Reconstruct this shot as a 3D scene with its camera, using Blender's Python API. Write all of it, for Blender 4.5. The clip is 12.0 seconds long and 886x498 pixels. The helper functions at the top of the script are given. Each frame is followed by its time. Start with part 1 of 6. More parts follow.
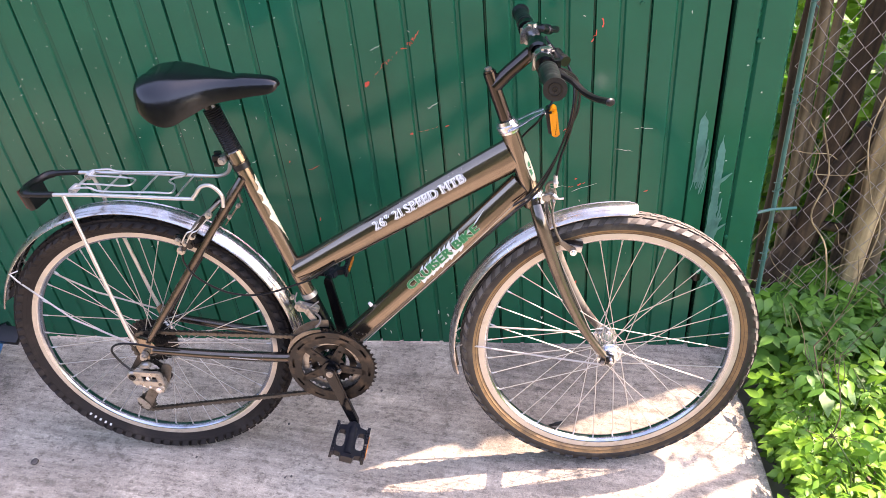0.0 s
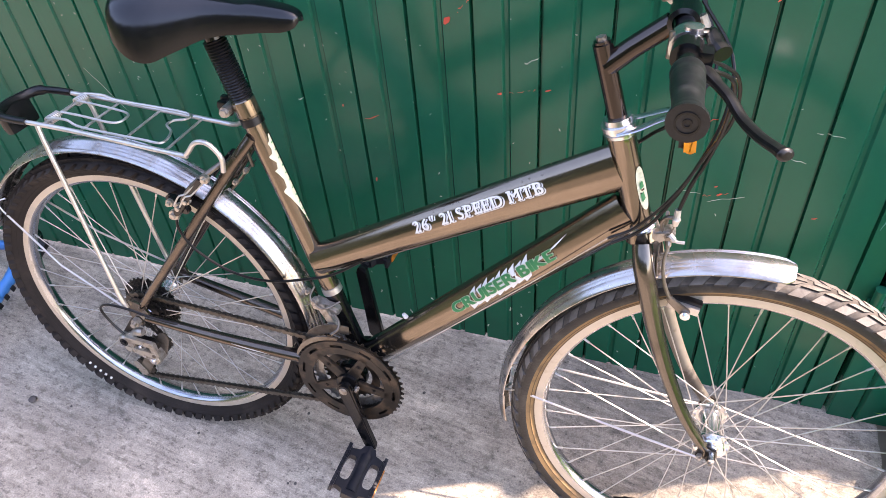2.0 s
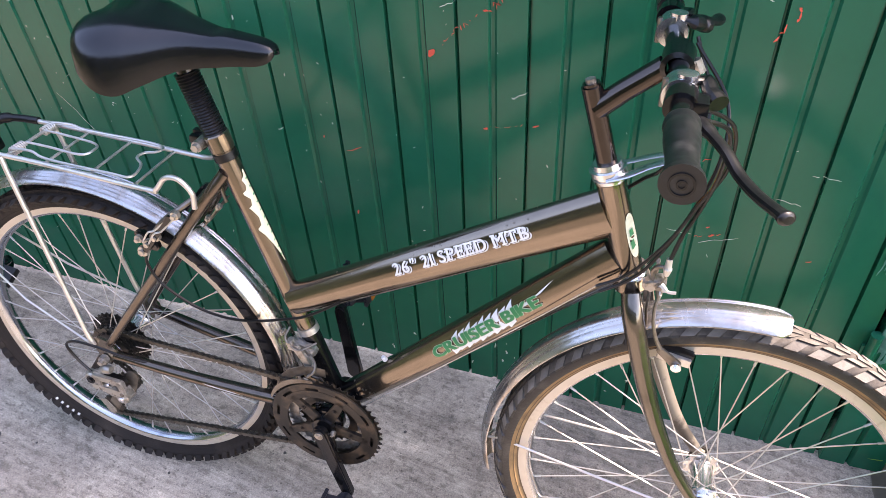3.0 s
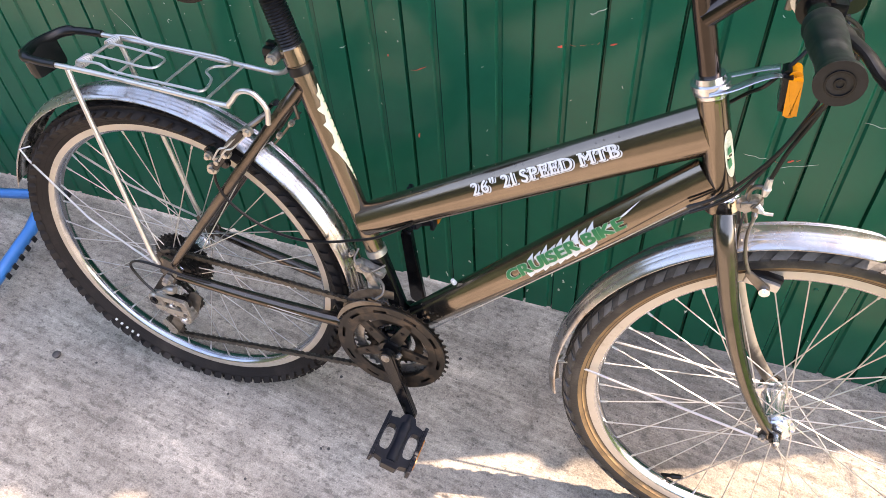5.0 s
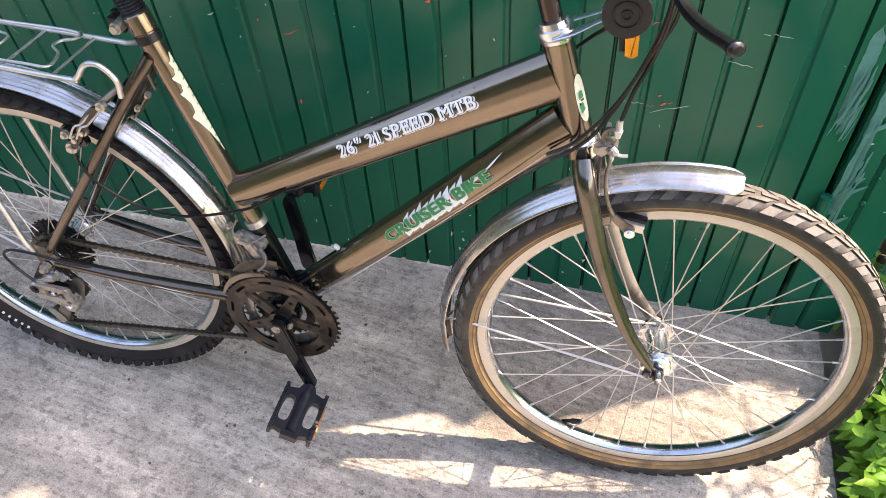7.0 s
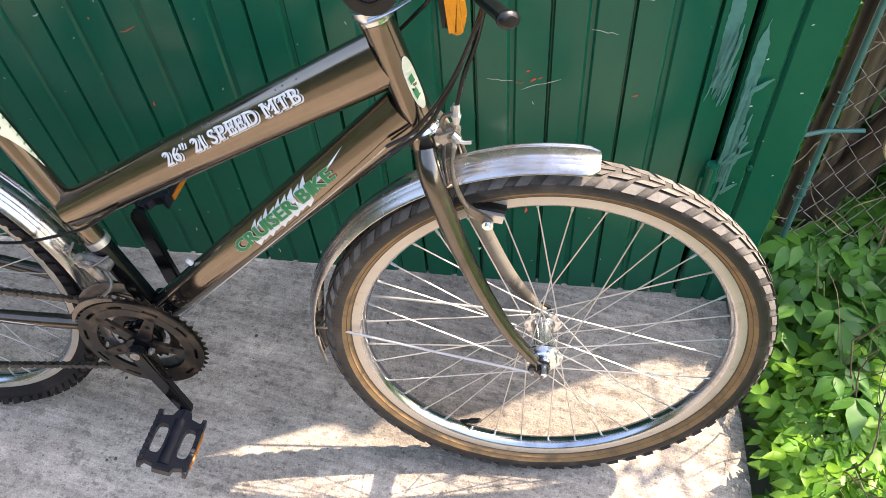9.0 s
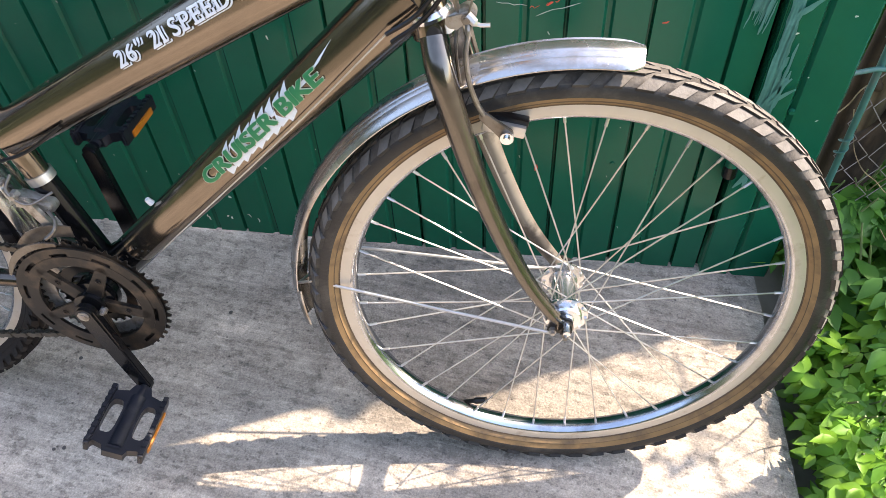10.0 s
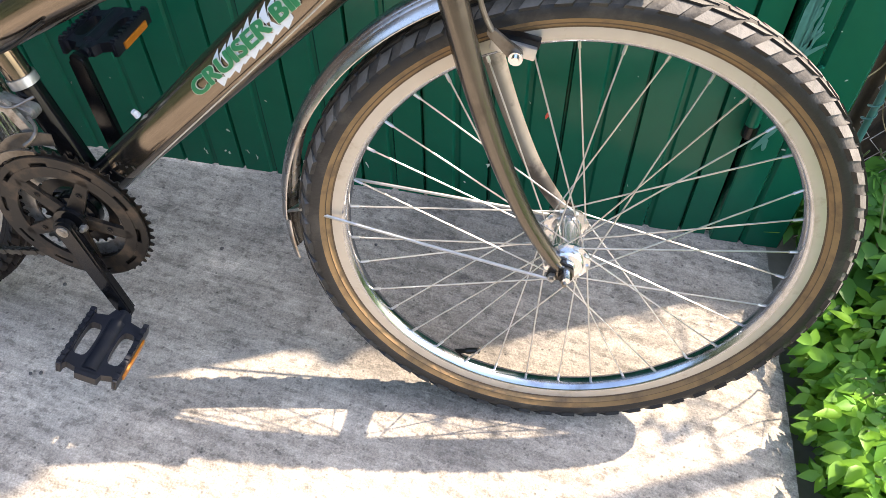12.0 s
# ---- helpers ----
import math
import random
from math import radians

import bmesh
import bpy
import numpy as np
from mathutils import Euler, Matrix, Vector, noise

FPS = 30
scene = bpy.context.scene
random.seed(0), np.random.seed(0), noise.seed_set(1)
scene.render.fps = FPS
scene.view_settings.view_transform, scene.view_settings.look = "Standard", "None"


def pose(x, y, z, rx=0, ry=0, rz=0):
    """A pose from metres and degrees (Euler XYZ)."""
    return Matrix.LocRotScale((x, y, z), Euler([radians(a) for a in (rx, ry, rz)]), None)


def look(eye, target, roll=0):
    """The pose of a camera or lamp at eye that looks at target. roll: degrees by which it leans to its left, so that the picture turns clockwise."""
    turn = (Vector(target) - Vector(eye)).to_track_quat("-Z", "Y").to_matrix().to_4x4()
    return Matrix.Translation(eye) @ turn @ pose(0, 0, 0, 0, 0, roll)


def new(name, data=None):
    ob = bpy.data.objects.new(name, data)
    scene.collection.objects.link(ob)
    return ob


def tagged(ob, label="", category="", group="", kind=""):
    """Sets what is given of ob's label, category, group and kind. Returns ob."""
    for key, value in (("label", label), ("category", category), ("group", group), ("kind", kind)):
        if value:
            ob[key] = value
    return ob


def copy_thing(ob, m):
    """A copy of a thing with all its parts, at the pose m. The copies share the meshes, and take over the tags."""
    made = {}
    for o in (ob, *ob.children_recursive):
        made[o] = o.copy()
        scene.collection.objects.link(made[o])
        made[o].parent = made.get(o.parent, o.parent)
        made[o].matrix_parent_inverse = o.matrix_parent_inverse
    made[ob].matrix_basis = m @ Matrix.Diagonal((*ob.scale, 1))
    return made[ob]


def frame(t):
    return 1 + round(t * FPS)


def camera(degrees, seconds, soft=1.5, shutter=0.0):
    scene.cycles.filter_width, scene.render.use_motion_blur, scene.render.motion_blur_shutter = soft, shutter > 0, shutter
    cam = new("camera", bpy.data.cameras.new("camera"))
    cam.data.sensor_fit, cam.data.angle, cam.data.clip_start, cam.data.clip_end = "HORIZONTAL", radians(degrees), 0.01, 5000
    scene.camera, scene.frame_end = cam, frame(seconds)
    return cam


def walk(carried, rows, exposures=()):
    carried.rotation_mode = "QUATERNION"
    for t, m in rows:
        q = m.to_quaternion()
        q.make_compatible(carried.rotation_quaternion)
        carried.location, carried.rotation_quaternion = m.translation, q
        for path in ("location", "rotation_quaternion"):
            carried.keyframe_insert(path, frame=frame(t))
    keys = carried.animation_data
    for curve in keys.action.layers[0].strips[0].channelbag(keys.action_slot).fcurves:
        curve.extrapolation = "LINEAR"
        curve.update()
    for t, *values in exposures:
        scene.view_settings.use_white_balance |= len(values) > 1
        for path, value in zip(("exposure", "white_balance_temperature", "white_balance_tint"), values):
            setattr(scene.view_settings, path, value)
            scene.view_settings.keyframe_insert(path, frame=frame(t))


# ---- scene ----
cam = camera(61.0, 12.0, 0.6)
PATH = [
    (0, (0.235, 0.176, 1.503), (0.022, 1.782, 0.329), -6.0),
    (0.5, (0.223, 0.264, 1.487), (0.024, 1.826, 0.254), -6.2),
    (1, (0.177, 0.427, 1.455), (-0.013, 1.918, 0.136), -4.9),
    (1.5, (0.182, 0.545, 1.417), (-0.175, 1.96, 0.049), -4.9),
    (2, (0.276, 0.664, 1.392), (-0.251, 2.025, 0.025), -5.4),
    (2.5, (0.298, 0.721, 1.386), (-0.279, 2.083, 0.039), -5.3),
    (2.7, (0.289, 0.729, 1.388), (-0.249, 2.123, 0.058), -4.8),
    (4.3, (0.185, 0.713, 1.355), (-0.276, 2.05, -0.06), -3.4),
    (4.5, (0.181, 0.706, 1.351), (-0.301, 2.021, -0.077), -3.7),
    (5, (0.181, 0.698, 1.354), (-0.338, 1.975, -0.096), -4.6),
    (5.5, (0.183, 0.698, 1.354), (-0.347, 1.963, -0.102), -5.1),
    (6, (0.191, 0.698, 1.354), (-0.352, 1.95, -0.109), -6.0),
    (6.5, (0.214, 0.704, 1.351), (-0.266, 1.955, -0.133), -5.7),
    (7, (0.282, 0.724, 1.334), (-0.087, 1.979, -0.179), -4.5),
    (7.5, (0.352, 0.752, 1.316), (0.065, 2.01, -0.212), -3.6),
    (7.7, (0.381, 0.762, 1.307), (0.115, 2.021, -0.225), -3.5),
    (9.3, (0.4, 0.826, 1.253), (0.153, 2.066, -0.297), -5.7),
    (9.5, (0.381, 0.823, 1.218), (0.146, 2.089, -0.312), -5.1),
    (10, (0.361, 0.833, 1.077), (0.147, 2.137, -0.424), -3.7),
    (10.5, (0.388, 0.828, 0.983), (0.196, 2.163, -0.494), -2.0),
    (11, (0.405, 0.821, 0.984), (0.211, 2.165, -0.485), -1.3),
    (11.5, (0.401, 0.836, 0.98), (0.206, 2.148, -0.517), -0.9),
    (12, (0.373, 0.83, 1.007), (0.145, 2.083, -0.535), -0.8),
]
walk(cam, [(t, look(eye, target, roll)) for t, eye, target, roll in PATH], exposures=[(0.0, 3.12, 7950, 32), (0.5, 3.02, 7850, 27), (2.5, 3.00, 7700, 28), (4.5, 3.02, 8100, 23), (5.5, 2.93, 8150, 24), (6.5, 2.90, 8100, 23), (7.5, 2.76, 8000, 20), (10.5, 2.74, 7500, 17), (12.0, 2.74, 7400, 15)])

# ---- world, sun, exposure ----
SUN_AZ = (0.82, 0.380)           # horizontal run of the light towards the sun for one metre of height
world = bpy.data.worlds.new("sky")
scene.world = world
world.use_nodes = True
wn = world.node_tree.nodes
sky = wn.new("ShaderNodeTexSky")
sky.sky_type = "NISHITA"
sky.sun_disc = False
SUN_VEC = Vector((SUN_AZ[0], SUN_AZ[1], 1.0)).normalized()
sky.sun_elevation = math.asin(SUN_VEC.z)
sky.sun_rotation = math.atan2(SUN_VEC.x, SUN_VEC.y)
sky.air_density, sky.dust_density, sky.ozone_density = 1.0, 1.0, 1.0
world.node_tree.links.new(sky.outputs[0], wn["Background"].inputs[0])
wn["Background"].inputs[1].default_value = 0.15
sun = new("sun", bpy.data.lights.new("sun", "SUN"))
sun.data.energy = 2.12
sun.data.angle = radians(0.55)
sun.data.color = (1.0, 0.96, 0.89)
sun.matrix_world = look(SUN_VEC * 8, (0, 0, 0))


# ---- materials ----
def material(name, colour, rough=0.5, metal=0.0, scale=30.0, vary=0.12, bump=0.0, bump_scale=None, stains=None, coat=0.0,
             rough_vary=0.1, spec=0.5, detail=6.0):
    """Two scales of noise on colour, roughness and relief. stains: (colour, scale, low, high)."""
    m = bpy.data.materials.new(name)
    m.use_nodes = True
    n, l = m.node_tree.nodes, m.node_tree.links
    b = n["Principled BSDF"]
    b.inputs["Metallic"].default_value = metal
    b.inputs["Specular IOR Level"].default_value = spec
    b.inputs["Coat Weight"].default_value = coat
    b.inputs["Coat Roughness"].default_value = 0.12
    tc = n.new("ShaderNodeTexCoord")
    fine = n.new("ShaderNodeTexNoise")
    fine.inputs["Scale"].default_value, fine.inputs["Detail"].default_value = scale, detail
    l.new(tc.outputs["Object"], fine.inputs["Vector"])
    wide = n.new("ShaderNodeTexNoise")
    wide.inputs["Scale"].default_value, wide.inputs["Detail"].default_value = scale * 0.12, 3.0
    l.new(tc.outputs["Object"], wide.inputs["Vector"])
    ramp = n.new("ShaderNodeValToRGB")
    lo = [max(0, c * (1 - vary)) for c in colour]
    hi = [min(1, c * (1 + vary)) for c in colour]
    ramp.color_ramp.elements[0].color, ramp.color_ramp.elements[1].color = (*lo, 1), (*hi, 1)
    ramp.color_ramp.elements[0].position, ramp.color_ramp.elements[1].position = 0.3, 0.7
    mix = n.new("ShaderNodeMath")
    mix.operation = "MULTIPLY_ADD"
    mix.inputs[1].default_value = 0.5
    half = n.new("ShaderNodeMath")
    half.operation = "MULTIPLY"
    half.inputs[1].default_value = 0.5
    l.new(wide.outputs[0], half.inputs[0])
    l.new(fine.outputs[0], mix.inputs[0])
    l.new(half.outputs[0], mix.inputs[2])
    l.new(mix.outputs[0], ramp.inputs[0])
    out = ramp.outputs[0]
    if stains:
        sc, ss, s0, s1 = stains
        st = n.new("ShaderNodeTexNoise")
        st.inputs["Scale"].default_value, st.inputs["Detail"].default_value = ss, 8.0
        st.inputs["Roughness"].default_value = 0.65
        l.new(tc.outputs["Object"], st.inputs["Vector"])
        mr = n.new("ShaderNodeMapRange")
        mr.inputs["From Min"].default_value, mr.inputs["From Max"].default_value = s0, s1
        l.new(st.outputs[0], mr.inputs["Value"])
        mc = n.new("ShaderNodeMix")
        mc.data_type = "RGBA"
        mc.inputs[7].default_value = (*sc, 1)
        l.new(mr.outputs[0], mc.inputs[0])
        l.new(out, mc.inputs[6])
        out = mc.outputs[2]
    l.new(out, b.inputs["Base Color"])
    rr = n.new("ShaderNodeMapRange")
    rr.inputs["To Min"].default_value, rr.inputs["To Max"].default_value = max(0.02, rough - rough_vary), min(1, rough + rough_vary)
    l.new(fine.outputs[0], rr.inputs["Value"])
    l.new(rr.outputs[0], b.inputs["Roughness"])
    if bump:
        bn = n.new("ShaderNodeTexNoise")
        bn.inputs["Scale"].default_value, bn.inputs["Detail"].default_value = bump_scale or scale * 3, 6.0
        l.new(tc.outputs["Object"], bn.inputs["Vector"])
        bp = n.new("ShaderNodeBump")
        bp.inputs["Strength"].default_value, bp.inputs["Distance"].default_value = bump, 0.002
        l.new(bn.outputs[0], bp.inputs["Height"])
        l.new(bp.outputs[0], b.inputs["Normal"])
    return m


M = {}
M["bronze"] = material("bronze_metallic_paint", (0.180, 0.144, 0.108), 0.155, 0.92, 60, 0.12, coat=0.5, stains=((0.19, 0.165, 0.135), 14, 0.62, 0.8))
# a darker bronze for the stays, blotched darker still
M["stay_bronze"] = material("stay_bronze_paint", (0.110, 0.088, 0.070), 0.24, 0.9, 60, 0.12, coat=0.3, stains=((0.045, 0.037, 0.032), 16, 0.50, 0.72))
M["dark_bronze"] = material("dark_bronze_paint", (0.052, 0.040, 0.034), 0.15, 0.9, 60, 0.1, coat=0.3)
# paler paint with dark blotches, for the far fork blade
M["fork_pale"] = material("pale_fork_paint", (0.185, 0.160, 0.128), 0.55, 0.2, 40, 0.25, stains=((0.055, 0.045, 0.036), 16, 0.47, 0.58))
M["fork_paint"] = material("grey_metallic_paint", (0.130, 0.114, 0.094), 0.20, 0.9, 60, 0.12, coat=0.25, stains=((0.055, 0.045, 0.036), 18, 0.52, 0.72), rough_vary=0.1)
M["black_metal"] = material("black_paint", (0.004, 0.004, 0.0045), 0.17, 0.0, 60, 0.3, stains=((0.018, 0.015, 0.012), 20, 0.62, 0.85), spec=0.4)
M["dusty_black"] = material("dusty_black_steel", (0.0115, 0.0095, 0.008), 0.36, 0.3, 40, 0.4, stains=((0.095, 0.062, 0.038), 26, 0.50, 0.76), spec=0.5)
M["rubber"] = material("worn_rubber", (0.017, 0.0155, 0.014), 0.5, 0.0, 80, 0.3, bump=0.3, stains=((0.075, 0.064, 0.052), 18, 0.54, 0.80), rough_vary=0.15, spec=0.4)
M["tread_dust"] = material("dusty_tread", (0.105, 0.092, 0.078), 0.75, 0.0, 90, 0.35, bump=0.4, stains=((0.215, 0.192, 0.165), 14, 0.44, 0.68), spec=0.3)
M["crown_dust"] = material("dirty_crown", (0.060, 0.051, 0.042), 0.8, 0.0, 90, 0.4, bump=0.4, stains=((0.150, 0.132, 0.110), 20, 0.46, 0.70), spec=0.3)
M["rubber_dusty"] = material("dusty_rubber", (0.017, 0.0130, 0.0110), 0.80, 0.0, 60, 0.25, bump=0.25, stains=((0.050, 0.038, 0.030), 12, 0.50, 0.78), spec=0.3)
M["gum"] = material("gum_sidewall", (0.225, 0.130, 0.052), 0.7, 0.0, 50, 0.2, stains=((0.075, 0.045, 0.024), 26, 0.46, 0.72), bump=0.1)
M["gum_brown"] = material("grimy_sidewall", (0.105, 0.060, 0.028), 0.75, 0.0, 50, 0.25, stains=((0.045, 0.030, 0.020), 22, 0.45, 0.70), bump=0.15)
M["rim"] = material("dull_alloy_rim", (0.52, 0.465, 0.39), 0.42, 0.55, 40, 0.1, stains=((0.33, 0.26, 0.18), 30, 0.6, 0.8))
M["chrome"] = material("chrome", (0.75, 0.75, 0.76), 0.14, 1.0, 60, 0.06, stains=((0.42, 0.38, 0.33), 25, 0.55, 0.8))
M["mudguard"] = material("worn_chrome_steel", (0.45, 0.44, 0.43), 0.25, 0.92, 30, 0.12, stains=((0.26, 0.20, 0.145), 14, 0.50, 0.70), rough_vary=0.16)
M["hub_alloy"] = material("polished_alloy", (0.66, 0.66, 0.67), 0.2, 0.95, 60, 0.1, stains=((0.35, 0.30, 0.25), 40, 0.55, 0.8))
M["zinc"] = material("zinc_wire", (0.60, 0.58, 0.55), 0.38, 0.85, 60, 0.12, stains=((0.5, 0.42, 0.3), 40, 0.6, 0.8))
M["alloy"] = material("cast_alloy", (0.38, 0.355, 0.32), 0.36, 0.75, 60, 0.2, stains=((0.12, 0.092, 0.065), 60, 0.47, 0.72))
M["tarnish"] = material("tarnished_steel", (0.21, 0.185, 0.155), 0.40, 0.8, 60, 0.2, stains=((0.085, 0.062, 0.042), 40, 0.45, 0.75))
M["black_plastic"] = material("black_plastic", (0.0045, 0.0045, 0.005), 0.36, 0.0, 80, 0.2, bump=0.08, stains=((0.02, 0.019, 0.018), 24, 0.58, 0.85), spec=0.35)
M["pedal_plastic"] = material("blue_black_plastic", (0.007, 0.008, 0.012), 0.42, 0.0, 60, 0.25, stains=((0.04, 0.036, 0.033), 25, 0.58, 0.85), spec=0.35)
M["vinyl"] = material("saddle_vinyl", (0.003, 0.003, 0.004), 0.20, 0.0, 120, 0.2, bump=0.05, stains=((0.010, 0.010, 0.010), 15, 0.58, 0.9), spec=0.5)
M["orange"] = material("amber_reflector", (0.80, 0.27, 0.008), 0.2, 0.0, 120, 0.12, bump=0.2)
M["dirty_amber"] = material("dirty_amber_reflector", (0.42, 0.14, 0.012), 0.35, 0.0, 120, 0.2, stains=((0.12, 0.07, 0.03), 40, 0.5, 0.75))
M["sprocket"] = material("oily_steel", (0.10, 0.090, 0.076), 0.34, 0.8, 60, 0.3, stains=((0.055, 0.040, 0.028), 40, 0.50, 0.75))
M["cassette"] = material("black_oily_sprockets", (0.030, 0.027, 0.024), 0.30, 0.6, 60, 0.3, stains=((0.075, 0.062, 0.048), 50, 0.56, 0.75))
M["pale_alloy"] = material("pale_cast_alloy", (0.42, 0.385, 0.33), 0.30, 0.75, 60, 0.15, stains=((0.16, 0.125, 0.09), 70, 0.52, 0.72))
M["red_plastic"] = material("dark_red_reflector", (0.06, 0.008, 0.008), 0.25, 0.0, 120, 0.2, bump=0.2)
M["white_print"] = material("white_print", (0.66, 0.66, 0.64), 0.5, 0.0, 60, 0.08)
M["green_print"] = material("green_print", (0.006, 0.175, 0.058), 0.45, 0.0, 60, 0.1)
# the sky reflected inside the rim is put into this darker, bluish colour
M["rim_inner"] = material("sky_tinted_chrome_rim", (0.42, 0.44, 0.47), 0.2, 1.0, 40, 0.15, stains=((0.22, 0.21, 0.20), 25, 0.5, 0.75))
M["grip"] = material("grip_rubber", (0.0055, 0.0058, 0.007), 0.34, 0.0, 90, 0.2, bump=0.06, stains=((0.030, 0.030, 0.031), 30, 0.52, 0.8), spec=0.5)
M["cream_print"] = material("cream_print", (0.58, 0.57, 0.40), 0.5, 0.0, 60, 0.08)
M["gate_green"] = material("green_gate_paint", (0.0008, 0.095, 0.050), 0.17, 0.0, 10, 0.12, bump=0.04, bump_scale=60, rough_vary=0.05, spec=0.29,
                           stains=((0.003, 0.104, 0.060), 3.0, 0.5, 0.8))
M["pale_green"] = material("pale_primer", (0.048, 0.185, 0.150), 0.45, 0.0, 90, 0.2, stains=((0.095, 0.27, 0.235), 40, 0.55, 0.75))
M["pipe_green"] = material("pipe_paint", (0.035, 0.14, 0.115), 0.45, 0.0, 40, 0.25, stains=((0.12, 0.14, 0.12), 20, 0.55, 0.75))
M["red_mark"] = material("red_chalk", (0.62, 0.09, 0.05), 0.7, 0.0, 80, 0.2)
M["chip"] = material("paint_chip", (0.42, 0.52, 0.42), 0.6, 0.0, 80, 0.2)
M["blue"] = material("blue_paint", (0.014, 0.17, 0.46), 0.35, 0.1, 40, 0.15, coat=0.3)
M["pebble"] = material("dark_stone", (0.07, 0.06, 0.055), 0.8, 0.0, 120, 0.3, bump=0.4)
M["rust"] = material("rusty_wire", (0.30, 0.26, 0.24), 0.6, 0.4, 60, 0.25, stains=((0.18, 0.10, 0.06), 30, 0.5, 0.75))


def concrete():
    m = material("concrete", (0.424, 0.360, 0.287), 0.92, 0.0, 22, 0.14, bump=1.0, bump_scale=260, stains=((0.29, 0.245, 0.198), 4.0, 0.52, 0.70), detail=12.0)
    n, l = m.node_tree.nodes, m.node_tree.links
    b = n["Principled BSDF"]
    base = b.inputs["Base Color"].links[0].from_socket
    tc = n.new("ShaderNodeTexCoord")

    def grain(scale, low, high, at=None, stretch=None):
        """A noise that scales the colour between low and high."""
        vec = tc.outputs["Object"]
        if stretch:
            mp = n.new("ShaderNodeMapping")
            mp.vector_type = "TEXTURE"
            mp.inputs["Scale"].default_value = [1 / k for k in stretch]
            mp.inputs["Rotation"].default_value = (0, 0, radians(-8))
            l.new(vec, mp.inputs[0])
            vec = mp.outputs[0]
        no = n.new("ShaderNodeTexNoise")
        no.inputs["Scale"].default_value, no.inputs["Detail"].default_value = scale, 8.0
        no.inputs["Roughness"].default_value = 0.68
        l.new(vec, no.inputs["Vector"])
        mr = n.new("ShaderNodeMapRange")
        mr.inputs["From Min"].default_value, mr.inputs["From Max"].default_value = at or (0.36, 0.64)
        mr.inputs["To Min"].default_value, mr.inputs["To Max"].default_value = low, high
        l.new(no.outputs[0], mr.inputs["Value"])
        return mr.outputs[0]

    factors = [grain(2.2, 0.80, 1.06, (0.36, 0.60)),                         # broad grime
               grain(2.0, 0.72, 1.12, stretch=(2.2, 30.0, 1.0)),            # marks of the float
               grain(1.0, 0.88, 1.12, (0.40, 0.60), (3.0, 8.0, 1.0)),       # drifts of dust
               grain(330, 0.70, 1.24),                                       # sand
               grain(75, 0.84, 1.14),                                        # blotches
               grain(46, 0.66, 1.0, (0.40, 0.46), (1.0, 1.8, 1.0)),       # worn flecks
               grain(7, 0.84, 1.0, (0.34, 0.48)),                           # dirt
               grain(21, 0.74, 1.0, (0.39, 0.43)),                          # spalled patches
               grain(1.0, 1.0, 1.32, (0.58, 0.70), (9.0, 130.0, 1.0))]      # pale scrapes
    # a dirty patch behind the front wheel
    off = n.new("ShaderNodeVectorMath")
    off.operation = "SUBTRACT"
    off.inputs[1].default_value = (0.34, 1.62, 0.0)
    l.new(tc.outputs["Object"], off.inputs[0])
    wob = n.new("ShaderNodeTexNoise")
    wob.inputs["Scale"].default_value, wob.inputs["Detail"].default_value = 6.0, 6.0
    l.new(tc.outputs["Object"], wob.inputs["Vector"])
    ln = n.new("ShaderNodeVectorMath")
    ln.operation = "LENGTH"
    l.new(off.outputs[0], ln.inputs[0])
    far = n.new("ShaderNodeMath")
    far.operation = "MULTIPLY_ADD"
    far.inputs[1].default_value = -0.9
    l.new(wob.outputs[0], far.inputs[0])
    l.new(ln.outputs["Value"], far.inputs[2])
    patch = n.new("ShaderNodeMapRange")
    patch.inputs["From Min"].default_value, patch.inputs["From Max"].default_value = -0.34, -0.08
    patch.inputs["To Min"].default_value, patch.inputs["To Max"].default_value = 0.74, 1.0
    l.new(far.outputs[0], patch.inputs["Value"])
    factors.append(patch.outputs[0])
    vo = n.new("ShaderNodeTexVoronoi")
    vo.inputs["Scale"].default_value = 55
    l.new(tc.outputs["Object"], vo.inputs["Vector"])
    pit = n.new("ShaderNodeMapRange")
    pit.inputs["From Min"].default_value, pit.inputs["From Max"].default_value = 0.06, 0.15
    pit.inputs["To Min"].default_value, pit.inputs["To Max"].default_value = 0.45, 1.0
    l.new(vo.outputs["Distance"], pit.inputs["Value"])
    out = pit.outputs[0]
    for f in factors:
        mul = n.new("ShaderNodeMath")
        mul.operation = "MULTIPLY"
        l.new(out, mul.inputs[0])
        l.new(f, mul.inputs[1])
        out = mul.outputs[0]
    vm = n.new("ShaderNodeVectorMath")
    vm.operation = "SCALE"
    l.new(base, vm.inputs[0])
    l.new(out, vm.inputs["Scale"])
    l.new(vm.outputs[0], b.inputs["Base Color"])
    return m


M["concrete"] = concrete()
M["soil"] = material("soil", (0.165, 0.142, 0.105), 0.95, 0.0, 20, 0.4, bump=0.8, bump_scale=60, stains=((0.100, 0.105, 0.055), 2.0, 0.50, 0.70))


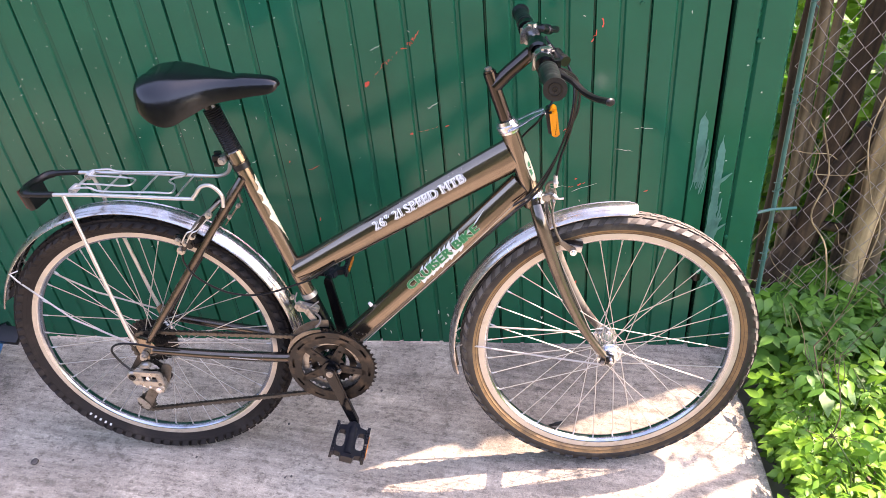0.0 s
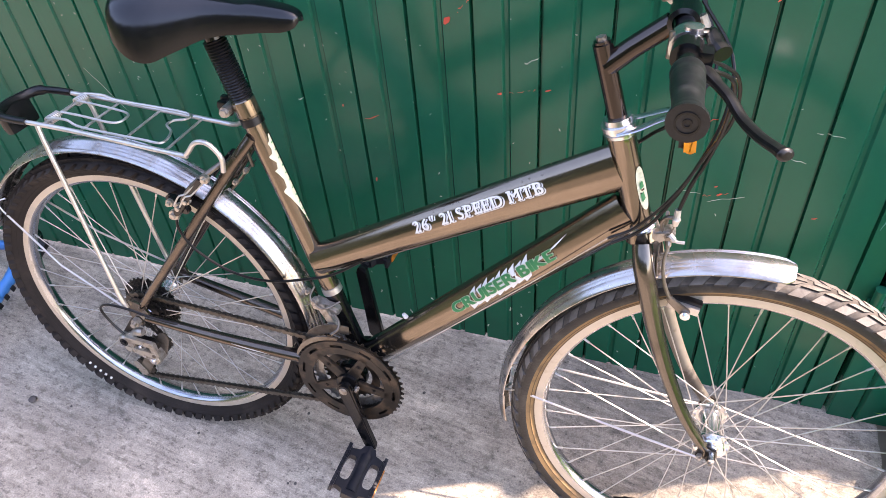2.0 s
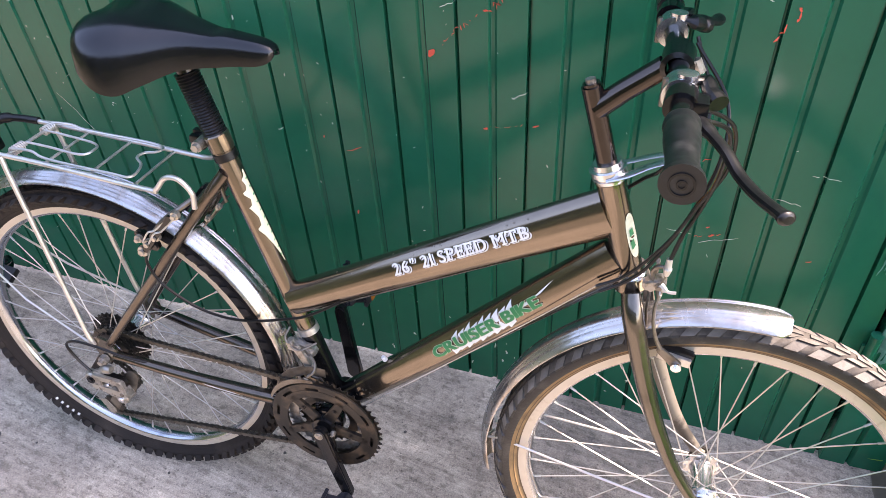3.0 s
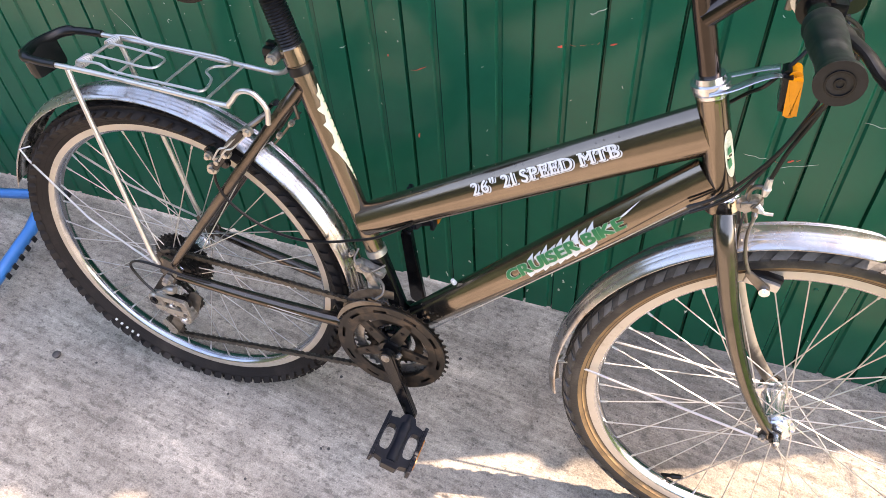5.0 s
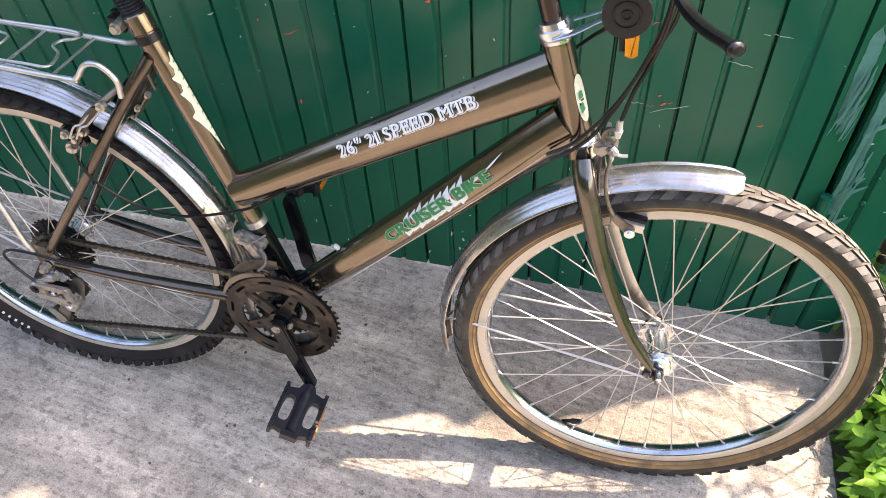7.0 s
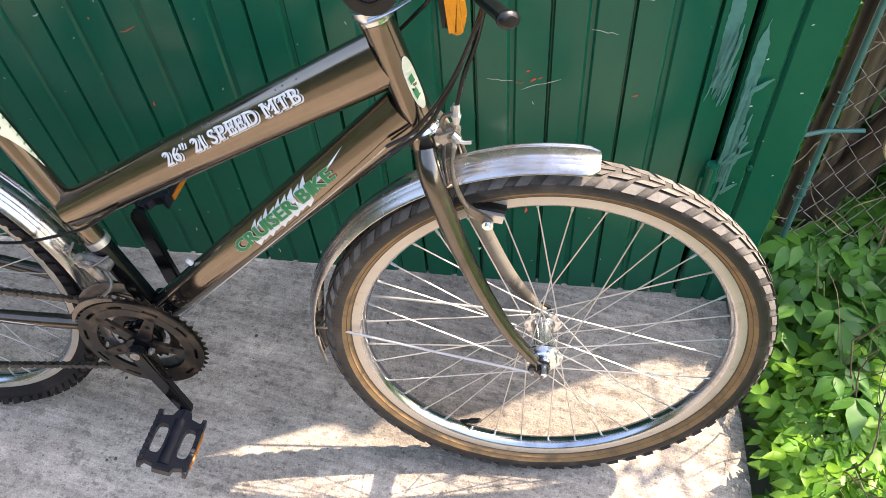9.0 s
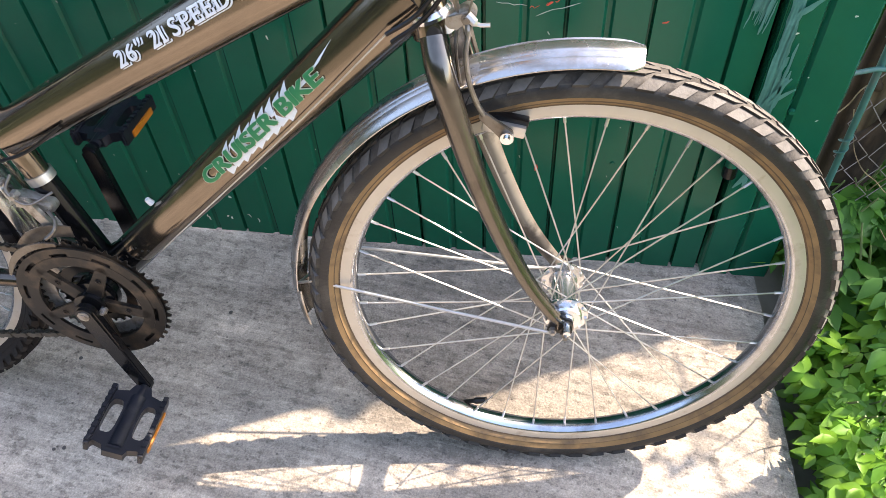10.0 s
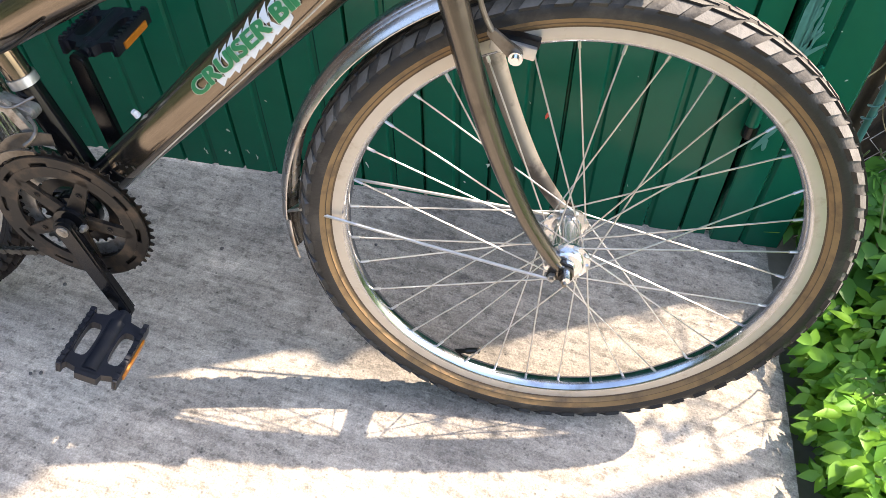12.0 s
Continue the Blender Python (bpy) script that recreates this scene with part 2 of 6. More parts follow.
def wood(name, colour):
    m = material(name, colour, 0.85, 0.0, 14, 0.45, bump=1.0, bump_scale=90, stains=((colour[0] * 0.45, colour[1] * 0.42, colour[2] * 0.4), 6, 0.45, 0.7))
    n, l = m.node_tree.nodes, m.node_tree.links
    b = n["Principled BSDF"]
    base = b.inputs["Base Color"].links[0].from_socket
    tc = n.new("ShaderNodeTexCoord")
    mp = n.new("ShaderNodeMapping")
    mp.inputs["Scale"].default_value = (60, 60, 2.5)
    l.new(tc.outputs["Object"], mp.inputs[0])
    g = n.new("ShaderNodeTexNoise")
    g.inputs["Scale"].default_value, g.inputs["Detail"].default_value = 1.0, 5.0
    l.new(mp.outputs[0], g.inputs["Vector"])
    mr = n.new("ShaderNodeMapRange")
    mr.inputs["From Min"].default_value, mr.inputs["From Max"].default_value = 0.3, 0.7
    mr.inputs["To Min"].default_value, mr.inputs["To Max"].default_value = 0.35, 1.6
    l.new(g.outputs[0], mr.inputs["Value"])
    vm = n.new("ShaderNodeVectorMath")
    vm.operation = "SCALE"
    l.new(base, vm.inputs[0])
    l.new(mr.outputs[0], vm.inputs["Scale"])
    l.new(vm.outputs[0], b.inputs["Base Color"])
    return m


M["wood_dark"] = wood("weathered_wood_dark", (0.060, 0.036, 0.018))
M["wood_grey"] = wood("weathered_wood_grey", (0.125, 0.090, 0.052))
M["wood_pale"] = wood("weathered_wood_pale", (0.36, 0.26, 0.14))


def leaf_material(name, colour, light):
    m = material(name, colour, 0.45, 0.0, 25, 0.25, rough_vary=0.1)
    n, l = m.node_tree.nodes, m.node_tree.links
    b = n["Principled BSDF"]
    base = b.inputs["Base Color"].links[0].from_socket
    geo = n.new("ShaderNodeNewGeometry")
    mc = n.new("ShaderNodeMix")
    mc.data_type = "RGBA"
    mc.inputs[7].default_value = (*light, 1)
    l.new(geo.outputs["Random Per Island"], mc.inputs[0])
    l.new(base, mc.inputs[6])
    l.new(mc.outputs[2], b.inputs["Base Color"])
    tr = n.new("ShaderNodeBsdfTranslucent")
    l.new(mc.outputs[2], tr.inputs[0])
    ms = n.new("ShaderNodeMixShader")
    ms.inputs[0].default_value = 0.42
    l.new(b.outputs[0], ms.inputs[1])
    l.new(tr.outputs[0], ms.inputs[2])
    l.new(ms.outputs[0], n["Material Output"].inputs[0])
    return m


M["leaf"] = leaf_material("leaf_green", (0.042, 0.150, 0.022), (0.095, 0.26, 0.034))
M["leaf_mid"] = leaf_material("leaf_mid", (0.070, 0.230, 0.026), (0.135, 0.34, 0.040))
M["leaf_light"] = leaf_material("leaf_light", (0.105, 0.295, 0.025), (0.225, 0.43, 0.042))
M["leaf_dark"] = leaf_material("unseen_hedge_leaf", (0.050, 0.080, 0.036), (0.090, 0.125, 0.058))
M["stem"] = material("plant_stem", (0.12, 0.16, 0.05), 0.6, 0.0, 40, 0.2)


# ---- mesh helpers ----
def part(name, bm, mats, parent=None, label="", smooth=30, at=None):
    """Links a bmesh as one mesh object, under a parent where there is one."""
    me = bpy.data.meshes.new(name)
    bm.normal_update()
    bm.to_mesh(me)
    bm.free()
    for m in (mats if isinstance(mats, (list, tuple)) else [mats]):
        me.materials.append(m)
    if smooth:
        me.shade_smooth()
        me.set_sharp_from_angle(angle=radians(smooth))
    ob = new(name, me)
    if at is not None:
        ob.matrix_basis = at
    if parent is not None:
        ob.parent = parent
    if label:
        tagged(ob, label)
    return ob


def spline(pts, steps=6):
    """Catmull-Rom through points of any width."""
    p = [np.array(q, float) for q in pts]
    p = [2 * p[0] - p[1]] + p + [2 * p[-1] - p[-2]]
    out = []
    for i in range(1, len(p) - 2):
        a, b, c, d = p[i - 1:i + 3]
        for k in range(steps):
            t = k / steps
            out.append(0.5 * (2 * b + (c - a) * t + (2 * a - 5 * b + 4 * c - d) * t * t + (3 * b - a - 3 * c + d) * t ** 3))
    out.append(p[-2])
    return out


def sweep(bm, pts, r, seg=12, caps=True, mat=0, flat=1.0, side=None, closed=False):
    """A tube along points. r: one radius or one for each point. flat: the height of the section against its width, one or one for each point."""
    pts = [Vector(p[:3]) for p in pts]
    rad = r if isinstance(r, (list, tuple, np.ndarray)) else [r] * len(pts)
    oval = flat if isinstance(flat, (list, tuple, np.ndarray)) else [flat] * len(pts)
    rings = []
    up = None
    n = len(pts)
    for i, p in enumerate(pts):
        d = (pts[(i + 1) % n] - pts[i - 1]) if closed else (pts[min(i + 1, n - 1)] - pts[max(i - 1, 0)])
        d.normalize()
        if up is None:
            ref = Vector(side) if side else (Vector((0, 1, 0)) if abs(d.y) < 0.9 else Vector((1, 0, 0)))
            up = (ref - d * ref.dot(d)).normalized()
        else:
            up = (up - d * up.dot(d)).normalized()
        w = d.cross(up)
        rings.append([bm.verts.new(p + (up * math.cos(2 * math.pi * k / seg) + w * (float(oval[i]) * math.sin(2 * math.pi * k / seg))) * float(rad[i]))
                      for k in range(seg)])
    pairs = list(zip(rings, rings[1:])) + ([(rings[-1], rings[0])] if closed else [])
    for a, b in pairs:
        for k in range(seg):
            f = bm.faces.new((a[k], a[(k + 1) % seg], b[(k + 1) % seg], b[k]))
            f.material_index = mat
    if caps and not closed:
        bm.faces.new(rings[0][::-1]).material_index = mat
        bm.faces.new(rings[-1]).material_index = mat
    return bm


def tube(pts, r, seg=12, **kw):
    return sweep(bmesh.new(), pts, r, seg, **kw)


def lathe(bm, profile, seg=48, centre=(0, 0, 0), mats=None, closed=False, start=0.0, end=2 * math.pi):
    """Turns a profile of (radius, y) about the y axis."""
    c = Vector(centre)
    full = abs(end - start - 2 * math.pi) < 1e-6
    count = seg if full else seg + 1
    rings = []
    for i in range(count):
        a = start + (end - start) * i / seg
        rings.append([bm.verts.new(c + Vector((r * math.cos(a), y, r * math.sin(a)))) for r, y in profile])
    m = len(profile)
    for i in range(count if full else count - 1):
        a, b = rings[i], rings[(i + 1) % count]
        for k in range(m if closed else m - 1):
            f = bm.faces.new((a[k], b[k], b[(k + 1) % m], a[(k + 1) % m]))
            if mats:
                f.material_index = mats[k]
    return bm


def box(bm, centre, size, m=None, bevel=0.0, mat=0):
    """A box, bevelled where asked, turned by the matrix m about its centre."""
    made = bmesh.ops.create_cube(bm, size=1.0)["verts"]
    bmesh.ops.scale(bm, vec=size, verts=made)
    if bevel:
        edges = list({e for v in made for e in v.link_edges})
        made = list({v for f in bmesh.ops.bevel(bm, geom=edges, offset=bevel, segments=2, affect="EDGES", profile=0.7)["faces"] for v in f.verts} | {v for v in made if v.is_valid})
    if m is not None:
        bmesh.ops.transform(bm, matrix=m, verts=made)
    bmesh.ops.translate(bm, vec=centre, verts=made)
    for f in {f for v in made for f in v.link_faces}:
        f.material_index = mat
    return bm


def rod(bm, a, b, r, seg=10, mat=0):
    return sweep(bm, [a, b], r, seg, mat=mat)


def slab_of(outline, depth, holes=()):
    """A flat plate in the x-z plane from an outline, with depth along y (from -depth/2 to depth/2)."""
    bm = bmesh.new()
    front = [bm.verts.new((x, -depth / 2, z)) for x, z in outline]
    back = [bm.verts.new((x, depth / 2, z)) for x, z in outline]
    bm.faces.new(front)
    bm.faces.new(back[::-1])
    for i in range(len(outline)):
        j = (i + 1) % len(outline)
        bm.faces.new((front[j], front[i], back[i], back[j]))
    return bm


def ring_plate(bm, c, r0, r1, y0, y1, seg=60):
    """A flat ring round the y axis."""
    lathe(bm, [(r0, y0), (r1, y0), (r1, y1), (r0, y1)], seg, c, closed=True)
    return bm


# ---- ground, slab, gate ----
WALL_Y = 1.80


def slab_z(x):
    """The slab falls gently to the right."""
    return -0.038 * (x + 0.62)


bm = bmesh.new()
bmesh.ops.create_grid(bm, x_segments=60, y_segments=60, size=300)
for v in bm.verts:
    v.co.z = -0.11
part("ground", bm, M["soil"], smooth=0)
tagged(bpy.data.objects["ground"], "bare garden soil round the concrete slab", "ground", kind="structure")

bm = bmesh.new()
nx, ny = 90, 90
X0, X1, Y0, Y1 = -3.2, 0.80, 0.0, 1.815
grid = []
for i in range(nx + 1):
    col = []
    for j in range(ny + 1):
        x, y = X0 + (X1 - X0) * i / nx, Y0 + (Y1 - Y0) * j / ny
        z = 0.0025 * noise.noise((x * 3, y * 3, 0)) + 0.001 * noise.noise((x * 15, y * 15, 2)) - 0.003 + slab_z(x)
        if i == nx:
            x += 0.006 * noise.noise((0, y * 9, 5)) + 0.004 * noise.noise((0, y * 30, 7))
            z -= 0.006
        col.append(bm.verts.new((x, y, z)))
    grid.append(col)
for i in range(nx):
    for j in range(ny):
        bm.faces.new((grid[i][j], grid[i + 1][j], grid[i + 1][j + 1], grid[i][j + 1]))
rim_edges = [e for e in bm.edges if e.is_boundary]
low = bmesh.ops.extrude_edge_only(bm, edges=rim_edges)["geom"]
for v in [g for g in low if isinstance(g, bmesh.types.BMVert)]:
    v.co.z -= 0.12
part("pavement", bm, M["concrete"], smooth=40)
tagged(bpy.data.objects["pavement"], "brushed grey concrete slab with stains before the gate", "slab", kind="structure")

ridge = bmesh.new()
for x0, y0, x1, y1, w in ((-0.985, 1.378, -0.36, 1.402, 0.0026), (-0.93, 1.262, -0.66, 1.270, 0.0018), (-0.30, 1.408, 0.02, 1.420, 0.0018), (0.16, 1.560, 0.40, 1.552, 0.0020)):
    pts = []
    for k in range(41):
        f = k / 40
        x, y = x0 + (x1 - x0) * f, y0 + (y1 - y0) * f + 0.004 * noise.noise((f * 9, x0, 3)) + 0.0015 * noise.noise((f * 40, x0, 6))
        pts.append((x, y, slab_z(x) - 0.0032 + 0.0025 * noise.noise((x * 3, y * 3, 0)) + 0.0012 * noise.noise((f * 22, x0, 1))))
    sweep(ridge, pts, [w * (0.35 + 0.9 * math.sin(math.pi * k / 40) ** 0.5 * (0.6 + 0.4 * noise.noise((k * 0.7, x0, 2)))) for k in range(41)], 8, flat=0.6)
tagged(part("mortar_ridge", ridge, M["concrete"], bpy.data.objects["pavement"], "thin ridges left by the trowel"), kind="stuff")

SEAM_X, END_X, TOP_Z = 0.693, 0.822, 1.80
RIB, RIB_AT = 0.1187, 0.0165          # pitch of the ribs and where one begins


def corrugated(x0, x1, z0, z1, phase, y, pitch=RIB, depth=0.011, thick=0.0012):
    """A sheet with narrow and wide pressed grooves by turns, upright."""
    bm = bmesh.new()
    knots = [(0.0, 0.0), (0.0250, 0.0), (0.0276, depth), (0.0314, depth), (0.0338, 0.0), (0.0805, 0.0), (0.0845, 0.42 * depth), (0.0922, 0.42 * depth), (0.0962, 0.0)]
    xs = []
    k = math.floor((x0 - phase) / pitch) - 1
    while phase + k * pitch < x1 + pitch:
        for dx, dy in knots:
            xs.append((phase + k * pitch + dx, dy))
        k += 1

    def depth_at(x):
        for (a, da), (b, db) in zip(xs, xs[1:]):
            if a <= x <= b:
                return da + (db - da) * (x - a) / max(b - a, 1e-9)
        return 0.0
    line = [(x0, depth_at(x0))] + [(x, d) for x, d in xs if x0 < x < x1] + [(x1, depth_at(x1))]
    rows = 14
    front = []
    for i, (x, d) in enumerate(line):
        front.append([bm.verts.new((x, y + d + 0.0022 * noise.noise((x * 6, z0 + (z1 - z0) * j / rows * 3, 3)),
                                    z0 + (z1 - z0) * j / rows + (0.006 * noise.noise((x * 8, 0, 1)) + 0.006 + slab_z(x) if j == 0 else 0))) for j in range(rows + 1)])
    for a, b in zip(front, front[1:]):
        for j in range(rows):
            bm.faces.new((a[j], b[j], b[j + 1], a[j + 1]))
    bm.normal_update()
    bmesh.ops.solidify(bm, geom=list(bm.faces), thickness=-thick)
    bmesh.ops.recalc_face_normals(bm, faces=list(bm.faces))
    return bm


gate = new("metal_gate")
gate.location = (0, 0, 0)
tagged(gate, "green painted corrugated steel gate with scratches, closed", "gate")
part("panel", corrugated(-3.2, SEAM_X - 0.008, -0.006, TOP_Z, RIB_AT - RIB * 30, WALL_Y), M["gate_green"], gate, smooth=20)
bm = bmesh.new()
for z in (0.20, 1.05, 1.74):
    box(bm, (-1.26, WALL_Y + 0.035, z), (3.86, 0.04, 0.04), bevel=0.003)
for x in (-3.17, SEAM_X - 0.03):
    box(bm, (x, WALL_Y + 0.036, 0.91), (0.04, 0.038, 1.74), bevel=0.003)
part("gate_frame", bm, M["gate_green"], gate)

strip = new("metal_fence")
tagged(strip, "narrow green steel panel beside the gate with brushed pale paint", "fence")
bm = bmesh.new()
# folded sheet: face, one groove, rolled right edge
line = [(SEAM_X + 0.004, WALL_Y + 0.02), (SEAM_X + 0.005, WALL_Y - 0.006), (SEAM_X + 0.052, WALL_Y - 0.006), (SEAM_X + 0.058, WALL_Y + 0.001),
        (SEAM_X + 0.064, WALL_Y - 0.006), (END_X - 0.006, WALL_Y - 0.006), (END_X, WALL_Y + 0.002), (END_X + 0.001, WALL_Y + 0.03)]
back = [(x - 0.0016 if i < 2 else x + 0.0, y + 0.0016) for i, (x, y) in enumerate(line)]
loop = line + back[::-1]
cols = [[bm.verts.new((x, y, z)) for z in (slab_z(0.74) - 0.004, 0.4, 0.8, 1.2, TOP_Z)] for x, y in loop]
for a, b in zip(cols, cols[1:] + cols[:1]):
    for j in range(4):
        bm.faces.new((a[j], b[j], b[j + 1], a[j + 1]))
bmesh.ops.recalc_face_normals(bm, faces=list(bm.faces))
part("panel", bm, M["gate_green"], strip, smooth=25)
# black backing added behind the seam, in place of the gap's shade
bm = bmesh.new()
box(bm, (SEAM_X + 0.022, WALL_Y + 0.052, 0.85), (0.062, 0.04, 1.90), bevel=0.003)
part("post", bm, M["black_metal"], strip, "black backing added to darken the seam")

# ---- bicycle ----
SLOPE = 0.025                     # lean of the bicycle along its length
bike = new("bicycle")
bike.matrix_basis = Matrix.Translation((-0.206, 1.418, -SLOPE * 0.394)) @ Matrix.Rotation(math.atan(SLOPE), 4, "Y") @ Matrix.Rotation(radians(-5.8), 4, "X")
tagged(bike, "bronze step-through bicycle with chrome mudguards leaning on the gate", "bicycle")


def tyre_meshes(r_bead, r_top, half, gum):
    """The tyre's body and its tread blocks, about the y axis."""
    bm = bmesh.new()
    h = r_top - r_bead
    wall = (0.17, 0.20, 0.335) if gum else (0.22, 0.245, 0.40)
    side = [(r_bead - 0.004, -half * 0.45), (r_bead + h * 0.07, -half * 0.58), (r_bead + h * wall[0], -half * 0.76), (r_bead + h * wall[1], -half * 0.755), (r_bead + h * wall[2], -half * 0.93), (r_bead + h * 0.52, -half),
            (r_bead + h * 0.70, -half * 0.93), (r_bead + h * 0.88, -half * 0.68), (r_bead + h * 0.97, -half * 0.35)]
    prof = side + [(r_top, 0.0)] + [(r, -y) for r, y in side[::-1]]
    m = len(prof) - 1
    kinds = [2, 1, 2, 1, 0, 0, 3, 3, 3]                # grimy bead, tan wall, dark shoulder, dusty crown
    mats = [kinds[min(k, m - 1 - k)] if gum else 0 for k in range(m)]
    lathe(bm, prof, 120, mats=mats)
    tread = bmesh.new()
    verts, faces = [], []
    count = 62 if gum else 80
    lug = 0.0062 if gum else 0.0125
    rows = [(-0.84, 0.62, 0.34, 0.0), (-0.43, 0.88, 0.40, 0.5), (0.0, 0.90, 0.43, 0.0), (0.43, 0.88, 0.40, 0.5), (0.84, 0.62, 0.34, 0.0)]
    if gum:                                            # large worn blocks, close together on the crown
        rows = [(-0.72, 0.58, 0.44, 0.0), (-0.34, 0.84, 0.34, 0.46), (0.0, 0.74, 0.30, 0.10), (0.34, 0.84, 0.34, 0.60), (0.72, 0.58, 0.44, 0.12)]
    for i in range(count):
        for y0, la, wy, off in rows:
            a0 = 2 * math.pi * (i + off) / count
            da = math.pi / count * la * random.uniform(0.92, 1.08)
            skew = 0.35 * math.pi / count * (1 if y0 > 0 else -1 if y0 < 0 else 0)
            base = len(verts)
            tilt = y0 * 0.95
            rad0 = r_top - h * 0.02 - ((0.17 if gum else 0.30) * h if abs(y0) > 0.7 else (0.03 if gum else 0.07) * h if abs(y0) > 0.3 else 0)
            yc = y0 * half
            for top in (0, 1):
                rr = rad0 - 0.004 + top * lug
                k = 1.0 - 0.08 * top
                for sa, sy in ((-1, -1), (1, -1), (1, 1), (-1, 1)):
                    y = yc + sy * wy * half * 0.5 * k
                    ang = a0 + sa * da * k + skew * sy
                    r_here = rr * 1.0
                    # lean the shoulder blocks outwards
                    out = (lug * top) * math.sin(tilt)
                    r_here -= (lug * top) * (1 - math.cos(tilt))
                    if abs(y0) > 0.7:
                        r_here += -sy * math.copysign(1, y0) * wy * half * 0.5 * k * 0.8
                    verts.append((r_here * math.cos(ang), y + out, r_here * math.sin(ang)))
            b = base
            faces += [(b + 4, b + 5, b + 6, b + 7), (b, b + 1, b + 5, b + 4), (b + 1, b + 2, b + 6, b + 5), (b + 2, b + 3, b + 7, b + 6), (b + 3, b, b + 4, b + 7)]
    me_v = [tread.verts.new(v) for v in verts]
    for i, f in enumerate(faces):
        tread.faces.new([me_v[k] for k in f]).material_index = 1 if i % 5 == 0 and (gum or 0 < (i // 5) % 5 < 4) else 0
    bmesh.ops.recalc_face_normals(tread, faces=list(tread.faces))
    bmesh.ops.recalc_face_normals(bm, faces=list(bm.faces))
    return bm, tread


def wheel(name, m, r_rim, r_top, half, gum, label, hub_half, flange):
    """Rim with tyre, spokes, hub and valve; the rim is the parent of the rest."""
    bm = bmesh.new()
    inner = r_rim - 0.021
    prof = [(r_rim, -0.0135), (r_rim - 0.014, -0.0135), (r_rim - 0.017, -0.012), (inner, -0.005), (inner - 0.001, 0.0), (inner, 0.005),
            (r_rim - 0.017, 0.012), (r_rim - 0.014, 0.0135), (r_rim, 0.0135), (r_rim - 0.004, 0.009), (r_rim - 0.010, 0.0), (r_rim - 0.004, -0.009)]
    mats = [0, 1, 1, 1, 1, 1, 1, 0, 0, 0, 0, 0]
    lathe(bm, prof, 120, mats=mats, closed=True)
    bmesh.ops.recalc_face_normals(bm, faces=list(bm.faces))
    w = part(name, bm, [M["rim"], M["rim_inner"]], bike, label, smooth=40, at=m)
    body, tread = tyre_meshes(r_rim - 0.002, r_top - (0.003 if gum else 0.0075), half, gum)
    ty = part("tyre", body, [M["rubber"] if gum else M["rubber_dusty"], M["gum"], M["gum_brown"], M["crown_dust"]], w, "worn tyre with tan sidewalls" if gum else "dusty black tyre", smooth=50)
    tagged(part("tread", tread, [M["rubber"], M["tread_dust"]] if gum else [M["rubber_dusty"], M["rubber_dusty"]], ty, smooth=0), kind="stuff")
    # hub
    bm = bmesh.new()
    hh = hub_half
    lathe(bm, [(0.0, -hh - 0.02), (0.0045, -hh - 0.02), (0.0045, -hh), (0.0095, -hh), (0.0100, -hh + 0.004), (0.0185, -hh + 0.0045), (0.0205, -hh + 0.007), (0.0205, -hh + 0.012), (flange, -hh + 0.0125), (flange, -hh + 0.0155), (0.0190, -hh + 0.017),
               (0.0165, -hh + 0.024), (0.0155, 0.0), (0.0165, hh - 0.024), (0.0190, hh - 0.017), (flange, hh - 0.0155), (flange, hh - 0.0125), (0.0205, hh - 0.012), (0.0205, hh - 0.007),
               (0.0185, hh - 0.0045), (0.0100, hh - 0.004), (0.0095, hh), (0.0045, hh), (0.0045, hh + 0.02), (0.0, hh + 0.02)], 28)
    part("hub", bm, M["hub_alloy"], w)
    # spokes, crossed, 36
    for i in range(36):
        s = -1 if i % 2 else 1
        k = i // 2
        pull = 1 if k % 2 else -1
        a_rim = 2 * math.pi * (i + 0.5) / 36
        a_hub = a_rim + pull * radians(66)
        sy = s * (hh - 0.014)
        p0 = (flange * 0.9 * math.cos(a_hub), sy + s * 0.002 * pull, flange * 0.9 * math.sin(a_hub))
        p1 = ((inner + 0.003) * math.cos(a_rim), s * 0.002, (inner + 0.003) * math.sin(a_rim))
        bm = tube([p0, p1], 0.00105, 5)
        d = (Vector(p1) - Vector(p0)).normalized()
        rod(bm, Vector(p1) - d * 0.014, p1, 0.0019, 6)
        rod(bm, Vector(p0) - d * 0.003, Vector(p0) + d * 0.003, 0.0022, 6)
        part("spoke", bm, M["zinc"], w)
    return w


def nuts(name, p, r, length, parent, mat, seg=6):
    """A nut with the stub of its bolt, pointing to -y."""
    bm = bmesh.new()
    x, y, z = p
    rod(bm, (x, y, z), (x, y - length * 0.6, z), r, seg)
    rod(bm, (x, y, z), (x, y - length, z), r * 0.55, 10)
    return part(name, bm, mat, parent)


FW, RW = (0.6145, -0.008, 0.321), (-0.445, 0.0, 0.332)
front_wheel = wheel("front_wheel", Matrix.Translation(FW) @ pose(0, 0, 0, -2.3, 0, 2.5) @ pose(0, 0, 0, 0, -10.8, 0), 0.2920, 0.3350, 0.0250, True,
                    "spoked alloy wheel with tan-walled tyre", 0.047, 0.0285)
rear_wheel = wheel("rear_wheel", Matrix.Translation(RW) @ pose(0, 0, 0, -0.9, 0, 1.6) @ pose(0, 0, 0, 0, -0.8, 0), 0.2955, 0.3335, 0.0265, False,
                   "spoked alloy wheel with black tyre", 0.055, 0.022)

# valves
bm = tube([(-0.127, 0, -0.250), (-0.112, -0.004, -0.240), (-0.109, -0.005, -0.238), (-0.093, -0.008, -0.230)], [0.0035, 0.0035, 0.0052, 0.0046], 10)
valve = part("valve", bm, M["black_plastic"], bike, at=Matrix.Translation(FW))

